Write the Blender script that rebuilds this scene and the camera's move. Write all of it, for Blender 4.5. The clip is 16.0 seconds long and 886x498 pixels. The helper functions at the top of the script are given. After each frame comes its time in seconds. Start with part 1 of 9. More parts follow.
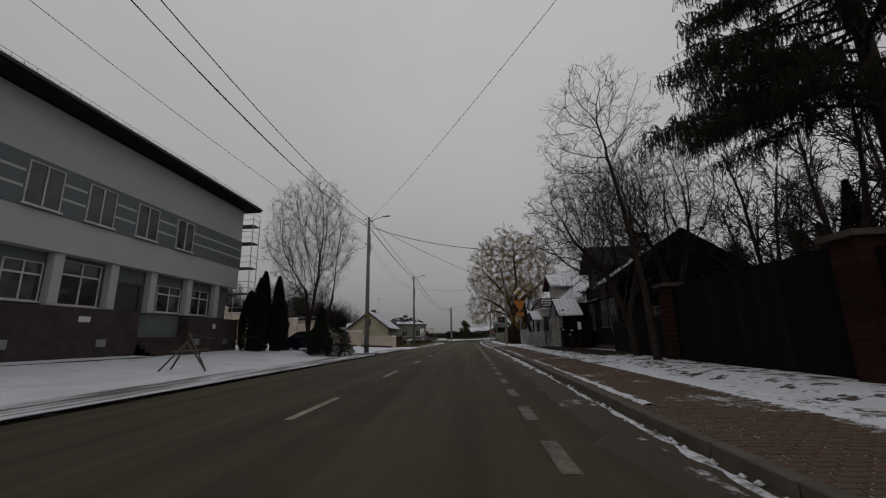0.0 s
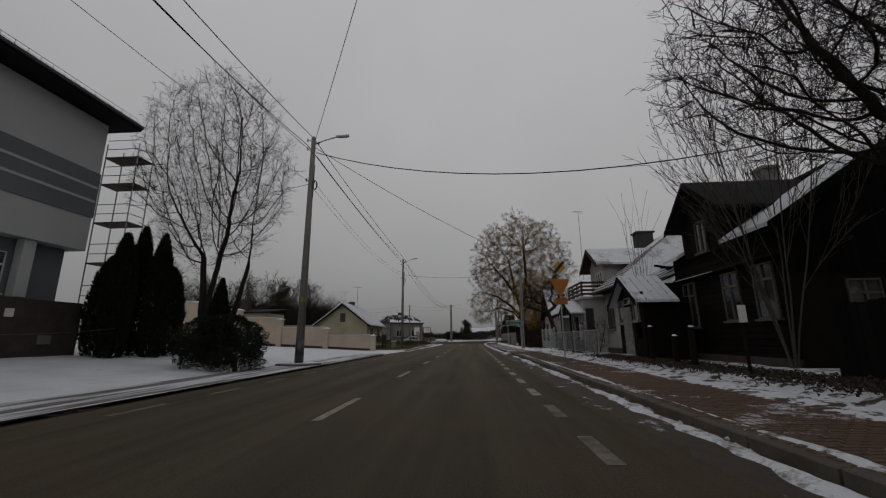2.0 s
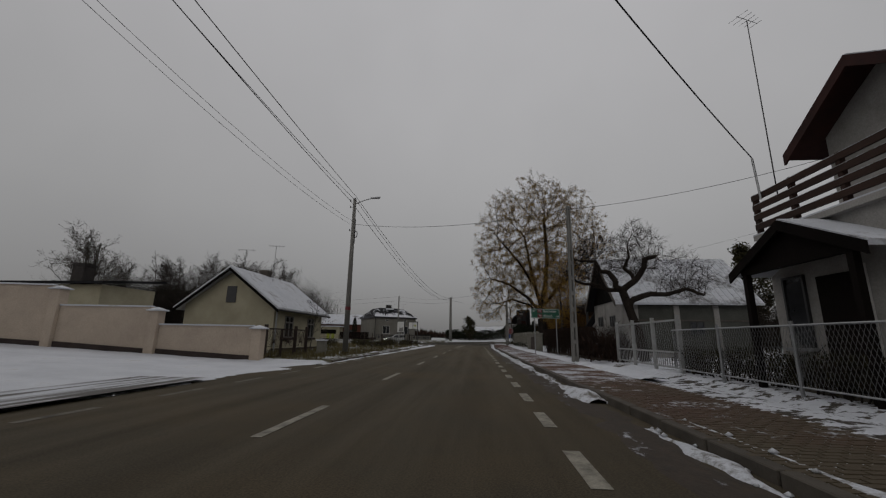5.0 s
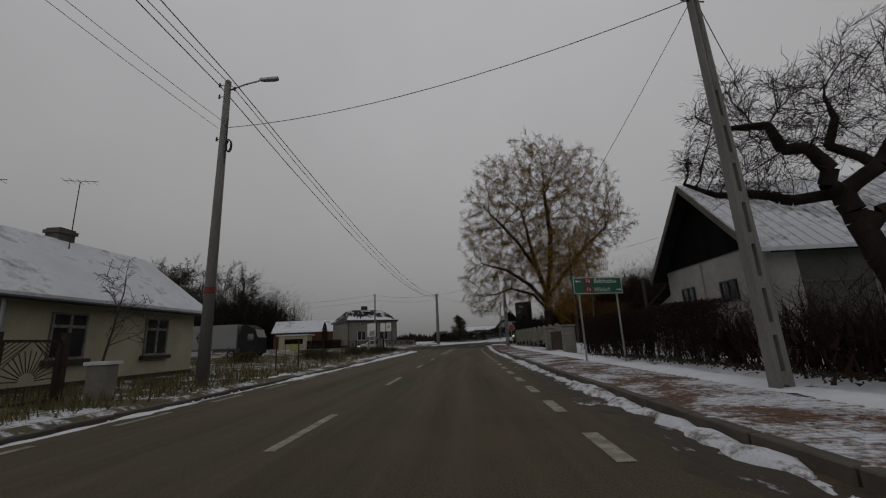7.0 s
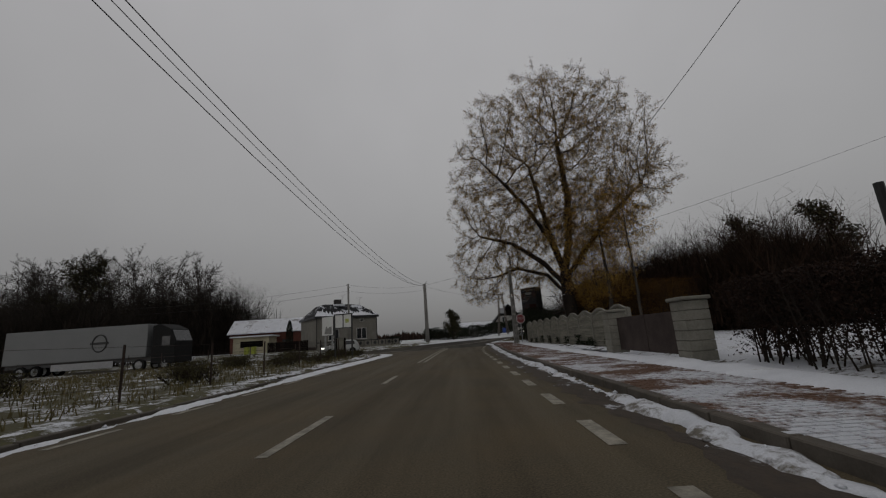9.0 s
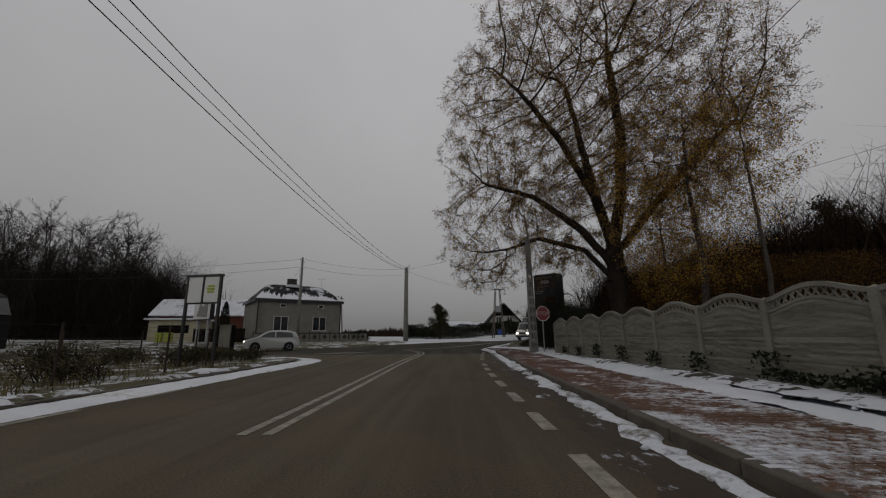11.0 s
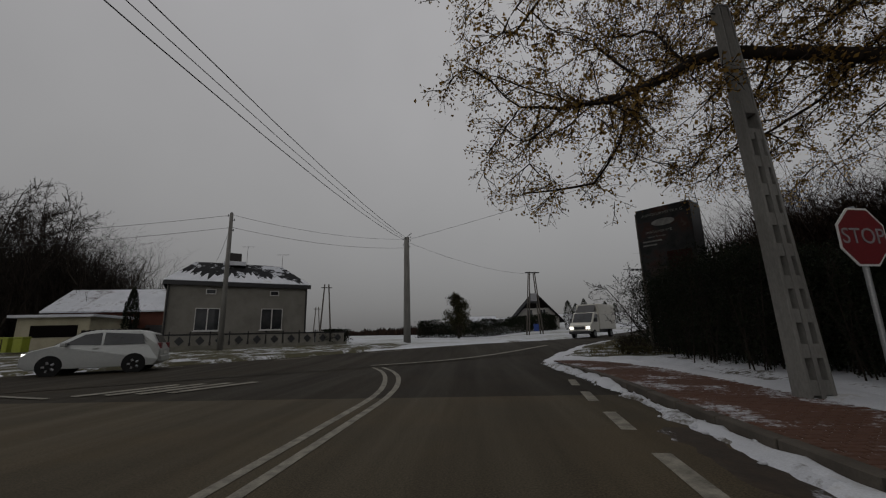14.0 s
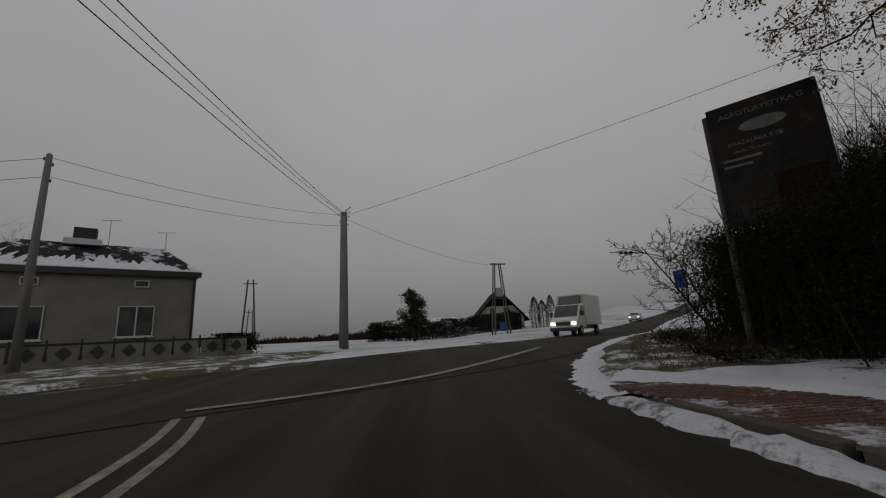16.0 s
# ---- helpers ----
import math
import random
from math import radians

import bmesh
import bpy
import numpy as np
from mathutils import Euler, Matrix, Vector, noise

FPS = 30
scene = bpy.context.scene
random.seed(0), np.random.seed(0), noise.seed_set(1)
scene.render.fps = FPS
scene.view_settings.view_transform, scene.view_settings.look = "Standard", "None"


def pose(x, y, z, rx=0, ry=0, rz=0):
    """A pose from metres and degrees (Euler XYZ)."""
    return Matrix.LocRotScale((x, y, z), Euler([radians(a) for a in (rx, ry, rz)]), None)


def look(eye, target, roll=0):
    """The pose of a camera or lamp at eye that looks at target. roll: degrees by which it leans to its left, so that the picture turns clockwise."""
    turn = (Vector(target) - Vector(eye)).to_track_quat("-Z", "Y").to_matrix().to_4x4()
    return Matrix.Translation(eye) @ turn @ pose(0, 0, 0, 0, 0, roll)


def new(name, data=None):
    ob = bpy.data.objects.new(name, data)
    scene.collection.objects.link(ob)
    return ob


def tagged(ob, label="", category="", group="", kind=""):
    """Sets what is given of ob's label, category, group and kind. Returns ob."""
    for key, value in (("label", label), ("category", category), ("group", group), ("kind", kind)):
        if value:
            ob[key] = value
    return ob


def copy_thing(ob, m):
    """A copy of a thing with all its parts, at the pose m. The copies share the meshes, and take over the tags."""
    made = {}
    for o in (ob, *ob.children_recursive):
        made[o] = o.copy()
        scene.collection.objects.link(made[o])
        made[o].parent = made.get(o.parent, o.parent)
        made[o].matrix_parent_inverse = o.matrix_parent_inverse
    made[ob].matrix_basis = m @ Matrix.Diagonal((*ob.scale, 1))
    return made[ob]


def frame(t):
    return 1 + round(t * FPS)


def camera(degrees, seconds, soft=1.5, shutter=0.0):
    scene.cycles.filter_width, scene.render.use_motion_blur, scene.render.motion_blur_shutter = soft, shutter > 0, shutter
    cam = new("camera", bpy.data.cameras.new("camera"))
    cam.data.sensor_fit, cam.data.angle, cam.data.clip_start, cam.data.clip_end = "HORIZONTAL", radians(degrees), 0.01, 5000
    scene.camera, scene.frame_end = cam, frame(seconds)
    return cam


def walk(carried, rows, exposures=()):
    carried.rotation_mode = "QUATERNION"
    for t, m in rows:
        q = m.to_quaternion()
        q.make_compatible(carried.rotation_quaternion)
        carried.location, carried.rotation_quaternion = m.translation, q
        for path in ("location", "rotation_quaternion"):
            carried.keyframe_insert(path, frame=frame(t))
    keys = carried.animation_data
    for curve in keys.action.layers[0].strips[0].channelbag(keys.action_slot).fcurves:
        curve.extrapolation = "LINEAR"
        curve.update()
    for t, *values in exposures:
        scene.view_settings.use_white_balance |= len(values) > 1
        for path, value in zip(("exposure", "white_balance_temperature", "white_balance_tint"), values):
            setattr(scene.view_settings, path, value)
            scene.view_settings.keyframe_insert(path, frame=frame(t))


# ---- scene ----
cam = camera(96.0, 16.0, soft=1.2)
PATH = [
    (0, (1.176, 0.000, 1.073), (1.047, 1.947, 1.509), -1.22),
    (0.5, (1.041, 3.026, 1.028), (0.980, 4.975, 1.472), -1.11),
    (1, (0.927, 6.582, 1.090), (0.767, 8.527, 1.527), 1.27),
    (1.5, (0.838, 9.589, 1.061), (0.684, 11.534, 1.503), -0.02),
    (2, (0.722, 12.583, 1.074), (0.586, 14.530, 1.513), -0.54),
    (2.5, (0.671, 15.937, 1.083), (0.618, 17.885, 1.532), -2.75),
    (3, (0.805, 18.990, 1.053), (0.814, 20.940, 1.500), -1.68),
    (3.5, (0.936, 22.074, 1.021), (0.957, 24.026, 1.458), 1.51),
    (4, (1.026, 25.649, 1.073), (0.925, 27.598, 1.510), 3.02),
    (6.5, (0.798, 41.780, 1.103), (0.655, 43.728, 1.534), -1.68),
    (7, (0.674, 44.992, 1.038), (0.577, 46.939, 1.486), -2.53),
    (7.5, (0.536, 47.972, 1.017), (0.414, 49.919, 1.457), -0.97),
    (8, (0.493, 51.277, 1.048), (0.373, 53.223, 1.495), -2.72),
    (8.5, (0.542, 54.361, 1.028), (0.474, 56.311, 1.466), -4.27),
    (11, (0.826, 71.711, 1.027), (0.795, 73.664, 1.455), -0.42),
    (11.5, (0.736, 74.928, 1.070), (0.588, 76.873, 1.509), 1.32),
    (12, (0.690, 78.077, 1.037), (0.418, 80.008, 1.484), -0.85),
    (12.5, (0.697, 81.097, 1.099), (0.542, 83.044, 1.529), -4.26),
    (13, (0.706, 83.937, 1.106), (0.547, 85.885, 1.528), -2.30),
    (13.5, (0.746, 86.453, 1.043), (0.612, 88.403, 1.466), -2.84),
    (14, (0.800, 88.952, 1.106), (0.673, 90.903, 1.524), -1.44),
    (14.5, (0.837, 91.540, 1.074), (0.574, 93.483, 1.467), 0.40),
    (15, (0.872, 93.628, 1.077), (0.731, 95.578, 1.496), -4.36),
    (15.5, (0.878, 95.536, 1.043), (0.900, 97.489, 1.471), -5.18),
    (16, (0.954, 97.314, 0.978), (1.035, 99.267, 1.402), -3.09),
]
walk(cam, [(t, look(eye, target, roll)) for t, eye, target, roll in PATH],
     [(0, 0.12), (1.2, 0.1), (2.5, 0.0), (4, -0.02), (6.5, -0.04), (8.5, -0.1), (11.2, 0.02), (12.5, -0.1), (14.5, -0.2), (16, -0.2)])

# ---- light ----
world = bpy.data.worlds.new("world")
scene.world = world
world.use_nodes = True
wn, wl = world.node_tree.nodes, world.node_tree.links
wn.clear()
w_out = wn.new("ShaderNodeOutputWorld")
w_bg = wn.new("ShaderNodeBackground")
w_sky = wn.new("ShaderNodeTexSky")
w_sky.sky_type = "NISHITA"
w_sky.sun_disc = False
w_sky.sun_elevation = radians(22)
w_sky.sun_rotation = radians(200)
w_sky.dust_density = 4.0
w_hsv = wn.new("ShaderNodeHueSaturation")
w_hsv.inputs["Saturation"].default_value = 0.15
w_coord = wn.new("ShaderNodeTexCoord")
w_sep = wn.new("ShaderNodeSeparateXYZ")
w_ramp = wn.new("ShaderNodeValToRGB")
w_ramp.color_ramp.elements[0].position = 0.0
w_ramp.color_ramp.elements[0].color = (1.56, 1.545, 1.54, 1)
w_ramp.color_ramp.elements[1].position = 0.75
w_ramp.color_ramp.elements[1].color = (4.3, 4.25, 4.36, 1)
w_mid = w_ramp.color_ramp.elements.new(0.28)
w_mid.color = (2.8, 2.77, 2.79, 1)
w_noise = wn.new("ShaderNodeTexNoise")
w_noise.inputs["Scale"].default_value = 1.6
w_noise.inputs["Detail"].default_value = 4
w_nr = wn.new("ShaderNodeMapRange")
w_nr.inputs["To Min"].default_value = 0.8
w_nr.inputs["To Max"].default_value = 1.18
w_mul = wn.new("ShaderNodeVectorMath")
w_mul.operation = "SCALE"
w_mix = wn.new("ShaderNodeMix")
w_mix.data_type = "RGBA"
w_mix.inputs["Factor"].default_value = 0.85
wl.new(w_coord.outputs["Generated"], w_sep.inputs[0])
wl.new(w_sep.outputs["Z"], w_ramp.inputs[0])
wl.new(w_coord.outputs["Generated"], w_noise.inputs["Vector"])
wl.new(w_noise.outputs["Fac"], w_nr.inputs["Value"])
wl.new(w_ramp.outputs[0], w_mul.inputs[0])
wl.new(w_nr.outputs[0], w_mul.inputs["Scale"])
wl.new(w_sky.outputs[0], w_hsv.inputs["Color"])
wl.new(w_hsv.outputs[0], w_mix.inputs["A"])
wl.new(w_mul.outputs[0], w_mix.inputs["B"])
wl.new(w_mix.outputs["Result"], w_bg.inputs["Color"])
w_bg.inputs["Strength"].default_value = 0.112
wl.new(w_bg.outputs[0], w_out.inputs[0])

sun_data = bpy.data.lights.new("sun", "SUN")
sun_data.energy = 0.15
sun_data.angle = radians(40)
sun_data.color = (1.0, 0.97, 0.93)
sun = new("sun", sun_data)
sun.matrix_world = look((0, 0, 60), (20, -30, 0))


# ---- materials ----
def material(name, rough=0.8, metal=0.0):
    m = bpy.data.materials.new(name)
    m.use_nodes = True
    b = m.node_tree.nodes["Principled BSDF"]
    b.inputs["Roughness"].default_value = rough
    b.inputs["Metallic"].default_value = metal
    if rough > 0.7:
        b.inputs["Specular IOR Level"].default_value = 0.2
    return m, m.node_tree.nodes, m.node_tree.links, b


def coords(n, l, scale=1.0, kind="Object"):
    c = n.new("ShaderNodeNewGeometry" if kind == "Position" else "ShaderNodeTexCoord")
    mp = n.new("ShaderNodeMapping")
    mp.inputs["Scale"].default_value = scale if isinstance(scale, tuple) else (scale, scale, scale)
    l.new(c.outputs[kind], mp.inputs["Vector"])
    return mp.outputs[0]


def noise_tex(n, l, vec, scale, detail=5, rough=0.6):
    t = n.new("ShaderNodeTexNoise")
    t.inputs["Scale"].default_value = scale
    t.inputs["Detail"].default_value = detail
    t.inputs["Roughness"].default_value = rough
    l.new(vec, t.inputs["Vector"])
    return t.outputs["Fac"]


def ramp(n, l, fac, stops):
    r = n.new("ShaderNodeValToRGB")
    e = r.color_ramp.elements
    e[0].position, e[0].color = stops[0][0], (*stops[0][1], 1)
    e[1].position, e[1].color = stops[-1][0], (*stops[-1][1], 1)
    for p, c in stops[1:-1]:
        e.new(p).color = (*c, 1)
    l.new(fac, r.inputs[0])
    return r.outputs[0]


def mix(n, l, fac, a, b, mode="MIX"):
    m = n.new("ShaderNodeMix")
    m.data_type, m.blend_type = "RGBA", mode
    for sock, v in (("Factor", fac), ("A", a), ("B", b)):
        if isinstance(v, (int, float)):
            m.inputs[sock].default_value = v
        elif isinstance(v, tuple):
            m.inputs[sock].default_value = (*v, 1)
        else:
            l.new(v, m.inputs[sock])
    return m.outputs["Result"]


def bump(n, l, b, height, strength=0.4, dist=0.02):
    k = n.new("ShaderNodeBump")
    k.inputs["Strength"].default_value = strength
    k.inputs["Distance"].default_value = dist
    l.new(height, k.inputs["Height"])
    l.new(k.outputs[0], b.inputs["Normal"])


def worn(name, base, dark, scale=3.0, fine=30.0, rough=0.8, amount=0.5, bumps=0.3, metal=0.0, piece=0.0, stretch=(1, 1, 1)):
    """A surface with broad stains and fine grain."""
    m, n, l, b = material(name, rough, metal)
    v = coords(n, l, stretch)
    big = noise_tex(n, l, v, scale, 6, 0.65)
    small = noise_tex(n, l, v, fine, 4, 0.6)
    f = ramp(n, l, big, [(0.35, (0, 0, 0)), (0.7, (amount, amount, amount))])
    c = mix(n, l, f, base, dark)
    g = ramp(n, l, small, [(0.3, (0.82, 0.82, 0.82)), (0.7, (1.08, 1.08, 1.08))])
    c = mix(n, l, 1.0, c, g, "MULTIPLY")
    if piece:
        o = n.new("ShaderNodeObjectInfo")
        gm = n.new("ShaderNodeNewGeometry")
        ad = n.new("ShaderNodeMath")
        ad.operation = "ADD"
        l.new(o.outputs["Random"], ad.inputs[0])
        l.new(gm.outputs["Random Per Island"], ad.inputs[1])
        fr = n.new("ShaderNodeMath")
        fr.operation = "FRACT"
        l.new(ad.outputs[0], fr.inputs[0])
        p = ramp(n, l, fr.outputs[0], [(0, (1 - piece,) * 3), (1, (1 + piece,) * 3)])
        c = mix(n, l, 1.0, c, p, "MULTIPLY")
    l.new(c, b.inputs["Base Color"])
    bump(n, l, b, small, bumps, 0.01)
    return m


SNOW_A, SNOW_B = (0.64, 0.655, 0.69), (0.48, 0.495, 0.53)


def snowy(name, base, dark, cover=0.5, scale=1.2, rough=0.85, fine=9.0, stretch=(1, 1, 1), soft=0.06, where="Object", third=None):
    """Ground or roof with a broken cover of snow."""
    m, n, l, b = material(name, rough)
    v = coords(n, l, stretch, where)
    big = noise_tex(n, l, v, scale, 8, 0.62)
    mid = noise_tex(n, l, v, fine, 6, 0.7)
    tiny = noise_tex(n, l, v, 60, 3, 0.6)
    add = n.new("ShaderNodeMath")
    add.operation = "MULTIPLY_ADD"
    add.inputs[1].default_value = 0.55
    l.new(mid, add.inputs[0])
    l.new(big, add.inputs[2])
    s = 0.775 + (0.5 - cover) * 0.42
    f = ramp(n, l, add.outputs[0], [(s - soft, (0, 0, 0)), (s + soft, (1, 1, 1))])
    ground = mix(n, l, ramp(n, l, mid, [(0.3, (0, 0, 0)), (0.7, (1, 1, 1))]), base, dark)
    if third:
        ground = mix(n, l, ramp(n, l, noise_tex(n, l, v, 0.16, 3), [(0.42, (0, 0, 0)), (0.6, (0.85, 0.85, 0.85))]), ground, third)
    snow = mix(n, l, ramp(n, l, big, [(0.3, (0, 0, 0)), (0.7, (1, 1, 1))]), SNOW_A, SNOW_B)
    c = mix(n, l, f, ground, snow)
    g = ramp(n, l, tiny, [(0.3, (0.85, 0.85, 0.85)), (0.7, (1.05, 1.05, 1.05))])
    c = mix(n, l, 1.0, c, g, "MULTIPLY")
    l.new(c, b.inputs["Base Color"])
    bump(n, l, b, add.outputs[0], 0.5, 0.04)
    return m


def plain(name, col, rough=0.6, metal=0.0, vary=0.12, scale=6.0):
    return worn(name, col, tuple(c * (1 - vary * 2) for c in col), scale, 40, rough, 0.8, 0.12, metal)


def asphalt_material(name="asphalt", tone=1.1, paling=None):
    """Worn asphalt; the last argument spans the street from its darker to its lighter colour."""
    m, n, l, b = material(name, 0.9)
    b.inputs["Specular IOR Level"].default_value = 0.12
    v = coords(n, l)
    long = noise_tex(n, l, coords(n, l, (0.9, 0.035, 1)), 1.6, 5, 0.6)
    patch = noise_tex(n, l, v, 0.35, 6, 0.65)
    grain = noise_tex(n, l, v, 55, 3, 0.7)
    c = mix(n, l, ramp(n, l, long, [(0.35, (0, 0, 0)), (0.68, (1, 1, 1))]), (0.0432, 0.0366, 0.0256), (0.0288, 0.0242, 0.0174))
    c = mix(n, l, ramp(n, l, patch, [(0.45, (0, 0, 0)), (0.75, (0.7, 0.7, 0.7))]), c, (0.051, 0.039, 0.0235))
    g = ramp(n, l, grain, [(0.28, (0.5 * tone,) * 3), (0.5, (0.95 * tone,) * 3), (0.72, (1.5 * tone,) * 3)])
    c = mix(n, l, 1.0, c, g, "MULTIPLY")
    if paling:
        sep = n.new("ShaderNodeSeparateXYZ")
        l.new(v, sep.inputs[0])
        k = n.new("ShaderNodeMapRange")
        k.inputs["From Min"].default_value, k.inputs["From Max"].default_value = paling
        l.new(sep.outputs["Y"], k.inputs["Value"])
        # base colour scaled up along y, from 0.9 to 1.4
        c = mix(n, l, 1.0, c, ramp(n, l, k.outputs[0], [(0, (0.9, 0.88, 0.84)), (1, (1.4, 1.38, 1.3))]), "MULTIPLY")
    l.new(c, b.inputs["Base Color"])
    r = ramp(n, l, long, [(0.3, (0.75, 0.75, 0.75)), (0.7, (0.95, 0.95, 0.95))])
    l.new(r, b.inputs["Roughness"])
    bump(n, l, b, grain, 0.45, 0.01)
    return m


def glass_material():
    m, n, l, b = material("window_glass", 0.06)
    v = coords(n, l)
    c = ramp(n, l, noise_tex(n, l, v, 0.9, 3), [(0.3, (0.012, 0.013, 0.015)), (0.7, (0.05, 0.052, 0.055))])
    l.new(c, b.inputs["Base Color"])
    b.inputs["Specular IOR Level"].default_value = 0.6
    return m


def bark_material(name, a, c2):
    return worn(name, a, c2, 2.5, 24, 0.95, 0.9, 0.6, stretch=(1, 1, 0.3))


def leaf_material(name, a, b2, thin=0.0):
    m, n, l, b = material(name, 0.75)
    g = n.new("ShaderNodeNewGeometry")
    c = ramp(n, l, g.outputs["Random Per Island"], [(0, a), (0.6, tuple((x + y) / 2 for x, y in zip(a, b2))), (1, b2)])
    b.inputs["Specular IOR Level"].default_value = 0.08
    l.new(c, b.inputs["Base Color"])
    if thin:
        t = n.new("ShaderNodeBsdfTranslucent")
        l.new(c, t.inputs["Color"])
        x = n.new("ShaderNodeMixShader")
        x.inputs[0].default_value = thin
        l.new(b.outputs[0], x.inputs[1])
        l.new(t.outputs[0], x.inputs[2])
        l.new(x.outputs[0], n["Material Output"].inputs["Surface"])
    return m


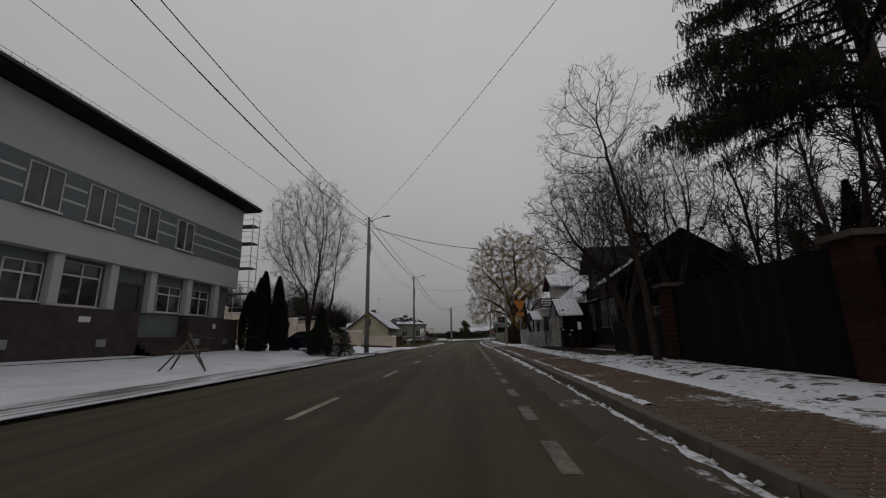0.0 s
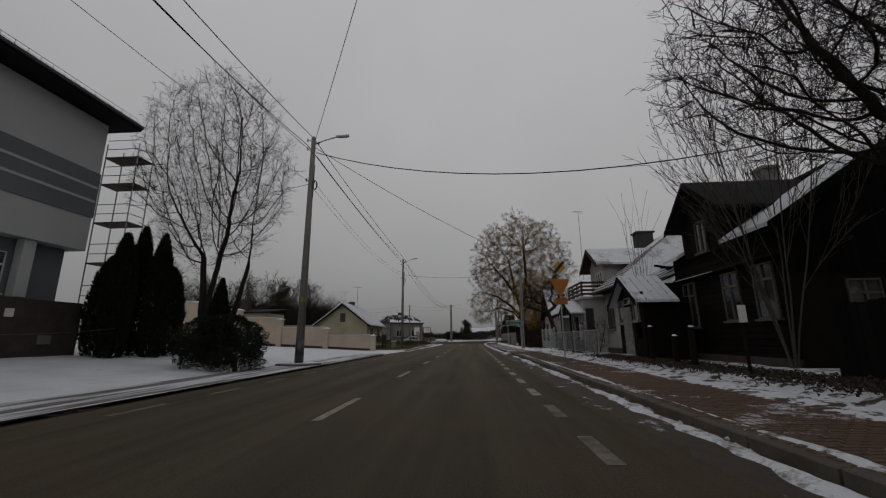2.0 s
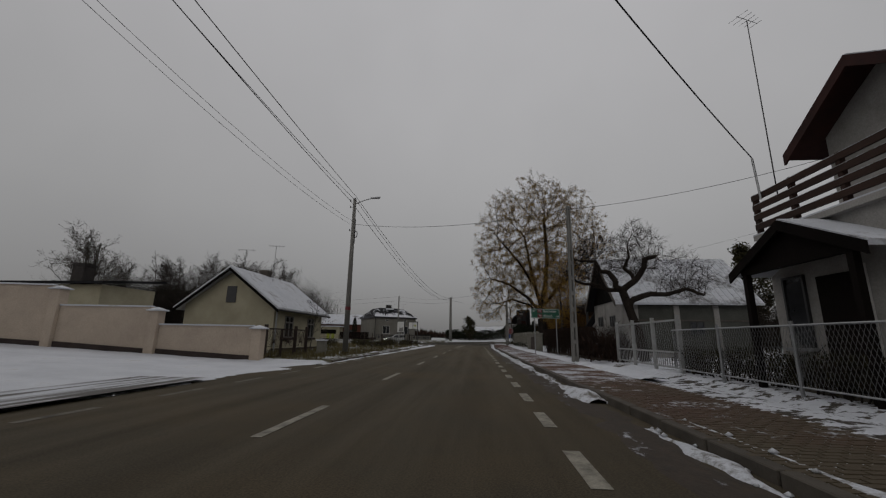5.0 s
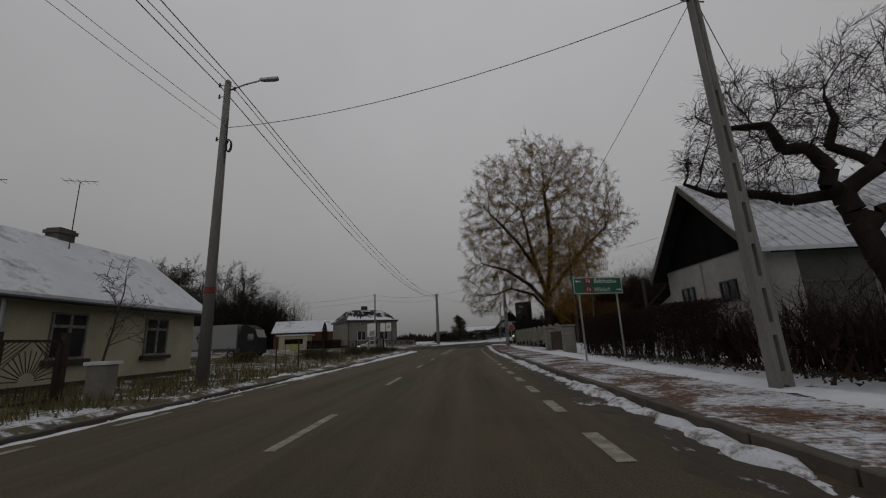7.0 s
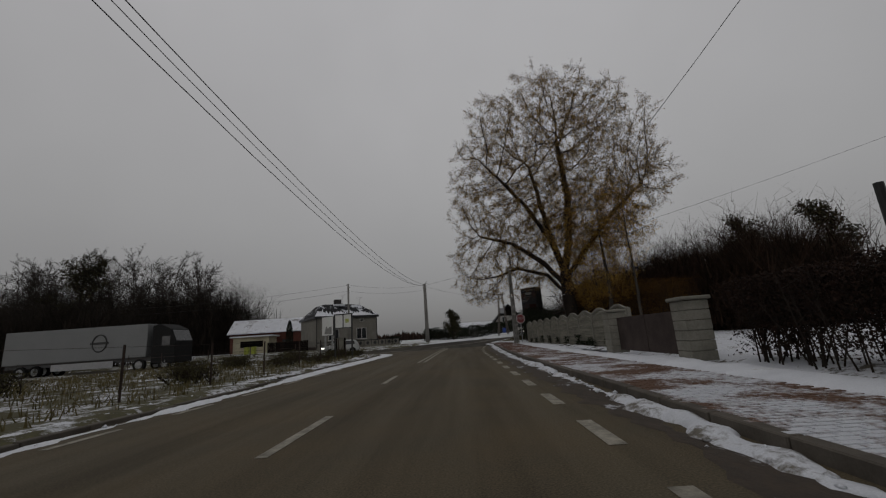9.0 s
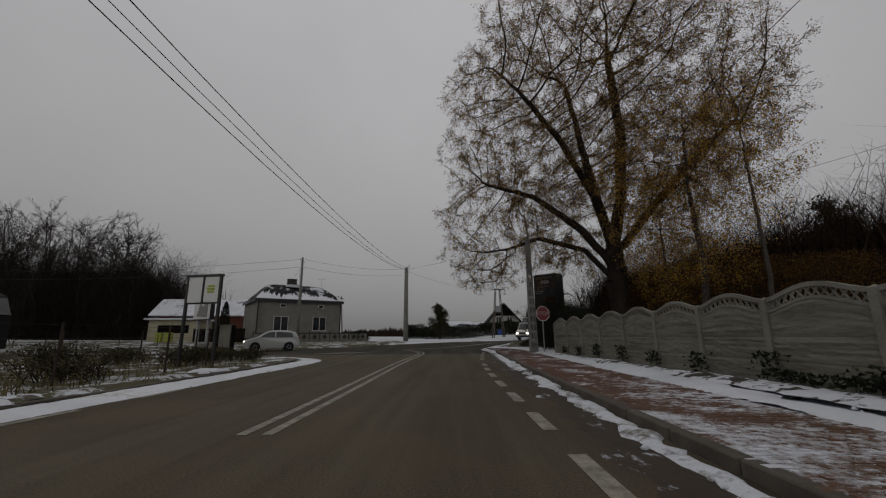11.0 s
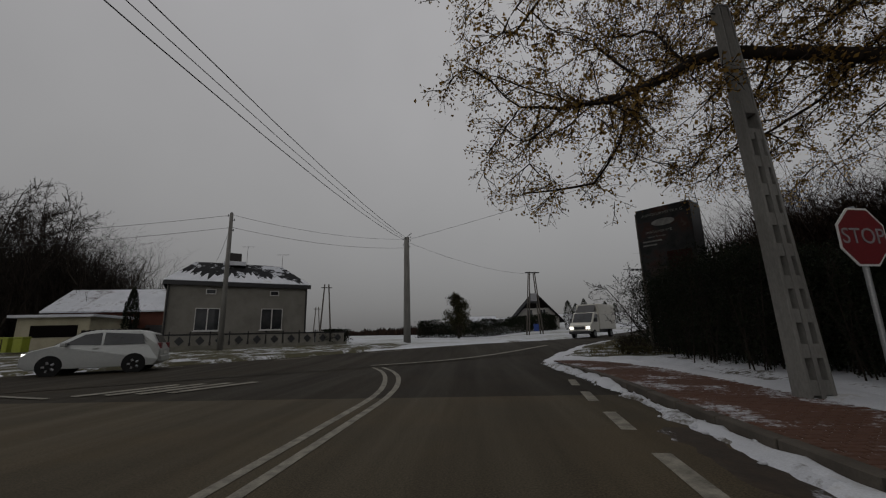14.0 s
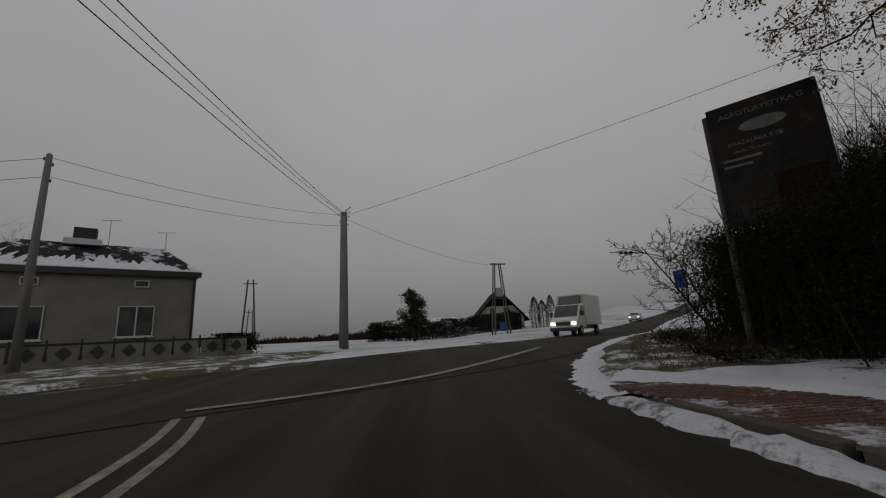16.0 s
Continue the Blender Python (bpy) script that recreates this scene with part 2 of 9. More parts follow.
M = dict(
    asphalt=asphalt_material("asphalt", 1.4, (10.0, 62.0)),
    asphalt_main=asphalt_material("newer_asphalt", 0.78),
    glass=glass_material(),
    snow=snowy("snow", (0.51, 0.505, 0.492), (0.36, 0.345, 0.315), 0.93, 0.7, 0.7),
    snow_grass=snowy("snowy_grass", (0.085, 0.08, 0.036), (0.042, 0.036, 0.021), 0.34, 0.9, 0.9, 7.0),
    snow_leaves=snowy("snowy_leaf_litter", (0.06, 0.05, 0.036), (0.028, 0.024, 0.02), 0.6, 2.2, 0.9, 7.0, soft=0.03),
    snow_field=snowy("snowy_field", (0.15, 0.16, 0.085), (0.11, 0.115, 0.06), 0.72, 0.08, 0.9, 1.2, soft=0.16),
    snow_verge=snowy("snowy_verge", (0.12, 0.105, 0.08), (0.06, 0.055, 0.04), 0.74, 1.1, 0.85, 8.0, soft=0.04),
    slush=snowy("gutter_slush", (0.055, 0.04, 0.028), (0.032, 0.026, 0.02), 0.12, 1.6, 0.75, 7.0, (1, 0.5, 1), 0.05),
    slush_streaks=snowy("tyre_streaked_slush", (0.09, 0.08, 0.068), (0.045, 0.04, 0.034), 0.5, 1.6, 0.7, 6.0, (1.6, 0.09, 1), 0.07),
    roof_snow=snowy("roof_snow", (0.10, 0.07, 0.06), (0.05, 0.045, 0.045), 0.86, 0.5, 0.8, 3.0, soft=0.1),
    roof_patchy=snowy("patchy_roof_snow", (0.018, 0.018, 0.02), (0.01, 0.01, 0.011), 0.3, 0.55, 0.92, 2.2, (1, 1, 1), 0.04),
    roof_dusted=snowy("snow_dusted_roof", (0.12, 0.115, 0.11), (0.07, 0.068, 0.066), 0.66, 0.5, 0.8, 4.0, soft=0.14),
    roof_tiles=snowy("snow_dusted_tiles", (0.11, 0.085, 0.08), (0.06, 0.05, 0.048), 0.8, 0.8, 0.8, 6.0, soft=0.12),
    tile_edge=worn("shaded_tile_edge", (0.16, 0.14, 0.135), (0.09, 0.075, 0.07), 3, 30, 0.85),
    maroon=worn("dark_red_boards", (0.045, 0.016, 0.013), (0.022, 0.01, 0.009), 2, 30, 0.8, 0.8),
    rail_wood=worn("brown_stained_rails", (0.05, 0.026, 0.018), (0.025, 0.015, 0.012), 3, 40, 0.75, 0.8, stretch=(1, 0.2, 1)),
    roof_dark=worn("dark_roof_felt", (0.02, 0.02, 0.022), (0.012, 0.012, 0.012), 1.5, 20, 0.8),
    kerb=worn("kerb_concrete", (0.095, 0.083, 0.068), (0.05, 0.043, 0.035), 2.5, 40, 0.85, 0.8, piece=0.12),
    brick=worn("paving_brick", (0.16, 0.072, 0.048), (0.085, 0.048, 0.036), 1.2, 60, 0.75, 0.9, 0.4, piece=0.3),
    brick_snow=snowy("snowed_paving", (0.128, 0.07, 0.045), (0.084, 0.052, 0.036), 0.42, 0.7, 0.85, 9.0, soft=0.07, where="Position", third=(0.115, 0.068, 0.046)),
    snow_dirty=snowy("trodden_snow", (0.16, 0.145, 0.12), (0.07, 0.062, 0.05), 0.66, 2.2, 0.85, 13.0, soft=0.08, where="Position"),
    # darker, more olive base and less snow than brick_snow
    brick_darker=snowy("less_snowed_paving", (0.102, 0.056, 0.038), (0.062, 0.043, 0.032), 0.14, 0.7, 0.85, 9.0, soft=0.05, where="Position", third=(0.08, 0.066, 0.043)),
    brick_swept=snowy("thinly_snowed_paving", (0.11, 0.06, 0.042), (0.074, 0.045, 0.034), 0.28, 0.8, 0.85, 9.0, soft=0.06, where="Position", third=(0.12, 0.06, 0.04)),
    joint=snowy("snow_filled_joint", (0.15, 0.12, 0.095), (0.08, 0.062, 0.05), 0.55, 0.9, 0.95, 9.0, soft=0.1, where="Position"),
    paint=worn("road_paint", (0.31, 0.29, 0.235), (0.09, 0.082, 0.068), 5, 60, 0.75, 0.95, 0.3),
    paint_faded=worn("faded_road_paint", (0.17, 0.155, 0.125), (0.045, 0.04, 0.033), 4, 60, 0.8, 1.0, 0.3),
    concrete=worn("pole_concrete", (0.20, 0.195, 0.18), (0.11, 0.105, 0.097), 1.5, 40, 0.9, 0.8, 0.3, stretch=(1, 1, 0.3)),
    slab=worn("panel_concrete", (0.215, 0.206, 0.175), (0.12, 0.115, 0.096), 1.3, 25, 0.92, 0.9, 0.5),
    rock=worn("rock_faced_concrete", (0.185, 0.176, 0.142), (0.085, 0.08, 0.066), 1.5, 9, 0.95, 0.85, 1.0, stretch=(1, 0.6, 4.5)),
    wood_pole=worn("weathered_wood", (0.12, 0.105, 0.09), (0.06, 0.052, 0.045), 2, 40, 0.9, 0.8, 0.4, stretch=(1, 1, 0.15)),
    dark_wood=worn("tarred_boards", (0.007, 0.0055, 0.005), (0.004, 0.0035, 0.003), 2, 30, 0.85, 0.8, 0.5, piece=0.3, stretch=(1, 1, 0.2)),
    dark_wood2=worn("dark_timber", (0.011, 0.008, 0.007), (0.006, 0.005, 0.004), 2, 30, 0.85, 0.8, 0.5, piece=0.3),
    plaster_white=worn("greyed_white_plaster", (0.36, 0.345, 0.325), (0.20, 0.19, 0.175), 0.9, 30, 0.92, 0.8, 0.3),
    plaster_light=worn("pale_render", (0.425, 0.428, 0.42), (0.36, 0.365, 0.36), 0.6, 40, 0.9, 0.6, 0.2),
    plaster_grey=worn("slate_grey_render", (0.14, 0.155, 0.16), (0.11, 0.122, 0.128), 0.8, 40, 0.9, 0.6, 0.2),
    dim_render=worn("dim_grey_render", (0.085, 0.086, 0.074), (0.05, 0.05, 0.044), 1.2, 40, 0.9, 0.8, 0.4),
    plaster_cream=worn("cream_plaster", (0.42, 0.385, 0.28), (0.30, 0.272, 0.195), 0.9, 30, 0.92, 0.8, 0.3),
    plaster_pink=worn("peach_render", (0.53, 0.44, 0.35), (0.38, 0.31, 0.25), 0.6, 30, 0.92, 0.8, 0.2),
    plinth=worn("dark_plinth", (0.07, 0.055, 0.05), (0.035, 0.028, 0.026), 1.5, 30, 0.85, 0.8, 0.4),
    grey_render=worn("grey_spatter_render", (0.215, 0.205, 0.18), (0.14, 0.132, 0.115), 0.8, 50, 0.95, 0.8, 0.6),
    barn_brick=worn("weathered_brick", (0.13, 0.05, 0.035), (0.07, 0.032, 0.025), 1.2, 25, 0.92, 0.8, 0.4),
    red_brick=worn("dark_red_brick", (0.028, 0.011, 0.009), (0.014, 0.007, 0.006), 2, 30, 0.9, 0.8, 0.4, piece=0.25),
    frame_white=plain("white_frame_paint", (0.55, 0.54, 0.52), 0.5),
    frame_old=worn("peeling_white_paint", (0.25, 0.24, 0.225), (0.09, 0.08, 0.07), 6, 40, 0.8, 0.9),
    # like frame_old at about half its brightness
    frame_dim=worn("dark_flaking_paint", (0.13, 0.122, 0.112), (0.045, 0.04, 0.037), 6, 40, 0.85, 0.9),
    frame_dark=plain("dark_frame", (0.03, 0.03, 0.032), 0.4),
    metal=plain("galvanised_steel", (0.33, 0.335, 0.34), 0.45, 0.7),
    pale_steel=worn("pale_painted_steel", (0.34, 0.345, 0.34), (0.2, 0.2, 0.19), 4, 40, 0.6, 0.8),
    dark_metal=plain("dark_steel", (0.035, 0.034, 0.034), 0.5, 0.5),
    rust=worn("rusty_iron", (0.05, 0.035, 0.028), (0.025, 0.018, 0.016), 5, 50, 0.9, 0.8),
    cable=plain("black_cable", (0.012, 0.012, 0.014), 0.6),
    sign_back=plain("sign_grey", (0.30, 0.30, 0.31), 0.45, 0.3),
    sign_faded=worn("faded_print", (0.24, 0.235, 0.22), (0.09, 0.088, 0.083), 5, 40, 0.6, 0.9),
    sign_white=plain("sign_white", (0.60, 0.60, 0.58), 0.4, vary=0.04),
    sign_yellow=plain("sign_yellow", (0.42, 0.25, 0.03), 0.4, vary=0.05),
    faded_yellow=plain("faded_yellow_paint", (0.20, 0.16, 0.03), 0.7),
    sign_orange=plain("faded_sign_amber", (0.38, 0.13, 0.02), 0.4, vary=0.08),
    sign_red=plain("sign_red", (0.15, 0.016, 0.02), 0.4, vary=0.05),
    sign_green=plain("sign_green", (0.01, 0.095, 0.055), 0.4, vary=0.05),
    sign_blue=plain("sign_blue", (0.02, 0.05, 0.22), 0.4, vary=0.05),
    sign_black=plain("sign_black", (0.012, 0.012, 0.012), 0.4),
    bark=bark_material("grey_brown_bark", (0.035, 0.028, 0.023), (0.016, 0.013, 0.011)),
    bark_pale=bark_material("pale_twigs", (0.075, 0.065, 0.055), (0.035, 0.03, 0.026)),
    twig_dark=leaf_material("dark_brush_twigs", (0.012, 0.010, 0.008), (0.034, 0.027, 0.021)),
    leaf_brown=leaf_material("withered_leaves", (0.095, 0.053, 0.016), (0.36, 0.225, 0.062), 0.55),
    leaf_rust=leaf_material("rust_brown_leaves", (0.035, 0.018, 0.007), (0.15, 0.082, 0.022), 0.3),
    thicket=leaf_material("red_brown_twigs", (0.014, 0.009, 0.006), (0.045, 0.027, 0.018)),
    weeds=leaf_material("withered_weeds", (0.022, 0.02, 0.010), (0.085, 0.075, 0.034)),
    leaf_gold=leaf_material("yellowed_leaves", (0.24, 0.13, 0.022), (0.48, 0.29, 0.055), 0.6),
    leaf_dark=leaf_material("dark_needles", (0.008, 0.011, 0.007), (0.022, 0.026, 0.014)),
    leaf_bush=leaf_material("dull_shrub_leaves", (0.018, 0.02, 0.010), (0.055, 0.045, 0.022)),
    leaf_hedge=leaf_material("brown_hedge_leaves", (0.014, 0.009, 0.007), (0.036, 0.021, 0.015)),
    litter=leaf_material("fallen_leaves", (0.016, 0.013, 0.010), (0.07, 0.055, 0.042)),
    grass=leaf_material("dry_grass", (0.07, 0.06, 0.025), (0.16, 0.13, 0.06)),
    car_blue=plain("dark_blue_paint", (0.012, 0.016, 0.04), 0.22, 0.3, 0.02),
    car_silver=plain("silver_paint", (0.42, 0.43, 0.42), 0.3, 0.5, 0.03),
    car_white=plain("white_van_paint", (0.60, 0.58, 0.52), 0.4, 0.0, 0.05),
    tyre=plain("tyre_rubber", (0.015, 0.015, 0.015), 0.9),
    tarp=worn("grey_truck_tarp", (0.16, 0.165, 0.165), (0.12, 0.123, 0.124), 0.7, 20, 0.6),
    chimney=worn("sooty_chimney", (0.05, 0.045, 0.042), (0.02, 0.018, 0.017), 3, 30, 0.9),
    plastic_green=plain("yellow_green_plastic", (0.30, 0.34, 0.03), 0.5),
)
for k in ("dark_wood", "dark_wood2", "plinth", "red_brick", "bark", "roof_dark"):
    M[k].node_tree.nodes["Principled BSDF"].inputs["Specular IOR Level"].default_value = 0.06
lamp_m, lamp_n, lamp_l, lamp_b = material("headlight_glow", 0.3)
lamp_b.inputs["Emission Color"].default_value = (1, 0.95, 0.85, 1)
lamp_b.inputs["Emission Strength"].default_value = 2.5
M["headlight"] = lamp_m


# ---- building helpers ----
class Geo:
    """Collects faces for one mesh."""

    def __init__(self):
        self.v, self.f = [], []

    def add(self, vs, fs):
        o = len(self.v)
        self.v += [tuple(p) for p in vs]
        self.f += [tuple(i + o for i in f) for f in fs]
        return self

    def box(self, x0, y0, z0, x1, y1, z1, m=None):
        vs = [Vector(p) for p in ((x0, y0, z0), (x1, y0, z0), (x1, y1, z0), (x0, y1, z0), (x0, y0, z1), (x1, y0, z1), (x1, y1, z1), (x0, y1, z1))]
        if m:
            vs = [m @ p for p in vs]
        return self.add(vs, [(0, 3, 2, 1), (4, 5, 6, 7), (0, 1, 5, 4), (1, 2, 6, 5), (2, 3, 7, 6), (3, 0, 4, 7)])

    def prism(self, poly, d, m=None):
        """A polygon of 3D points pushed along d."""
        n = len(poly)
        a = [Vector(p) for p in poly]
        b = [p + Vector(d) for p in a]
        vs = a + b
        if m:
            vs = [m @ p for p in vs]
        fs = [tuple(range(n))[::-1], tuple(range(n, 2 * n))] + [(i, (i + 1) % n, n + (i + 1) % n, n + i) for i in range(n)]
        return self.add(vs, fs)

    def tube(self, p0, p1, r0, r1, k=6, caps=True):
        p0, p1 = Vector(p0), Vector(p1)
        d = (p1 - p0)
        if d.length < 1e-6:
            return self
        d.normalize()
        a = d.cross(Vector((0, 0, 1)) if abs(d.z) < 0.9 else Vector((1, 0, 0))).normalized()
        b = d.cross(a)
        vs = []
        for p, r in ((p0, r0), (p1, r1)):
            for i in range(k):
                t = 2 * math.pi * i / k
                vs.append(p + a * (r * math.cos(t)) + b * (r * math.sin(t)))
        fs = [(i, (i + 1) % k, k + (i + 1) % k, k + i) for i in range(k)]
        if caps:
            fs += [tuple(range(k))[::-1], tuple(range(k, 2 * k))]
        return self.add(vs, fs)

    def path(self, pts, r, k=5):
        """One unbroken tube through pts."""
        pts = [Vector(p) for p in pts]
        n, vs = len(pts), []
        a = None
        for i, p in enumerate(pts):
            d = (pts[min(i + 1, n - 1)] - pts[max(i - 1, 0)]).normalized()
            if a is None:
                a = d.cross(Vector((0, 0, 1)) if abs(d.z) < 0.9 else Vector((1, 0, 0))).normalized()
            a = (a - d * a.dot(d)).normalized()
            b = d.cross(a)
            vs += [p + a * (r * math.cos(2 * math.pi * j / k)) + b * (r * math.sin(2 * math.pi * j / k)) for j in range(k)]
        fs = [(i * k + j, i * k + (j + 1) % k, (i + 1) * k + (j + 1) % k, (i + 1) * k + j) for i in range(n - 1) for j in range(k)]
        fs += [tuple(range(k))[::-1], tuple(range((n - 1) * k, n * k))]
        return self.add(vs, fs)

    def mesh(self, name, mat, smooth=False, bevel=0.0):
        me = bpy.data.meshes.new(name)
        me.from_pydata([tuple(p) for p in self.v], [], self.f)
        if bevel:
            bm = bmesh.new()
            bm.from_mesh(me)
            bmesh.ops.recalc_face_normals(bm, faces=bm.faces)
            bmesh.ops.bevel(bm, geom=bm.edges[:], offset=bevel, segments=1, affect="EDGES", clamp_overlap=True)
            bm.to_mesh(me)
            bm.free()
        else:
            bm = bmesh.new()
            bm.from_mesh(me)
            bmesh.ops.recalc_face_normals(bm, faces=bm.faces)
            bm.to_mesh(me)
            bm.free()
        for m in (mat if isinstance(mat, list) else [mat]):
            me.materials.append(m)
        if smooth:
            me.polygons.foreach_set("use_smooth", [True] * len(me.polygons))
        return me


def part(name, geo, mat, parent=None, label="", smooth=False, bevel=0.0):
    ob = new(name, geo.mesh(name, mat, smooth, bevel))
    if parent:
        ob.parent = parent
    if label:
        ob["label"] = label
    return ob


def thing(name, label, category, group="", m=None, kind=""):
    ob = new(name)
    ob.empty_display_size = 0.2
    if m is not None:
        ob.matrix_world = m
    return tagged(ob, label, category, group, kind)


def rz(x, y, z, a):
    return pose(x, y, z, 0, 0, a)


def smooth(x):
    x = min(1.0, max(0.0, x))
    return x * x * (3 - 2 * x)


# ---- lie of the land ----
def base(x, y):
    """The height of road and open land."""
    z = 0.42 * smooth((y - 103) / 14)
    s = max(0.0, (x - 11) * 0.54 + (y - 125) * 0.84)
    z += (0.012 * s + 0.00028 * min(s, 160) ** 2) * smooth((x - 2) / 10)
    if y > 90:
        z += 0.012 * max(0.0, -x - 20) * smooth((y - 90) / 15) if x > -120 else 1.2
    return z


def rise(x, y):
    """The bank that climbs away from the road on its west side."""
    return min(0.06 * max(0.0, -x - 7.5), 0.8) * (1 - smooth((y - 60) / 15))


def sway(y):
    """How far the east kerb strays from its straight line."""
    return float(np.interp(y, [-10, 5, 15, 34, 48, 56, 76, 84, 90, 95, 99, 101, 103.5], [0.15, 0.2, 0.33, 0.33, 0.1, 0.0, -0.08, 0.1, 0.3, 0.52, 0.68, 0.64, 0.5]))


def east_line(x, ys):
    return [(x + sway(y), y) for y in ys]


CORNER = east_line(3.05, (88, 91, 94, 97, 99, 101, 103.2)) + [(4.5, 106.6), (6.2, 110.0), (8.6, 113.9), (12.6, 119.3), (18.0, 127.2), (40.6, 161.0), (89.5, 223.5)]
WEST = [(-5.65, 80), (-5.62, 87), (-5.6, 88.6), (-5.9, 89.9), (-6.7, 91.0), (-8.1, 92.1), (-10.2, 92.8), (-15, 93.2), (-24, 91.4), (-40, 91.2), (-60, 92.5), (-90, 96.5)]
MAIN = [(-140, 106), (-90, 100), (-60, 96.2), (-40, 94.8), (-26, 95.0), (-17, 97.6), (-9.5, 103.2), (-3, 108), (1.5, 111.4), (6, 116), (11, 122.4), (16, 129.5), (38, 163), (87, 226), (150, 300)]


def smooth_line(pts, step):
    """Points every step along a rounded line through pts."""
    out = []
    n = len(pts)
    for i in range(n - 1):
        p0, p1, p2, p3 = (Vector(pts[max(0, min(n - 1, j))]) for j in (i - 1, i, i + 1, i + 2))
        k = max(1, int((p2 - p1).length / step))
        for j in range(k):
            t = j / k
            out.append(0.5 * ((2 * p1) + (p2 - p0) * t + (2 * p0 - 5 * p1 + 4 * p2 - p3) * t * t + (3 * p1 - p0 - 3 * p2 + p3) * t ** 3))
    out.append(Vector(pts[-1]))
    return out


def east_edge(y):
    if y < 88:
        return 3.05 + sway(y)
    for (xa, ya), (xb, yb) in zip(CORNER[:-1], CORNER[1:]):
        if ya <= y <= yb:
            return xa + (xb - xa) * (y - ya) / (yb - ya)
    return 89.5


def west_edge_y(x):
    """The south edge of the main road west of the junction."""
    for (xa, ya), (xb, yb) in zip(WEST[1:-1], WEST[2:]):
        if xb <= x <= xa:
            return ya + (yb - ya) * (x - xa) / (xb - xa)
    return 98.5


def main_north(x):
    """The north edge of the main road."""
    for (xa, ya), (xb, yb) in zip(MAIN[:-1], MAIN[1:]):
        if xa <= x <= xb:
            s = (yb - ya) / (xb - xa)
            return ya + s * (x - xa) + 3.6 * math.sqrt(1 + s * s)
    return 400


def west_x(y):
    """The west edge of the street beyond the forecourt."""
    return -5.25 - 0.4 * smooth((y - 66) / 12)


def on_road(x, y, pad=0.0):
    if y < 88:
        return (-5.9 if y < 47.5 else west_x(y)) - pad < x < east_edge(y) + pad
    if x > 3:
        return x < east_edge(y) + pad and y < main_north(x) + pad
    if x < -5.65:
        return west_edge_y(x) - pad < y < main_north(x) + pad
    return y < main_north(x) + pad


def ground(x, y):
    """The height of the ground beside the road."""
    z = base(x, y)
    if y < 49 and x < -5.0:
        z += rise(x, y) + 0.02
    elif x < -5.0:
        z += rise(x, y) + 0.12
    elif x > 3 and y < 140:
        z += 0.10 + 0.05 * smooth((x - 5) / 1.5)
    if x > 22 and y < 130:
        z += 6.5 * smooth((x - 22) / 40) * (1 - smooth((y - 95) / 35))
    return z


def ground_sheet():
    def spread(lo, hi, near_lo, near_hi, fine):
        out = list(np.arange(near_lo, near_hi + 1e-6, fine))
        s, x = fine, near_hi
        while x < hi:
            s *= 1.22
            x += s
            out.append(min(x, hi))
        s, x = fine, near_lo
        while x > lo:
            s *= 1.22
            x -= s
            out.append(max(x, lo))
        return sorted(set(round(float(v), 4) for v in out))

    xs = spread(-2500, 2500, -26, 20, 0.5)
    ys = spread(-300, 3000, -6, 130, 0.7)
    vs, fs, mats = [], [], []
    for y in ys:
        for x in xs:
            z = ground(x, y)
            if on_road(x, y, 0.1):
                z = base(x, y) - 0.12
            else:
                z += 0.035 * (noise.noise(Vector((x * 0.9, y * 0.9, 0))) if abs(x) < 40 and y < 140 else 0)
                if 3 < x < 6.6 and y < 104:
                    z = base(x, y) + 0.02
            vs.append((x, y, z))
    nx = len(xs)
    for j in range(len(ys) - 1):
        for i in range(nx - 1):
            x, y = (xs[i] + xs[i + 1]) / 2, (ys[j] + ys[j + 1]) / 2
            if x < -5 and y < 49:
                k = 0
            elif x < -5 and y < 99:
                k = 1
            elif x > 3 and y < 45:
                k = 2
            elif x > 3 and 104.6 < y < 120:
                k = 1
            elif x > 3 and y < 120:
                k = 4
            elif -45 < x < -4 and y < 121:
                k = 1
            elif y > 112 or abs(x) > 60:
                k = 3
            else:
                k = 4
            fs.append((j * nx + i, j * nx + i + 1, (j + 1) * nx + i + 1, (j + 1) * nx + i))
            mats.append(k)
    me = bpy.data.meshes.new("ground")
    me.from_pydata(vs, [], fs)
    for k in ("snow", "snow_grass", "snow_leaves", "snow_field", "snow_verge"):
        me.materials.append(M[k])
    me.polygons.foreach_set("material_index", mats)
    me.polygons.foreach_set("use_smooth", [True] * len(fs))
    return tagged(new("ground", me), "thinly snowed ground with grass, leaf litter and fields", "ground", kind="structure")


def ribbon(pts, left, right, lift, step=1.0, follow=base):
    """A strip along a line, from left to right of it, on the land."""
    g = Geo()
    line = smooth_line(pts, step)
    vs = []
    for i, p in enumerate(line):
        d = (line[min(i + 1, len(line) - 1)] - line[max(i - 1, 0)]).normalized()
        s = Vector((d.y, -d.x))
        for o in (left, (left + right) / 2, right):
            q = p + s * o
            vs.append((q.x, q.y, follow(q.x, q.y) + lift))
    fs = []
    for i in range(len(line) - 1):
        for k in (0, 1):
            a = i * 3 + k
            fs.append((a, a + 1, a + 4, a + 3))
    return g.add(vs, fs)


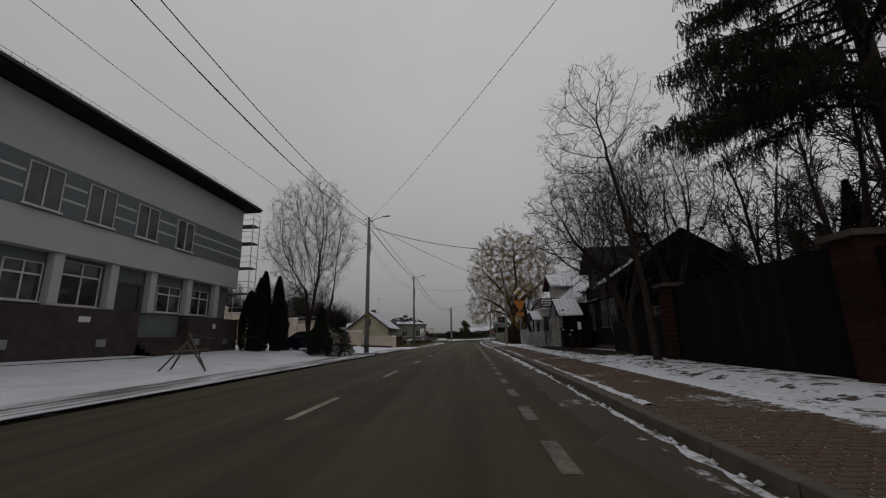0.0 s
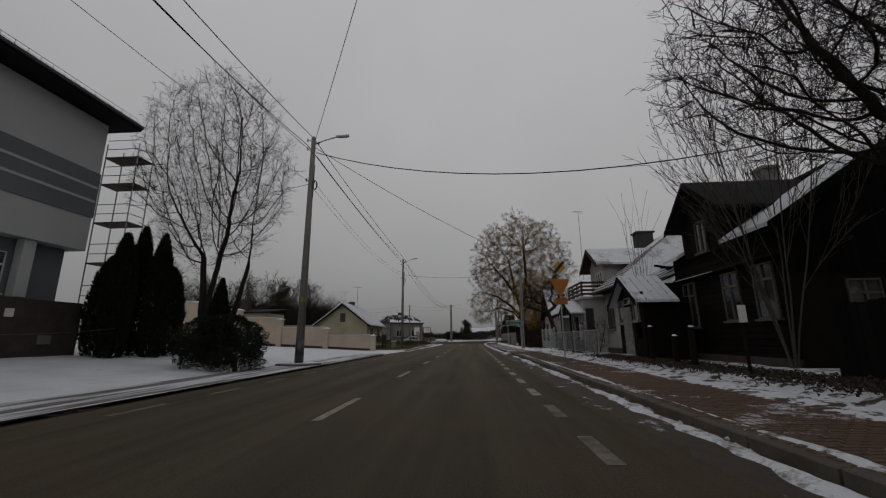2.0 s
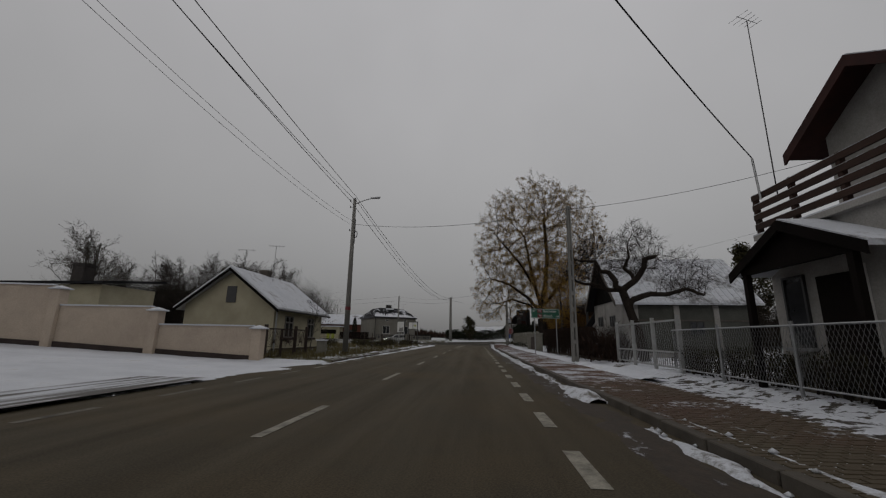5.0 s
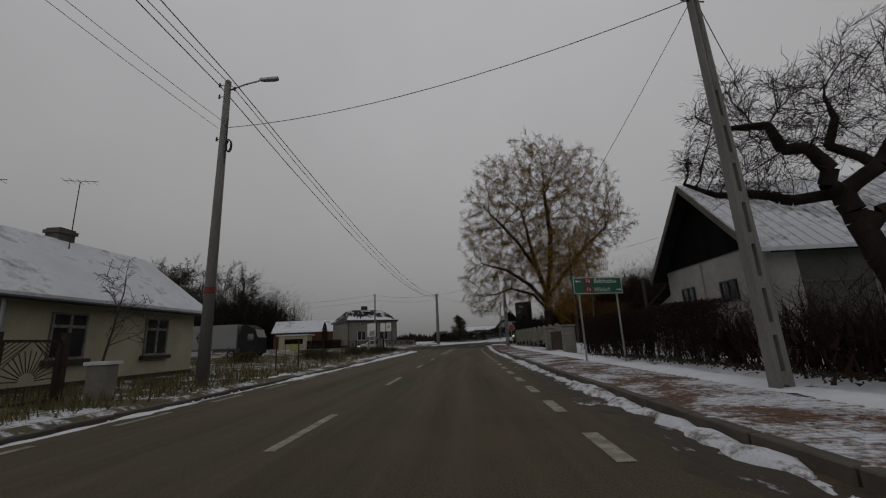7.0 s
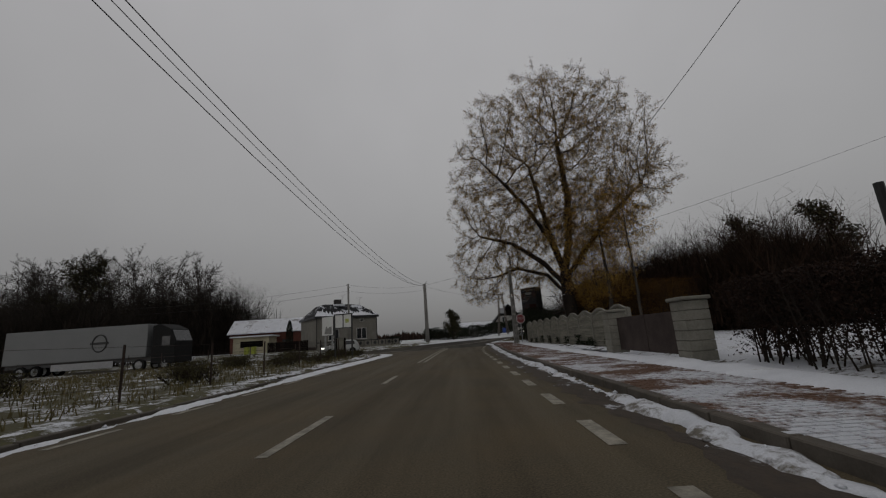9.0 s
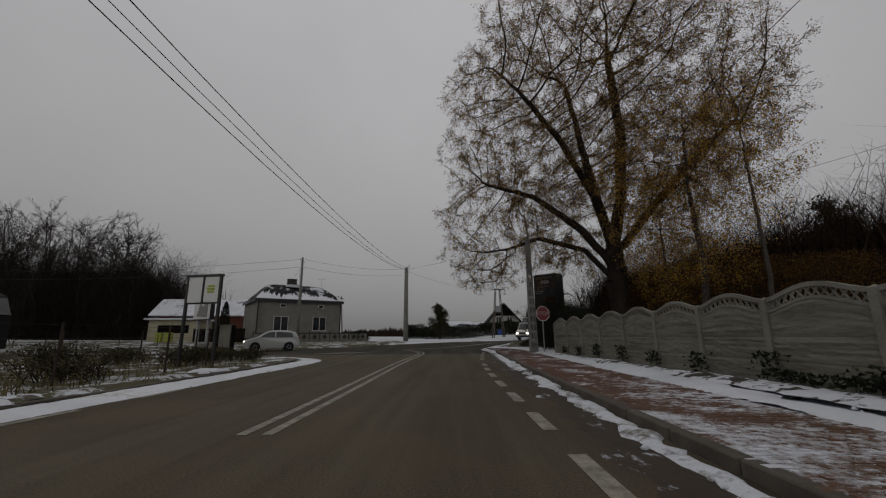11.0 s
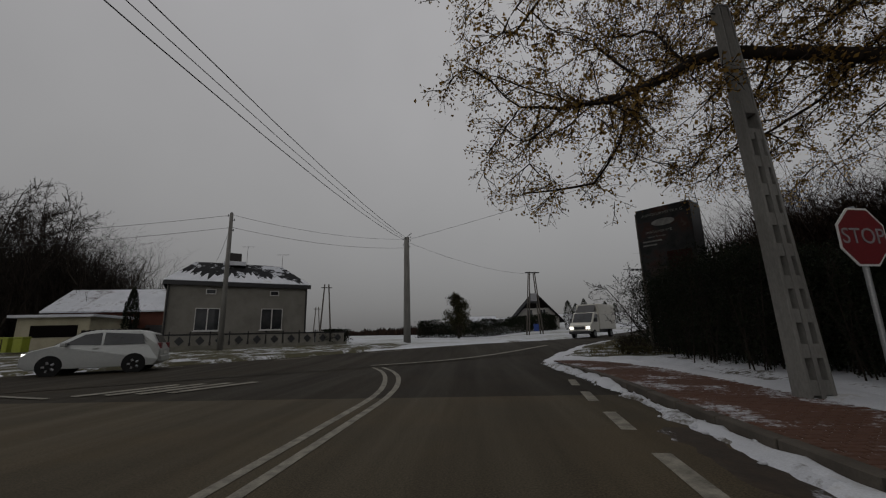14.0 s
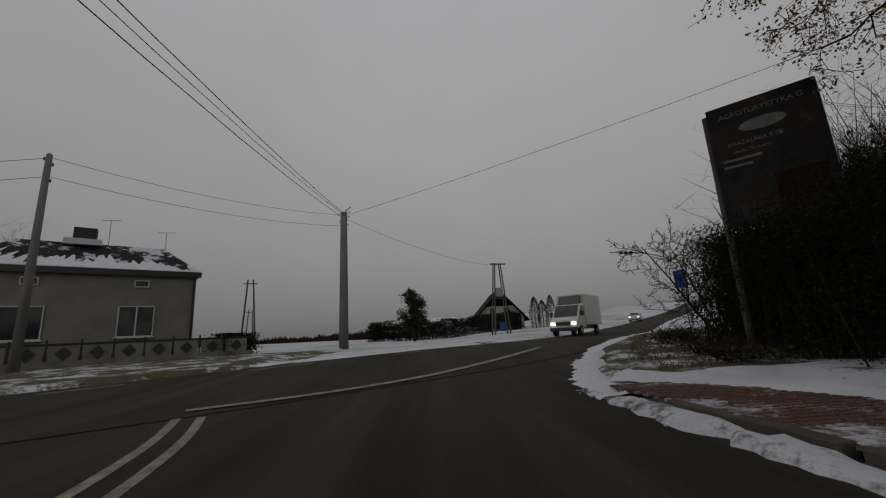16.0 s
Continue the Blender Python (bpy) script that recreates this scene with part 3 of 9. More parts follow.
def road_sheets():
    g = Geo()
    ys = np.concatenate([np.arange(-30, 86, 4.0), [86]])
    vs = [(float(x), float(y), base(x, y)) for y in ys for x in np.linspace(-5.95 if y < 48 else west_x(y) - 0.05, east_edge(y) + 0.05, 10)]
    g.add(vs, [(j * 10 + i, j * 10 + i + 1, j * 10 + i + 11, j * 10 + i + 10) for j in range(len(ys) - 1) for i in range(9)])
    # the fan of the junction, row by row between its two kerbs
    fan, rows = Geo(), []
    for y in np.arange(86, 113.01, 0.75):
        y = float(y)
        xe = east_edge(y) + 0.05
        if y < 88.2:
            xw = -5.7
        else:
            xw = -60.0
            for (xa, ya), (xb, yb) in zip(WEST[1:-1], WEST[2:]):
                if ya <= y <= yb:
                    xw = xa + (xb - xa) * (y - ya) / (yb - ya)
                    break
            xw = max(xw, -16.0)
        if y > 95:
            xw = -16 + max(0, (y - 104)) * 1.6
        rows.append([(xw + (xe - xw) * k / 12, y, 0) for k in range(13)])
    vs = [(x, y, base(x, y)) for r in rows for x, y, _ in r]
    quads = lambda r: [(j * 13 + i, j * 13 + i + 1, j * 13 + i + 14, j * 13 + i + 13) for j in r for i in range(12)]
    g.add(vs, quads(range(14)))
    fan.add(vs, quads(range(14, len(rows) - 1)))
    tagged(part("road_junction", fan, M["asphalt_main"], smooth=True), "dark newer asphalt where the street meets the main road", "road", kind="structure")
    a = part("road_approach", g, M["asphalt"], smooth=True)
    tagged(a, "wet dark asphalt village road with worn patches", "road", kind="structure")
    b = part("road_main", ribbon(MAIN, -3.7, 3.7, 0.012, 1.5), M["asphalt_main"], smooth=True)
    tagged(b, "dark asphalt main road crossing the village street", "road", kind="structure")


CHEVRON = (-7.6, 97.2)


def markings():
    """Painted lines, 4 mm proud of the asphalt."""
    def line(name, pts, w, label, lift=0.006, mat="paint"):
        o = part(name, ribbon(pts, -w / 2, w / 2, lift, 0.5), M[mat])
        return tagged(o, label, "road marking", kind="structure")

    for k in range(-1, 11):
        y = 5.8 + 6.22 * k
        line("centre_dash", [(-1.43, y), (-1.43, y + 2.1)], 0.13, "worn white centre dash on the asphalt")
    for y0, n, step in ((-2.94, 25, 2.15), (51.0, 5, 2.11), (61.5, 6, 2.17), (74.5, 8, 1.98), (90.0, 5, 1.95)):
        for k in range(n):
            y = y0 + step * k
            x = 1.93 if y < 80 else 1.93 + 0.0031 * (y - 80) ** 2
            if abs(y - 88.4) > 0.7:
                line("edge_dash", [(x, y), (x + 0.012 * max(0, y - 84), y + 1.05)], 0.17, "worn white edge dash beside the gutter", mat="paint_faded" if y < 19 else "paint")
    y = 18.5
    while y < 80:
        line("edge_dash", [(-4.68, y), (-4.68, y + 1.15)], 0.13, "faded white edge dash on the asphalt", mat="paint_faded" if y < 46 else "paint")
        y += 2.33
    mid = [(-1.3, 76.3), (-1.26, 80), (-1.2, 88), (-1.0, 94), (-0.95, 97), (-1.3, 99.6), (-1.9, 101.9), (-2.6, 103.6)]
    for o in (-0.14, 0.14):
        line("centre_line", [(x + o * (1 if y < 99 else 1.25), y) for x, y in mid], 0.12, "double white centre line bending towards the junction")
    line("give_way_line", [(-2.95, 104.1), (-0.9, 105.3), (0.9, 106.9), (3.0, 109.6), (5.0, 112.6)], 0.24, "white stop line across the mouth of the street", 0.035)
    d = smooth_line(MAIN, 1.6)
    for a, b in [p for p in list(zip(d[:-1], d[1:]))[::3] if -24 < p[0].x < 16]:
        u = (b - a).normalized()
        o = Vector((-u.y, u.x)) * 2.9
        line("edge_dash", [tuple(a + o), tuple(b + o)], 0.12, "white edge dash of the main road", 0.02)
    for k in range(4):
        x, y = CHEVRON[0] + 0.62 * k, CHEVRON[1] + 0.12 * k
        line("chevron", [(x, y), (x + 0.9, y + 1.9)], 0.3, "snow-smeared white hatching of the junction island", 0.02)
    line("island_line", [(CHEVRON[0] - 2.2, CHEVRON[1] + 0.3), (CHEVRON[0] - 0.3, CHEVRON[1] - 0.25)], 0.14, "thin white edge line of the junction island", 0.02)


def kerbs():
    line = smooth_line(east_line(3.12, range(-6, 104, 3)), 1.0)
    root = thing("kerb_east", "row of grey concrete kerbstones along the pavement", "kerb", kind="structure")
    me = Geo().box(-0.075, -0.485, -0.15, 0.075, 0.485, 0.0).mesh("kerbstone", M["kerb"], bevel=0.012)
    for a, b in zip(line[:-1], line[1:]):
        c, d = (a + b) / 2, (b - a)
        o = new("kerbstone", me)
        o.parent = root
        o.matrix_world = Matrix.Translation((c.x + 0.004 * math.sin(c.y * 9), c.y, base(c.x, c.y) + 0.125 + 0.006 * math.sin(c.y * 5.3))) @ Matrix.Rotation(math.atan2(d.y, d.x) - math.pi / 2, 4, "Z")
    root = thing("kerb_west", "low snow-edged concrete kerb along the verge", "kerb", kind="structure")
    line = smooth_line([(west_x(y) - 0.05, y) for y in range(50, 86, 4)] + [(-5.7, 87), (-5.7, 88.4), (-6.02, 89.8), (-6.8, 90.9), (-8.2, 92.0), (-10.2, 92.6), (-15, 93.0)], 1.0)
    for a, b in zip(line[:-1], line[1:]):
        c, d = (a + b) / 2, (b - a)
        o = new("kerbstone", me)
        o.parent = root
        o.matrix_world = Matrix.Translation((c.x, c.y, base(c.x, c.y) + 0.075 + 0.01 * math.sin(c.y * 4.1))) @ Matrix.Rotation(math.atan2(d.y, d.x) - math.pi / 2, 4, "Z")


def bank(name, line, width, height, seed, label, mat="snow", follow=base, rough=0.45, clods=0.0, bias=0.0):
    """A low uneven ridge of ploughed snow along a line, with ragged edges and clods."""
    pts = smooth_line(line, 0.16)
    rng = random.Random(seed)
    vs, n = [], 9
    g = Geo()

    def nz(x, y, f, k):
        return noise.noise(Vector((x * f + seed, y * f, k)))

    for i, p in enumerate(pts):
        d = (pts[min(i + 1, len(pts) - 1)] - pts[max(i - 1, 0)]).normalized()
        s = Vector((d.y, -d.x))
        k = 0.5 + bias + rough * 1.6 * nz(p.x, p.y, 0.33, 3) + rough * 0.9 * nz(p.x, p.y, 1.7, 5)
        k = max(k, -0.6)
        wl = width * max(0.02, 0.25 + k * 0.4 + rough * (0.5 * nz(p.x, p.y, 2.6, 11) + 0.3 * nz(p.x, p.y, 7.3, 12)))
        wr = width * max(0.02, 0.25 + k * 0.4 + rough * (0.5 * nz(p.x, p.y, 2.6, 17) + 0.3 * nz(p.x, p.y, 7.3, 18)))
        for j in range(n):
            t = j / (n - 1) * 2 - 1
            q = p + s * (t * (wl if t < 0 else wr))
            h = height * max(0.05, k * 1.3) * (1 - t * t) + (1 - abs(t)) * (0.5 * height * nz(q.x, q.y, 5, 1) + 0.35 * height * nz(q.x, q.y, 13, 2) + 0.008 * nz(q.x, q.y, 7, 4))
            vs.append((q.x, q.y, follow(q.x, q.y) + (max(h, 0.004) if 0 < j < n - 1 else -0.012)))
        if rng.random() < clods:
            c = p + s * rng.uniform(-wl * 1.25, wr * 1.1)
            r = rng.uniform(0.012, 0.05)
            z = follow(c.x, c.y) + r * 0.4
            ring = [(c.x + r * rng.uniform(0.7, 1.2) * math.cos(a), c.y + r * rng.uniform(0.7, 1.2) * math.sin(a), z) for a in (0, 1.05, 2.1, 3.14, 4.2, 5.25)]
            g.add(ring + [(c.x, c.y, z + r * 0.7), (c.x, c.y, z - r * 0.6)], [(m, (m + 1) % 6, 6) for m in range(6)] + [((m + 1) % 6, m, 7) for m in range(6)])
    g.add(vs, [(i * n + j, i * n + j + 1, (i + 1) * n + j + 1, (i + 1) * n + j) for i in range(len(pts) - 1) for j in range(n - 1)])
    return tagged(part(name, g, M[mat], smooth=True), label, "snow", kind="structure")


def snow_banks():
    bank("gutter_snow", east_line(2.92, range(-6, 15, 4)), 0.16, 0.03, 1, "thin broken strip of snow against the kerb", "snow_dirty", rough=1.0, clods=0.6, bias=-0.3)
    bank("gutter_snow", east_line(2.9, range(14, 41, 4)), 0.22, 0.04, 2, "ragged strip of snow against the kerb", "snow_dirty", rough=1.0, clods=0.9, bias=-0.05)
    bank("kerb_top_snow", east_line(3.36, range(6, 41, 4)), 0.14, 0.02, 12, "line of thin snow along the back of the kerb", "snow_dirty", lambda x, y: base(x, y) + 0.115, rough=1.1, clods=0.2, bias=-0.15)
    bank("gutter_snow", east_line(2.88, range(40, 105, 4)), 0.34, 0.07, 1, "uneven strip of dirty snow in the gutter", "snow_dirty", rough=1.0, clods=1.0, bias=-0.02)
    bank("gutter_snow", east_line(2.93, range(84, 105, 3)), 0.34, 0.07, 21, "thick lumpy ridge of snow in the gutter by the corner", "snow", rough=0.8, clods=1.0, bias=0.05)
    bank("gutter_slush", east_line(2.6, range(-6, 98, 4)), 0.75, 0.006, 9, "brown grit and slush along the gutter", "slush", rough=0.6)
    bank("corner_snow", [(3.6, 103.0), (3.95, 105.0), (5.1, 108.0), (6.9, 111.4), (9.6, 115.6), (13.4, 120.8), (18.8, 128.6), (41, 162), (90, 224)], 0.85, 0.10, 2, "ploughed snow round the corner of the junction", "snow", rough=0.4, clods=0.4)
    bank("verge_snow_west", [(west_x(y) - 0.5, y) for y in range(50, 86, 4)] + [(-6.2, 87), (-6.3, 88.4), (-6.9, 89.8), (-8.0, 90.9), (-10.0, 91.8), (-14, 92.2)], 0.5, 0.05, 3, "broken strip of snow on the grass verge", "snow_verge", lambda x, y: base(x, y) + 0.1, 1.1, 0.5, -0.42)
    bank("kerb_snow_west", [(-5.1, y) for y in range(48, 75, 4)], 0.34, 0.04, 6, "patches of snow in the gutter", "snow", rough=0.8, clods=0.4)
    bank("corner_snow_west", [(-5.3, 71), (-5.35, 75), (-5.28, 80), (-5.22, 85), (-5.22, 88.2), (-5.5, 90.2), (-6.4, 91.5), (-8.0, 92.6), (-10.2, 93.2)], 0.82, 0.045, 16, "ploughed snow round the corner kerb", "snow", rough=0.16, clods=0.8, bias=0.45)
    bank("roadside_snow_west", [(-6.15, y) for y in range(-8, 45, 4)] + [(-5.7, 46)], 1.3, 0.04, 4, "edge of the snow cover thinning onto the asphalt", "snow", rough=0.3, clods=0.2)
    tagged(part("roadside_slush", ribbon([(-6.35, y) for y in range(-8, 47, 5)], -0.9, 0.9, 0.075, 1.0, lambda x, y: base(x, y) + rise(x, y) * 0.6), M["slush_streaks"]), "wet tyre-streaked slush along the forecourt", "snow", kind="structure")
    bank("verge_snow_east", east_line(5.55, range(44, 100, 4)) + [(5.9, 101), (5.2, 103.5), (4.3, 104.6)], 1.0, 0.10, 5, "strip of snow between the pavement and the fences", "snow", lambda x, y: base(x, y) + 0.09, 0.45, 0.3)
    bank("fence_foot_litter", [(6.55, 74), (6.45, 80), (6.2, 87), (5.95, 93)], 0.75, 0.07, 15, "snow-flecked leaves and grass along the foot of the fence", "snow_leaves", lambda x, y: base(x, y) + 0.12, 0.4, 0.3, 0.2)
    bank("verge_snow_east", east_line(5.5, range(-6, 15, 4)), 1.1, 0.06, 5, "thin patchy snow over leaf litter before the dark gate", "snow_verge", lambda x, y: base(x, y) + 0.09, 0.3)
    bank("verge_litter_east", east_line(5.4, range(14, 46, 4)), 1.2, 0.06, 8, "snow-flecked fallen leaves beside the pavement", "snow_leaves", lambda x, y: base(x, y) + 0.09, 0.3)
    bank("main_road_snow", [(-40, 99.0), (-27, 99.2), (-19, 101.4), (-12, 106.6), (-6, 111.2), (-1, 114.9), (3.5, 119.3), (9, 126.4), (14, 133.4), (36, 166.5)], 0.6, 0.06, 7, "snow strip on the far verge of the main road", "snow", rough=0.35)


ground_sheet()
road_sheets()
markings()
kerbs()
snow_banks()

# the pavement's bed; its bricks come last
bed = ribbon(east_line(4.1, range(-6, 103, 3)), -0.93, 0.93, 0.109, 1.0)
pavement = tagged(part("pavement", bed, M["joint"]), "red-brown brick pavement with snow in its joints", "pavement", kind="structure")


# ---- trees ----
def grow(rng, segs, tips, p, d, length, r, level, cfg):
    steps = cfg["steps"][level]
    n_side = (8, 5, 3, 3, 3, 3)[level]
    pos = p.copy()
    L = length / steps
    kids = cfg["kids"][level] if level < len(cfg["kids"]) else 0
    for s in range(steps):
        t = (s + 1) / steps
        wob = cfg["wob"][level]
        d = (d + Vector((rng.gauss(0, wob), rng.gauss(0, wob), rng.gauss(0, wob) + cfg["up"][level]))).normalized()
        q = pos + d * L
        r1 = r * (1 - t * cfg["taper"][level]) if True else r
        r0 = r * (1 - (s / steps) * cfg["taper"][level])
        segs.append((pos.copy(), q.copy(), max(r0, cfg["rmin"]), max(r1, cfg["rmin"]), n_side, level))
        if kids and t > cfg["bare"][level]:
            share = kids / (steps * (1 - cfg["bare"][level]))
            m = int(share) + (rng.random() < share - int(share))
            for _ in range(m):
                ang = radians(rng.uniform(*cfg["angle"][level]))
                az = rng.uniform(0, 2 * math.pi)
                a = d.cross(Vector((0.31, 0.2, 0.93))).normalized()
                b = d.cross(a)
                nd = (d * math.cos(ang) + (a * math.cos(az) + b * math.sin(az)) * math.sin(ang)).normalized()
                ln = length * rng.uniform(*cfg["len"][level]) * (1 - 0.45 * t if level == 0 else 1 - 0.25 * t)
                grow(rng, segs, tips, pos.lerp(q, rng.random()), nd, ln, r1 * cfg["thin"][level], level + 1, cfg)
        pos = q
        if level >= cfg["leaf_from"]:
            tips.append((pos.copy(), d.copy()))
    return pos


def leaf_cloud(rng, tips, per, size, spread, droop=0.0):
    """Small folded leaves round the twigs."""
    vs, fs = [], []
    for p, d in tips:
        for _ in range(per if isinstance(per, int) else (int(per) + (rng.random() < per - int(per)))):
            c = p + Vector((rng.gauss(0, spread), rng.gauss(0, spread), rng.gauss(0, spread) - droop * rng.random()))
            u = Vector((rng.gauss(0, 1), rng.gauss(0, 1), rng.gauss(0, 1) - droop)).normalized()
            w = u.cross(Vector((rng.gauss(0, 1), rng.gauss(0, 1), rng.gauss(0, 1)))).normalized()
            s = size * rng.uniform(0.6, 1.3)
            o = len(vs)
            vs += [tuple(c - u * s), tuple(c + w * s * 0.95), tuple(c + u * s)]
            fs.append((o, o + 1, o + 2))
    return vs, fs


BASE_CFG = dict(steps=(9, 7, 6, 4, 3), kids=(10, 7, 6, 4), wob=(0.06, 0.12, 0.18, 0.22, 0.25), up=(0.03, 0.03, 0.02, 0.0, 0.0),
                taper=(0.7, 0.8, 0.85, 0.8, 0.7), rmin=0.008, bare=(0.3, 0.2, 0.15, 0.1), angle=((35, 60), (30, 60), (30, 65), (30, 70)),
                len=((0.4, 0.6), (0.35, 0.6), (0.3, 0.55), (0.3, 0.6)), thin=(0.5, 0.5, 0.5, 0.6), leaf_from=3)


def wood_parts(segs, root, bark):
    """The trunk, the limbs and the twigs as a part each."""
    for nm, lo, hi in (("trunk", 0, 0), ("branchwork", 1, 2), ("twigwork", 3, 9)):
        g, last = Geo(), None
        for a, b, r0, r1, k, lv in segs:
            if lo <= lv <= hi:
                if lv == 0:
                    if last is not None and (a - last).length > 0.01 and g.v:
                        part(nm, g, M[bark], root, smooth=True)
                        g = Geo()
                    last = b
                if lv < 3 or r0 > 0.045:
                    g.tube(a, b, r0, r1, k, False)
                else:
                    w = (b - a).cross(Vector((math.sin(a.x * 37), math.cos(a.y * 31), 0.4))).normalized()
                    g.add([a - w * r0, a + w * r0, b + w * r1, b - w * r1], [(0, 1, 2, 3)])
        if g.v:
            o = part(nm, g, M[bark], root, smooth=True)
            if lo:
                o["kind"] = "stuff"


def bare_tree(name, label, x, y, height, radius, seed, cfg=None, trunks=((0, 0),), bark="bark", leaves=None, group="", category="tree", z=None, lean=None):
    """A trunk with limbs and twigs; leaves: (material, per twig, size, spread, droop)."""
    c = dict(BASE_CFG)
    c.update(cfg or {})
    rng = random.Random(seed)
    segs, tips = [], []
    z0 = ground(x, y) - 0.05 if z is None else z
    for k, (lx, ly) in enumerate(trunks):
        grow(rng, segs, tips, Vector((lx * 0.3, ly * 0.3, 0)), Vector((lx, ly, 1)).normalized(), height, radius * (1 if k == 0 else 0.8), 0, c)
    root = thing(name, label, category, group, rz(x, y, z0, 0))
    wood_parts(segs, root, bark)
    if leaves:
        vs, fs = leaf_cloud(rng, tips, *leaves[1:])
        me = bpy.data.meshes.new("crown")
        me.from_pydata(vs, [], fs)
        me.materials.append(M[leaves[0]])
        o = new("crown", me)
        o.parent = root
    return root


def crown_points(rs, n, lobes, keep=None):
    """Scattered points filling lobes (centre, half-widths, height above, height below), thicker towards the rim."""
    out = []
    vol = [a[0] * a[1] * (up + dn) for _, a, up, dn in lobes]
    for (c, a, up, dn), v in zip(lobes, vol):
        m, got = int(n * v / sum(vol)), 0
        while got < m:
            q = rs.uniform(-1, 1, 3)
            r = float(np.sqrt((q ** 2).sum()))
            lump = 0.9 + 0.16 * noise.noise(Vector(tuple(q * 2.6 + c[0]))) + 0.1 * noise.noise(Vector(tuple(q * 6.0 + c[1])))
            if r > lump or rs.random() > 0.55 + 0.45 * r * r:
                continue
            p = (c[0] + q[0] * a[0], c[1] + q[1] * a[1], c[2] + q[2] * (up if q[2] > 0 else dn))
            if keep and not keep(*p):
                continue
            out.append(p)
            got += 1
    return np.array(out)


def colonise(rs, pts, stems, step, kill, reach, pull=(0, 0, 0.0), iters=150):
    """Branches that grow towards points until each is reached; gives nodes, parents and radii floors."""
    nodes, par, floor = [], [], []
    for start, line in stems:
        last = -1
        if start is not None:
            last = int(np.argmin(((np.array(nodes) - np.array(start)) ** 2).sum(1)))
        for k, (p, r) in enumerate(line):
            if last < 0:
                nodes.append(np.array(p, float))
                par.append(-1)
                floor.append(r)
                last = len(nodes) - 1
                continue
            a, r0 = nodes[last], floor[last] if k else r
            b = np.array(p, float)
            m = max(1, int(np.linalg.norm(b - a) / step))
            for i in range(1, m + 1):
                nodes.append(a + (b - a) * i / m + (rs.normal(0, step * 0.05, 3) if i < m else 0))
                par.append(last)
                floor.append(r0 + (r - r0) * i / m)
                last = len(nodes) - 1
    pts = pts.copy()
    arr = np.array(nodes)
    d2 = ((pts[:, None, :] - arr[None]) ** 2).sum(2)
    near, dist = d2.argmin(1), np.sqrt(d2.min(1))
    pull = np.array(pull)
    for _ in range(iters):
        alive = dist > kill
        pts, near, dist = pts[alive], near[alive], dist[alive]
        act = dist < reach
        if not act.any():
            break
        vec = np.zeros((len(nodes), 3))
        dirs = (pts[act] - arr[near[act]]) / dist[act][:, None]
        np.add.at(vec, near[act], dirs)
        ids = np.unique(near[act])
        fresh = []
        for i in ids:
            v = vec[i]
            v = v / (np.linalg.norm(v) + 1e-6) + pull + rs.normal(0, 0.13, 3)
            q = arr[i] + v / np.linalg.norm(v) * step
            if ((arr - q) ** 2).sum(1).min() < (0.35 * step) ** 2:
                q = q + rs.normal(0, 0.5 * step, 3)
            fresh.append(q)
            par.append(int(i))
            floor.append(0.0)
        o = len(nodes)
        nodes += fresh
        arr = np.array(nodes)
        d2 = ((pts[:, None, :] - arr[None, o:]) ** 2).sum(2)
        best = d2.argmin(1)
        dn = np.sqrt(d2[np.arange(len(pts)), best])
        closer = dn < dist
        near[closer], dist[closer] = best[closer] + o, dn[closer]
    return arr, par, floor


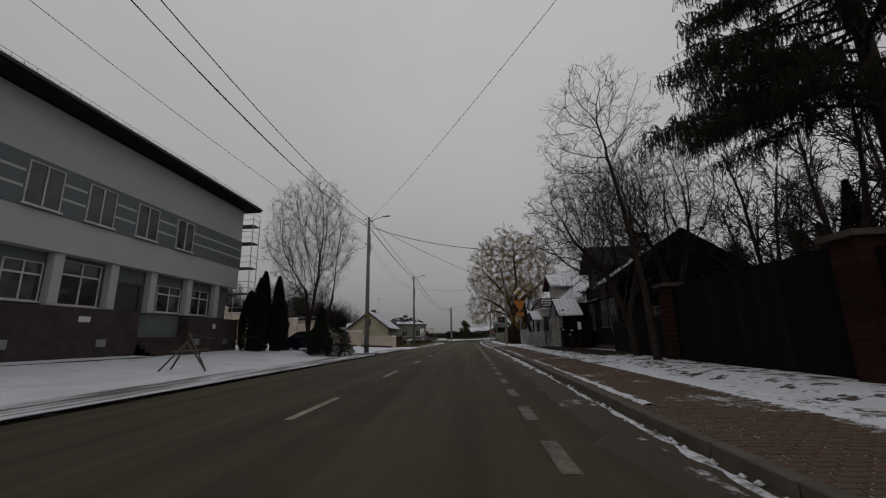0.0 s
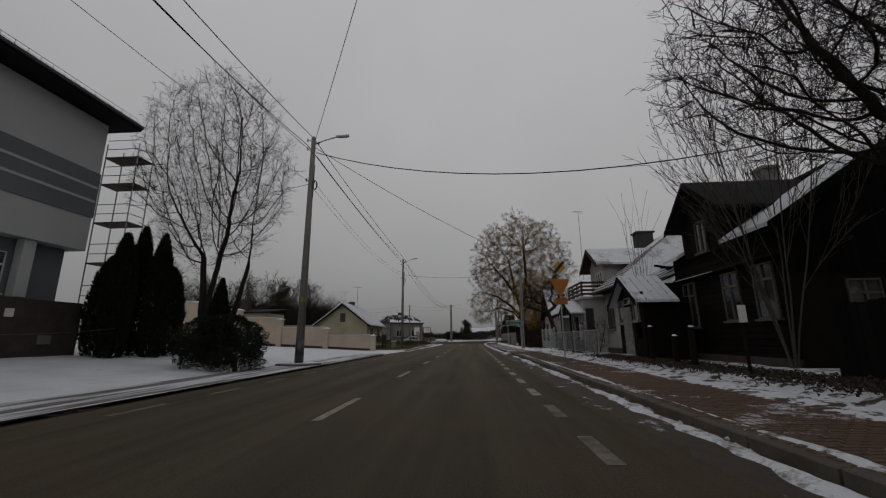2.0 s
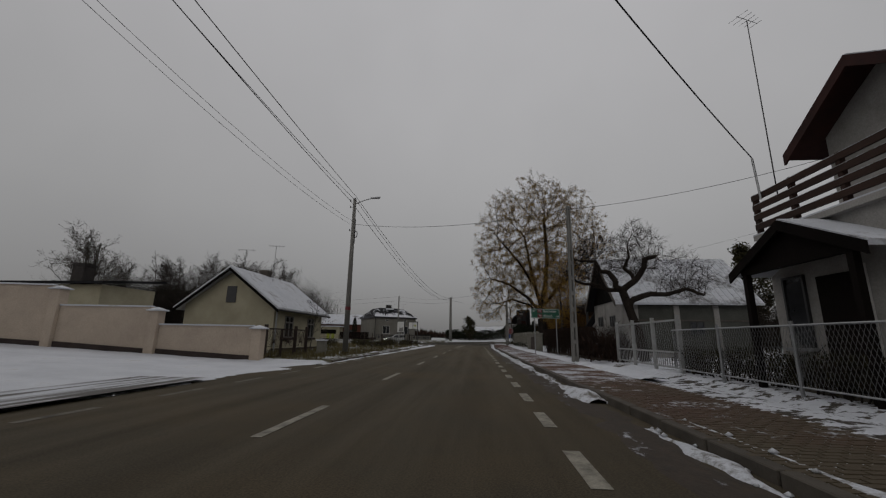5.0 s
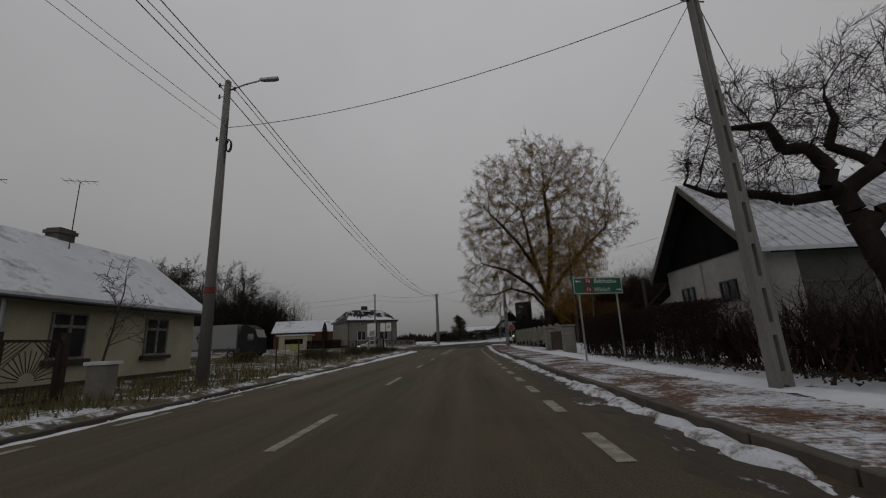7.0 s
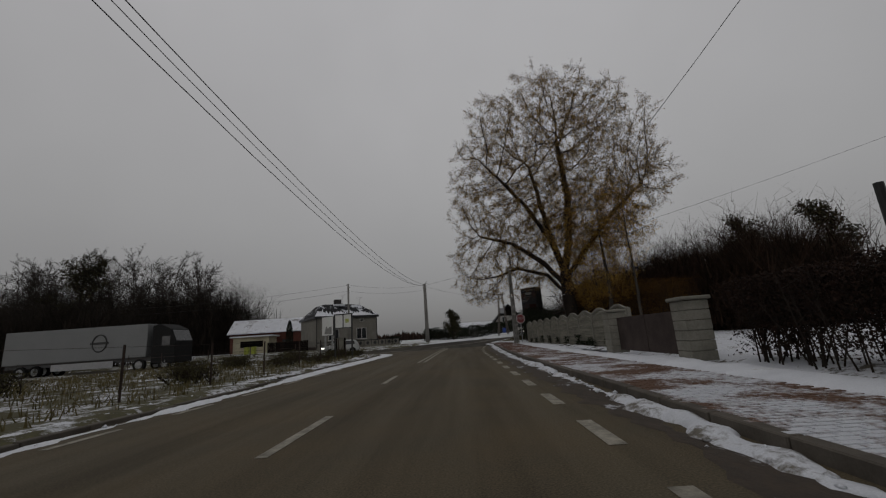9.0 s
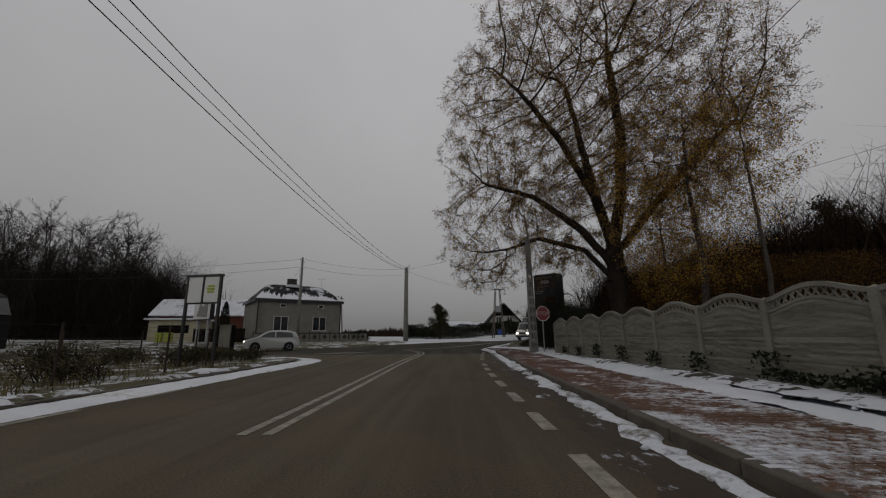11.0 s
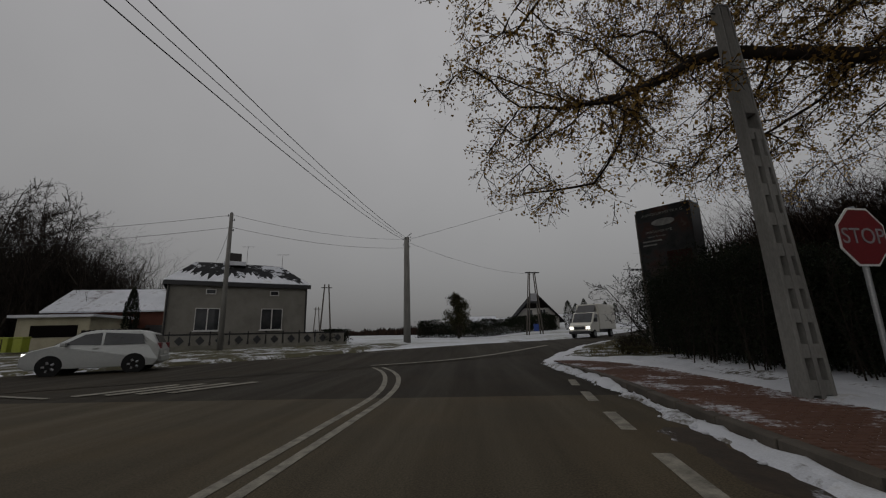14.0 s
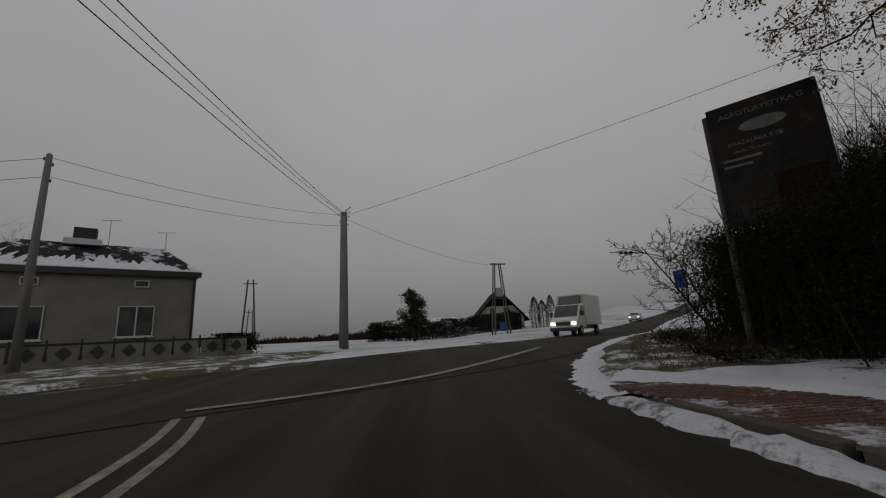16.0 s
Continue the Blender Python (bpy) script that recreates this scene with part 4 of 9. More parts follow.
def grown_tree(name, label, x, y, seed, stems, lobes, n, step, kill, reach, tip, power, twig, pull=(0, 0, 0.0), keep=None, leaves=None, bark="bark", z=None, droop=0.0, twigs=3):
    """A tree whose limbs fill its crown; twig: length of the last shoots; leaves: (material, per shoot, size)."""
    rs = np.random.RandomState(seed)
    rng = random.Random(seed)
    arr, par, floor = colonise(rs, crown_points(rs, n, lobes, keep), stems, step, kill, reach, pull)
    kids = [[] for _ in par]
    for i, p in enumerate(par):
        if p >= 0:
            kids[p].append(i)
    for _ in range(2):
        old = arr.copy()
        for i, p in enumerate(par):
            if p >= 0 and len(kids[i]) == 1 and not floor[i]:
                arr[i] = 0.5 * old[i] + 0.25 * (old[p] + old[kids[i][0]])
    load = np.zeros(len(par))
    for i in range(len(par) - 1, -1, -1):
        if not kids[i]:
            load[i] += tip ** power
        if par[i] >= 0:
            load[par[i]] += load[i]
    rad = np.maximum(load ** (1 / power), np.array(floor))
    V = [Vector(tuple(p)) for p in arr]
    z0 = ground(x, y) - 0.05 if z is None else z
    root = thing(name, label, "tree", m=rz(x, y, z0, 0))
    wood = {"trunk": Geo(), "branchwork": Geo(), "twigwork": Geo()}
    vs, fs = [], []

    def ribbon_to(a, b, r0, r1):
        w = (b - a).cross(Vector((rng.gauss(0, 1), rng.gauss(0, 1), rng.gauss(0, 1)))).normalized()
        wood["twigwork"].add([a - w * r0, a + w * r0, b + w * r1, b - w * r1], [(0, 1, 2, 3)])

    def leaf(c, size):
        u = Vector((rng.gauss(0, 1), rng.gauss(0, 1), rng.gauss(-0.3, 1))).normalized()
        w = u.cross(Vector((rng.gauss(0, 1), rng.gauss(0, 1), rng.gauss(0, 1)))).normalized()
        k = size * rng.uniform(0.6, 1.3)
        o = len(vs)
        vs.extend((tuple(c - u * k), tuple(c + w * k * 0.8), tuple(c + u * k), tuple(c - w * k * 0.5)))
        fs.append((o, o + 1, o + 2, o + 3))

    for i, p in enumerate(par):
        if p < 0:
            continue
        r1 = rad[i]
        r0 = rad[p] if kids[p] and max(kids[p], key=lambda j: rad[j]) == i else min(rad[p], r1 * 1.15)
        part_name = "trunk" if r1 > 0.35 * rad[0] else "branchwork" if r1 > tip * 2.2 else "twigwork"
        if r1 > tip * 1.6:
            wood[part_name].tube(V[p], V[i], r0, r1, 10 if r1 > 0.12 else 6 if r1 > 0.05 else 4, False)
        else:
            ribbon_to(V[p], V[i], r0, r1)
        if r1 > tip * 4:
            continue
        d = (V[i] - V[p]).normalized()
        for _ in range(twigs if kids[i] else twigs + 2):
            e = (d * 0.7 + Vector((rng.gauss(0, 0.55), rng.gauss(0, 0.55), rng.gauss(0, 0.5) - droop + pull[2]))).normalized()
            a = V[p].lerp(V[i], rng.random())
            L = twig * rng.uniform(0.5, 1.1)
            m = a + e * L * 0.55
            b = m + (e + Vector((rng.gauss(0, 0.3), rng.gauss(0, 0.3), rng.gauss(0, 0.3) - droop))).normalized() * L * 0.45
            ribbon_to(a, m, tip * 0.7, tip * 0.6)
            ribbon_to(m, b, tip * 0.6, tip * 0.45)
            for _ in range(2):
                c = a.lerp(b, rng.uniform(0.25, 0.95))
                ribbon_to(c, c + (e + Vector((rng.gauss(0, 0.7), rng.gauss(0, 0.7), rng.gauss(0, 0.6) - droop))).normalized() * L * rng.uniform(0.25, 0.5), tip * 0.5, tip * 0.4)
            if leaves:
                k = leaves[1]
                for _ in range(int(k) + (rng.random() < k - int(k))):
                    leaf(a.lerp(b, rng.random() ** 0.6) + Vector((rng.gauss(0, 0.1), rng.gauss(0, 0.1), rng.gauss(-0.03, 0.1))), leaves[2])
    for nm, g in wood.items():
        if g.v:
            o = part(nm, g, M[bark], root, smooth=True)
            if nm != "trunk":
                o["kind"] = "stuff"
    if leaves:
        me = bpy.data.meshes.new("foliage")
        me.from_pydata(vs, [], fs)
        me.materials.append(M[leaves[0]])
        new("foliage", me).parent = root
    return root


def conifer(name, label, x, y, height, width, seed, dens=2600, kind="column", mat="leaf_dark", category="conifer", group=""):
    """A dense evergreen of many small sprays on a trunk."""
    rng = random.Random(seed)
    root = thing(name, label, category, group, rz(x, y, ground(x, y) - 0.03, 0))
    part("trunk", Geo().tube((0, 0, 0), (0, 0, height * 0.9), 0.09, 0.02, 7), M["bark"], root)
    vs, fs = [], []
    for _ in range(int(dens * 3)):
        t = rng.random() ** 0.8
        a = rng.uniform(0, 2 * math.pi)
        prof = (math.sin(math.pi * min(1, 0.22 + 0.78 * t)) ** 0.6 if kind == "column" else (1 - t) ** 0.8 if kind == "cone" else math.sqrt(max(0, 1 - (1.6 * t - 0.7) ** 2)))
        lump = 1 + 0.25 * noise.noise(Vector((math.cos(a) * 2, math.sin(a) * 2, t * 6 + seed)))
        r = width * 0.5 * prof * lump * (0.55 + 0.5 * math.sqrt(rng.random()))
        c = Vector((r * math.cos(a), r * math.sin(a), 0.05 + t * height))
        u = Vector((math.cos(a) * 0.6 + rng.gauss(0, 0.4), math.sin(a) * 0.6 + rng.gauss(0, 0.4), 1.0 if kind == "column" else rng.gauss(0.1, 0.6))).normalized()
        w = u.cross(Vector((rng.gauss(0, 1), rng.gauss(0, 1), rng.gauss(0, 1)))).normalized()
        s = rng.uniform(0.10, 0.24) * (height / 5) ** 0.4 * (0.62 if height > 3 else 0.5)
        o = len(vs)
        vs += [tuple(c - u * s - w * s * 0.28), tuple(c - u * s + w * s * 0.28), tuple(c + u * s)]
        fs.append((o, o + 1, o + 2))
    me = bpy.data.meshes.new("crown")
    me.from_pydata(vs, [], fs)
    me.materials.append(M[mat])
    new("crown", me).parent = root
    return root


# ---- poles and wires ----
def round_pole(x, y, z0, top, r0, r1, label, mat="concrete", name="utility_pole"):
    root = thing(name, label, "utility pole", "poles along the street", rz(x, y, z0, 0))
    h = top - z0
    part("shaft", Geo().tube((0, 0, -0.3), (0, 0, h), r0, r1, 16), M[mat], root, smooth=True)
    part("cap", Geo().tube((0, 0, h), (0, 0, h + 0.06), r1 * 0.9, r1 * 0.5, 12), M["dark_metal"], root)
    return root, h


def lamp_arm(root, h, az, reach=1.35):
    d = Vector((math.cos(az), math.sin(az), 0))
    a = Vector((0, 0, h - 0.35))
    b = a + d * reach * 0.75 + Vector((0, 0, 0.42))
    part("lamp_arm", Geo().path([a, a + d * reach * 0.4 + Vector((0, 0, 0.26)), b], 0.028, 7), M["metal"], root)
    m = Matrix.Translation(b) @ Matrix.Rotation(az, 4, "Z") @ Matrix.Rotation(radians(-6), 4, "Y")
    g = Geo()
    prof = [(0, -0.05, 0), (0.16, -0.075, -0.02), (0.5, -0.085, -0.03), (0.62, -0.06, 0), (0.62, 0.06, 0), (0.5, 0.085, -0.03), (0.16, 0.075, -0.02), (0, 0.05, 0)]
    g.prism(prof, (0, 0, 0.09), m)
    part("lamp_head", g, M["sign_back"], root, "grey street lamp head", bevel=0.012)


def insulators(root, h, offs):
    for ox, oy, dz in offs:
        g = Geo().tube((0, 0, h + dz), (ox, oy, h + dz), 0.014, 0.014, 6)
        g.tube((ox, oy, h + dz - 0.05), (ox, oy, h + dz + 0.09), 0.035, 0.025, 8)
        part("insulator", g, M["dark_metal"], root)


P1, P2, P3, P5 = Vector((-6.45, 29.2, 10.3)), Vector((-6.85, 56.35, 9.8)), Vector((-5.1, 126.0, 10.3)), Vector((-14.95, 113.6, 9.4))
P0 = Vector((-6.3, 0.5, 10.4))
P4 = Vector((5.6, 52.0, 7.6))
for k, (p, z0, az) in enumerate(((P1, 0.12, 0.15), (P2, 0.12, 0.15), (P0, 0.05, 0.15))):
    root, h = round_pole(p.x, p.y, z0, p.z, 0.175, 0.10, "tall round concrete street pole carrying wires and a lamp")
    lamp_arm(root, h, az)
    insulators(root, h, [(-0.28, 0, -0.12), (0.25, 0, -0.3), (-0.26, 0, -0.55), (-0.22, 0, -2.1)])
    if k < 2:
        part("band", Geo().tube((0, 0, 2.55), (0, 0, 2.75), 0.172, 0.171, 16), M["faded_yellow" if k == 0 else "sign_red"], root, "faded painted marker band")
        if k == 0:
            part("base_paint", Geo().tube((0, 0, 0), (0, 0, 1.0), 0.181, 0.178, 16), M["frame_dark"], root, "blackened foot", smooth=True)
        g = Geo()
        for j in range(4):
            q = [(0.2 + 0.09 * math.sin(i * 0.7), 0.03 * j - 0.05, h - 2.35 + 0.22 * math.cos(i * 0.7)) for i in range(10)]
            g.path([Vector(c) for c in q], 0.012, 4)
        part("cable_coil", g, M["cable"], root, "loop of spare black cable")
        g = Geo().tube((0.17, -0.1, h - 1.4), (0.17, -0.1, h - 3.0), 0.02, 0.02, 5)
        part("down_cable", g, M["cable"], root)
root, h = round_pole(P3.x, P3.y, base(P3.x, P3.y), P3.z, 0.34, 0.24, "stout round concrete pole by the main road")
insulators(root, h, [(-0.35, 0, -0.15), (0.35, 0.1, -0.3), (-0.3, 0, -0.7), (0.3, 0.1, -0.9), (0.4, 0, 0.02)])
part("lamp_bracket", Geo().path([Vector((0, 0, h)), Vector((0.25, 0, h + 0.25)), Vector((0.5, 0.05, h + 0.45))], 0.04, 6), M["sign_back"], root)
root, h = round_pole(P5.x, P5.y, base(P5.x, P5.y) + 0.1, P5.z, 0.18, 0.11, "slim grey concrete pole before the bungalow")
insulators(root, h, [(-0.25, 0.05, -0.15), (0.25, -0.05, -0.5), (0.2, 0, -1.2)])
# plinth of the first pole
part("pole_footing", Geo().prism([(-6.45 + 0.95 * math.cos(a), 29.2 + 0.75 * math.sin(a), 0.0) for a in np.linspace(0, 2 * math.pi, 13)[:-1]], (0, 0, 0.13)), M["kerb"], bevel=0.02)
tagged(bpy.data.objects["pole_footing"], "round concrete kerb island under a street pole", "footing", kind="structure")
part("footing_snow", Geo().prism([(-6.45 + 0.8 * math.cos(a), 29.2 + 0.6 * math.sin(a), 0.13) for a in np.linspace(0, 2 * math.pi, 13)[:-1]], (0, 0, 0.03)), M["snow"])
tagged(bpy.data.objects["footing_snow"], "snow lying on the pole footing", "snow", kind="structure")


def slotted_pole(x, y, z0, height, label, lean=(0, 0), az=0.0, w0=0.2, w1=0.11, leg=0.075, middle=False, gap=0.4, d0=0.13):
    """A flat concrete pole with window-like slots."""
    m = pose(x, y, z0, -lean[1], lean[0], az)
    root = thing("utility_pole", label, "utility pole", "slotted concrete poles", m)
    d1 = d0 * 0.7
    top = leg * w1 / w0
    for s in (-1, 1):
        g = Geo()
        a, b = s * w0, s * w1
        vs = [(a - s * leg, -d0, -0.2), (a, -d0, -0.2), (a, d0, -0.2), (a - s * leg, d0, -0.2), (b - s * top, -d1, height), (b, -d1, height), (b, d1, height), (b - s * top, d1, height)]
        g.add(vs, [(0, 3, 2, 1), (4, 5, 6, 7), (0, 1, 5, 4), (1, 2, 6, 5), (2, 3, 7, 6), (3, 0, 4, 7)])
        part("leg", g, M["concrete"], root, bevel=0.01)
    if middle:
        part("leg", Geo().prism([(-leg * 0.5, -d0 * 0.98, -0.2), (leg * 0.5, -d0 * 0.98, -0.2), (leg * 0.5, d0 * 0.98, -0.2), (-leg * 0.5, d0 * 0.98, -0.2)], (0, 0, height * 0.64)), M["concrete"], root)
    z = 0.0
    while z < height - 0.1:
        t = z / height
        w, d = w0 + (w1 - w0) * t, d0 + (d1 - d0) * t
        solid = z > height * 0.62
        part("web", Geo().box(-w + leg * 0.8, -d * 0.9, z, w - leg * 0.8, d * 0.9, min(height, z + (gap + 0.22 if solid else 0.2))), M["concrete"], root)
        z += gap + 0.2
    part("cap", Geo().box(-w1, -d1, height, w1, d1, height + 0.06), M["concrete"], root, bevel=0.015)
    part("hook", Geo().tube((-0.25, 0, height - 0.1), (0.25, 0, height - 0.1), 0.015, 0.015, 6), M["dark_metal"], root)
    return root


slotted_pole(5.5, 51.8, 0.15, 7.5, "weathered slim slotted concrete pole on the snowy verge", (1.2, 2.0), 8, 0.145, 0.085, 0.105, False, 0.55, 0.1)
slotted_pole(5.6, 95.25, 0.14, 6.75, "broad slotted concrete pole beside the stop sign", (1.0, 3.2), 12, 0.235, 0.12, 0.075, True, 0.3)


def wire(a, b, sag, r=0.013, label="thin black overhead wire"):
    a, b = Vector(a), Vector(b)
    n = 14
    pts = [a.lerp(b, i / n) - Vector((0, 0, sag * 4 * (i / n) * (1 - i / n))) for i in range(n + 1)]
    g = Geo().path(pts, r, 4)
    return tagged(part("overhead_wire", g, M["cable"]), label, "wire", "overhead wires")


for dx, zs, sags, r in ((0.0, (10.1, 10.28, 10.05, 10.25), (0.8, 0.2, 1.9), 0.02), (-0.28, (9.75, 9.95, 9.68, 10.1), (1.0, 0.22, 2.25), 0.02), (0.25, (9.0, 9.3, 9.5, 9.95), (0.8, 0.35, 2.2), 0.015)):
    q = [Vector((p.x + dx, p.y, z)) for p, z in zip((P0, P1, P2, P3), zs)]
    wire(q[0], q[1], sags[0], r)
    wire(q[1], q[2], sags[1], r)
    wire(q[2], q[3], sags[2], r, "long sagging overhead wire over the street")
wire(P0 + Vector((-2.5, 0, -1.2)), P1 + Vector((-0.2, 0, -2.1)), 0.6, 0.01)
wire(P1 + Vector((-0.2, 0, -2.1)), P2 + Vector((-0.2, 0, -1.7)), 0.7, 0.008)
wire(P1 + Vector((0, 0, -2.0)), P2 + Vector((0.1, 0, -1.6)), 0.75, 0.008)
wire(P1 + Vector((-0.1, 0, -2.3)), (-15.5, 29.5, 7.4), 0.3, 0.01)
wire(P1 + Vector((0.15, 0, -0.75)), (12.3, 22.1, 6.6), 1.45, 0.02, "heavy service wire crossing the street")
wire(P1 + Vector((0.1, 0, -0.5)), (7.65, 41.9, 5.45), 0.55, 0.014, "service wire to the balcony house")
wire(P1 + Vector((0.05, 0, -0.2)), (7.4, 4.0, 11.5), 0.5, 0.011, "service wire crossing high over the street")
wire(P2 + Vector((0.1, 0, -1.7)), P4 + Vector((0, 0, -0.05)), 0.5, 0.011, "service wire crossing the street")
wire(P4, (13.5, 60.0, 6.4), 0.25, 0.009, "service wire to the barn")
wire(P4 + Vector((0, 0, -0.1)), (16.0, 46.0, 8.2), 0.4, 0.01)
wire(P4, (5.9, 96.6, 6.8), 1.6, 0.008)
for dz in (-0.15, -1.0):
    wire(P3 + Vector((-0.2, 0, dz)), P5 + Vector((0.15, 0, dz)), 0.45, 0.011)
    wire(P5 + Vector((-0.15, 0, dz)), (-62, 108, 8.6 + dz), 1.1, 0.012)
wire(P5 + Vector((0, 0, -0.9)), (-18.6, 117.6, 6.4), 0.2, 0.01)
wire(P3 + Vector((0.2, 0, -0.5)), (10.1, 148.9, 9.6), 0.7, 0.012)
wire(P3 + Vector((0.2, 0, -0.2)), (60.0, 92.0, 22.0), 1.5, 0.014)


# ---- windows and doors of houses ----
def window(parent, m, w, h, mat="frame_white", mullions=1, transom=0.0, sill=True, name="window", t=0.05):
    """A framed, glazed window; m puts its lower middle on the wall, y pointing into the wall."""
    root = new(name)
    root.parent = parent
    root.matrix_world = m
    g = Geo().box(-w / 2, -0.04, 0, -w / 2 + t, 0.06, h).box(w / 2 - t, -0.04, 0, w / 2, 0.06, h).box(-w / 2 + t, -0.04, 0, w / 2 - t, 0.06, t).box(-w / 2 + t, -0.04, h - t, w / 2 - t, 0.06, h)
    for k in range(mullions):
        x = -w / 2 + w * (k + 1) / (mullions + 1)
        g.box(x - t * 0.7, -0.045, t, x + t * 0.7, 0.05, h - t)
    if transom:
        g.box(-w / 2 + t, -0.043, h * transom - 0.04, w / 2 - t, 0.05, h * transom + 0.04)
    f = part("frame", g, M[mat], None)
    f.parent = root
    p = part("pane", Geo().box(-w / 2 + 0.02, 0.0, 0.02, w / 2 - 0.02, 0.02, h - 0.02), M["glass"])
    p.parent = root
    if sill:
        s = part("sill", Geo().box(-w / 2 - 0.08, -0.12, -0.07, w / 2 + 0.08, 0.04, -0.002), M[mat if mat != "frame_dark" else "metal"])
        s.parent = root
    return root


def face(x, y, z, a):
    """The pose of something set on a wall whose outside faces the heading a (degrees; 0 faces south, -y; -90 faces west; 90 faces east)."""
    return rz(x, y, z, a)


# ---- office building on the west side ----
def office():
    root = thing("office_building", "two-storey pale rendered office block with a dark overhanging eave", "building")
    X = -16.2
    y0, y1 = -14.0, 28.6
    zg = 0.35
    part("upper_wall", Geo().box(X - 11, y0, 4.98, X, y1, 11.05), M["plaster_light"], root, "pale render of the jutting upper floor", bevel=0.02)
    part("ground_wall", Geo().box(X - 11, y0, zg, X - 0.55, y1 - 0.4, 4.98), M["plaster_grey"], root, "grey render of the recessed ground floor")
    part("colour_band", Geo().box(X, y0, 6.5, X + 0.03, y1 - 0.02, 8.6), M["plaster_grey"], root, "slate-grey window band", )
    part("end_band", Geo().box(X - 4, y1, 6.5, X + 0.03, y1 + 0.03, 8.6), M["plaster_grey"], root)
    g = Geo().prism([(X + 0.95, y0 - 1, 11.12), (X + 0.95, y0 - 1, 11.42), (X - 5.5, y0 - 1, 13.2), (X - 12, y0 - 1, 11.42), (X - 12, y0 - 1, 11.12)], (0, y1 - y0 + 1.75, 0))
    part("roof", g, M["roof_dark"], root, "dark sheet roof with a deep eave")
    part("gutter", Geo().box(X + 0.95, y0 - 1, 11.22, X + 1.08, y1 + 0.75, 11.38), M["dark_metal"], root, bevel=0.02)
    g = Geo()
    y = y0
    while y < y1 + 0.7:
        g.tube((X + 0.8, y, 11.42), (X + 0.8, y, 11.72), 0.012, 0.012, 4)
        y += 0.45
    g.tube((X + 0.8, y0, 11.72), (X + 0.8, y1 + 0.7, 11.72), 0.012, 0.012, 4).tube((X + 0.8, y0, 11.58), (X + 0.8, y1 + 0.7, 11.58), 0.009, 0.009, 4)
    part("snow_guard", g, M["metal"], root, "thin steel snow guard along the eave")
    ys = [14.3 - 2.72 * k for k in (4, 3, 2, 1)] + [14.3, 16.9, 19.66, 22.55]
    for yc in ys:
        window(root, face(X + 0.05, yc, 6.62, 90), 1.42, 1.78, "frame_white", 1, 0, t=0.034)
    edges = sorted(ys)
    for k, yc in enumerate(edges):
        a, b = yc + 0.78, (edges[k + 1] - 0.78 if k + 1 < len(edges) else y1 - 0.05)
        for z in (7.2, 7.85):
            part("stripe", Geo().box(X + 0.03, a, z, X + 0.045, b, z + 0.11), M["plaster_light"], root)
    for yc, w, z, h in ((14.55, 1.5, 2.9, 1.6), (17.0, 1.9, 2.85, 1.95), (22.5, 1.85, 2.88, 1.5), (25.2, 1.7, 2.88, 1.55), (11.8, 1.9, 2.9, 1.7), (8.5, 1.9, 2.9, 1.7)):
        window(root, face(X - 0.5, yc, z, 90), w, h, "frame_white", 1, 0.68, t=0.04)
    d = new("entrance_door")
    d.parent = root
    part("door_leaf", Geo().box(X - 0.56, 18.95, 1.6, X - 0.5, 20.3, 4.1), M["frame_dark"]).parent = d
    part("door_frame", Geo().box(X - 0.55, 18.8, 1.6, X - 0.46, 18.95, 4.2).box(X - 0.55, 20.3, 1.6, X - 0.46, 20.45, 4.2).box(X - 0.55, 18.95, 4.1, X - 0.46, 20.3, 4.25), M["frame_dark"]).parent = d
    for yc in (12.9, 15.6, 18.35, 20.85, 23.75, 26.5):
        part("pillar", Geo().box(X - 0.5, yc - 0.22, 2.75, X - 0.12, yc + 0.22, 4.98), M["plaster_light"], root, bevel=0.02)
    part("plinth", Geo().box(X - 0.56, y0, zg - 0.3, X + 0.15, 19.9, 2.72).box(X - 0.56, 23.6, zg - 0.3, X + 0.15, y1 + 0.2, 2.7), M["plinth"], root, "dark brown terrace wall of the ground floor")
    for k in range(6):
        part("step", Geo().box(X - 0.4, 20.0, zg - 0.3, X + 1.5 - 0.3 * k, 23.5, zg + 0.1 + 0.2 * k), M["plinth"], root)
    part("notice", Geo().box(X + 0.16, 16.6, 2.1, X + 0.18, 17.15, 2.35), M["sign_white"], root, "small white notice plate")
    part("notice", Geo().box(X + 0.16, 25.9, 2.0, X + 0.18, 26.2, 2.3), M["sign_white"], root, "small white notice plate")
    part("kerb_strip", Geo().box(X + 0.4, y0, 0.2, X + 1.6, 19.5, zg + 0.12), M["kerb"], root)
    for yc in (13.5, 17.6, 24.2, 27.2):
        part("vent", Geo().box(X + 0.15, yc, 1.0, X + 0.19, yc + 0.5, 1.35), M["metal"], root)


office()


def scaffold():
    root = thing("scaffold_tower", "galvanised scaffold tower with plank decks behind the office block", "scaffold", m=rz(-17.6, 31.4, 0.6, 0))
    for x in (-0.9, 0.9):
        for y in (-0.5, 0.5):
            part("standard", Geo().tube((x, y, 0), (x, y, 10.8), 0.03, 0.03, 6), M["metal"], root)
    for z in (2.2, 4.3, 6.4, 8.5, 10.0):
        part("deck", Geo().box(-0.95, -0.5, z, 0.95, 0.5, z + 0.06), M["wood_pole"], root)
        for dz in (0.5, 1.0):
            part("guard_rail", Geo().path([Vector((-0.9, -0.5, z + dz)), Vector((0.9, -0.5, z + dz)), Vector((0.9, 0.5, z + dz))], 0.022, 6), M["metal"], root)


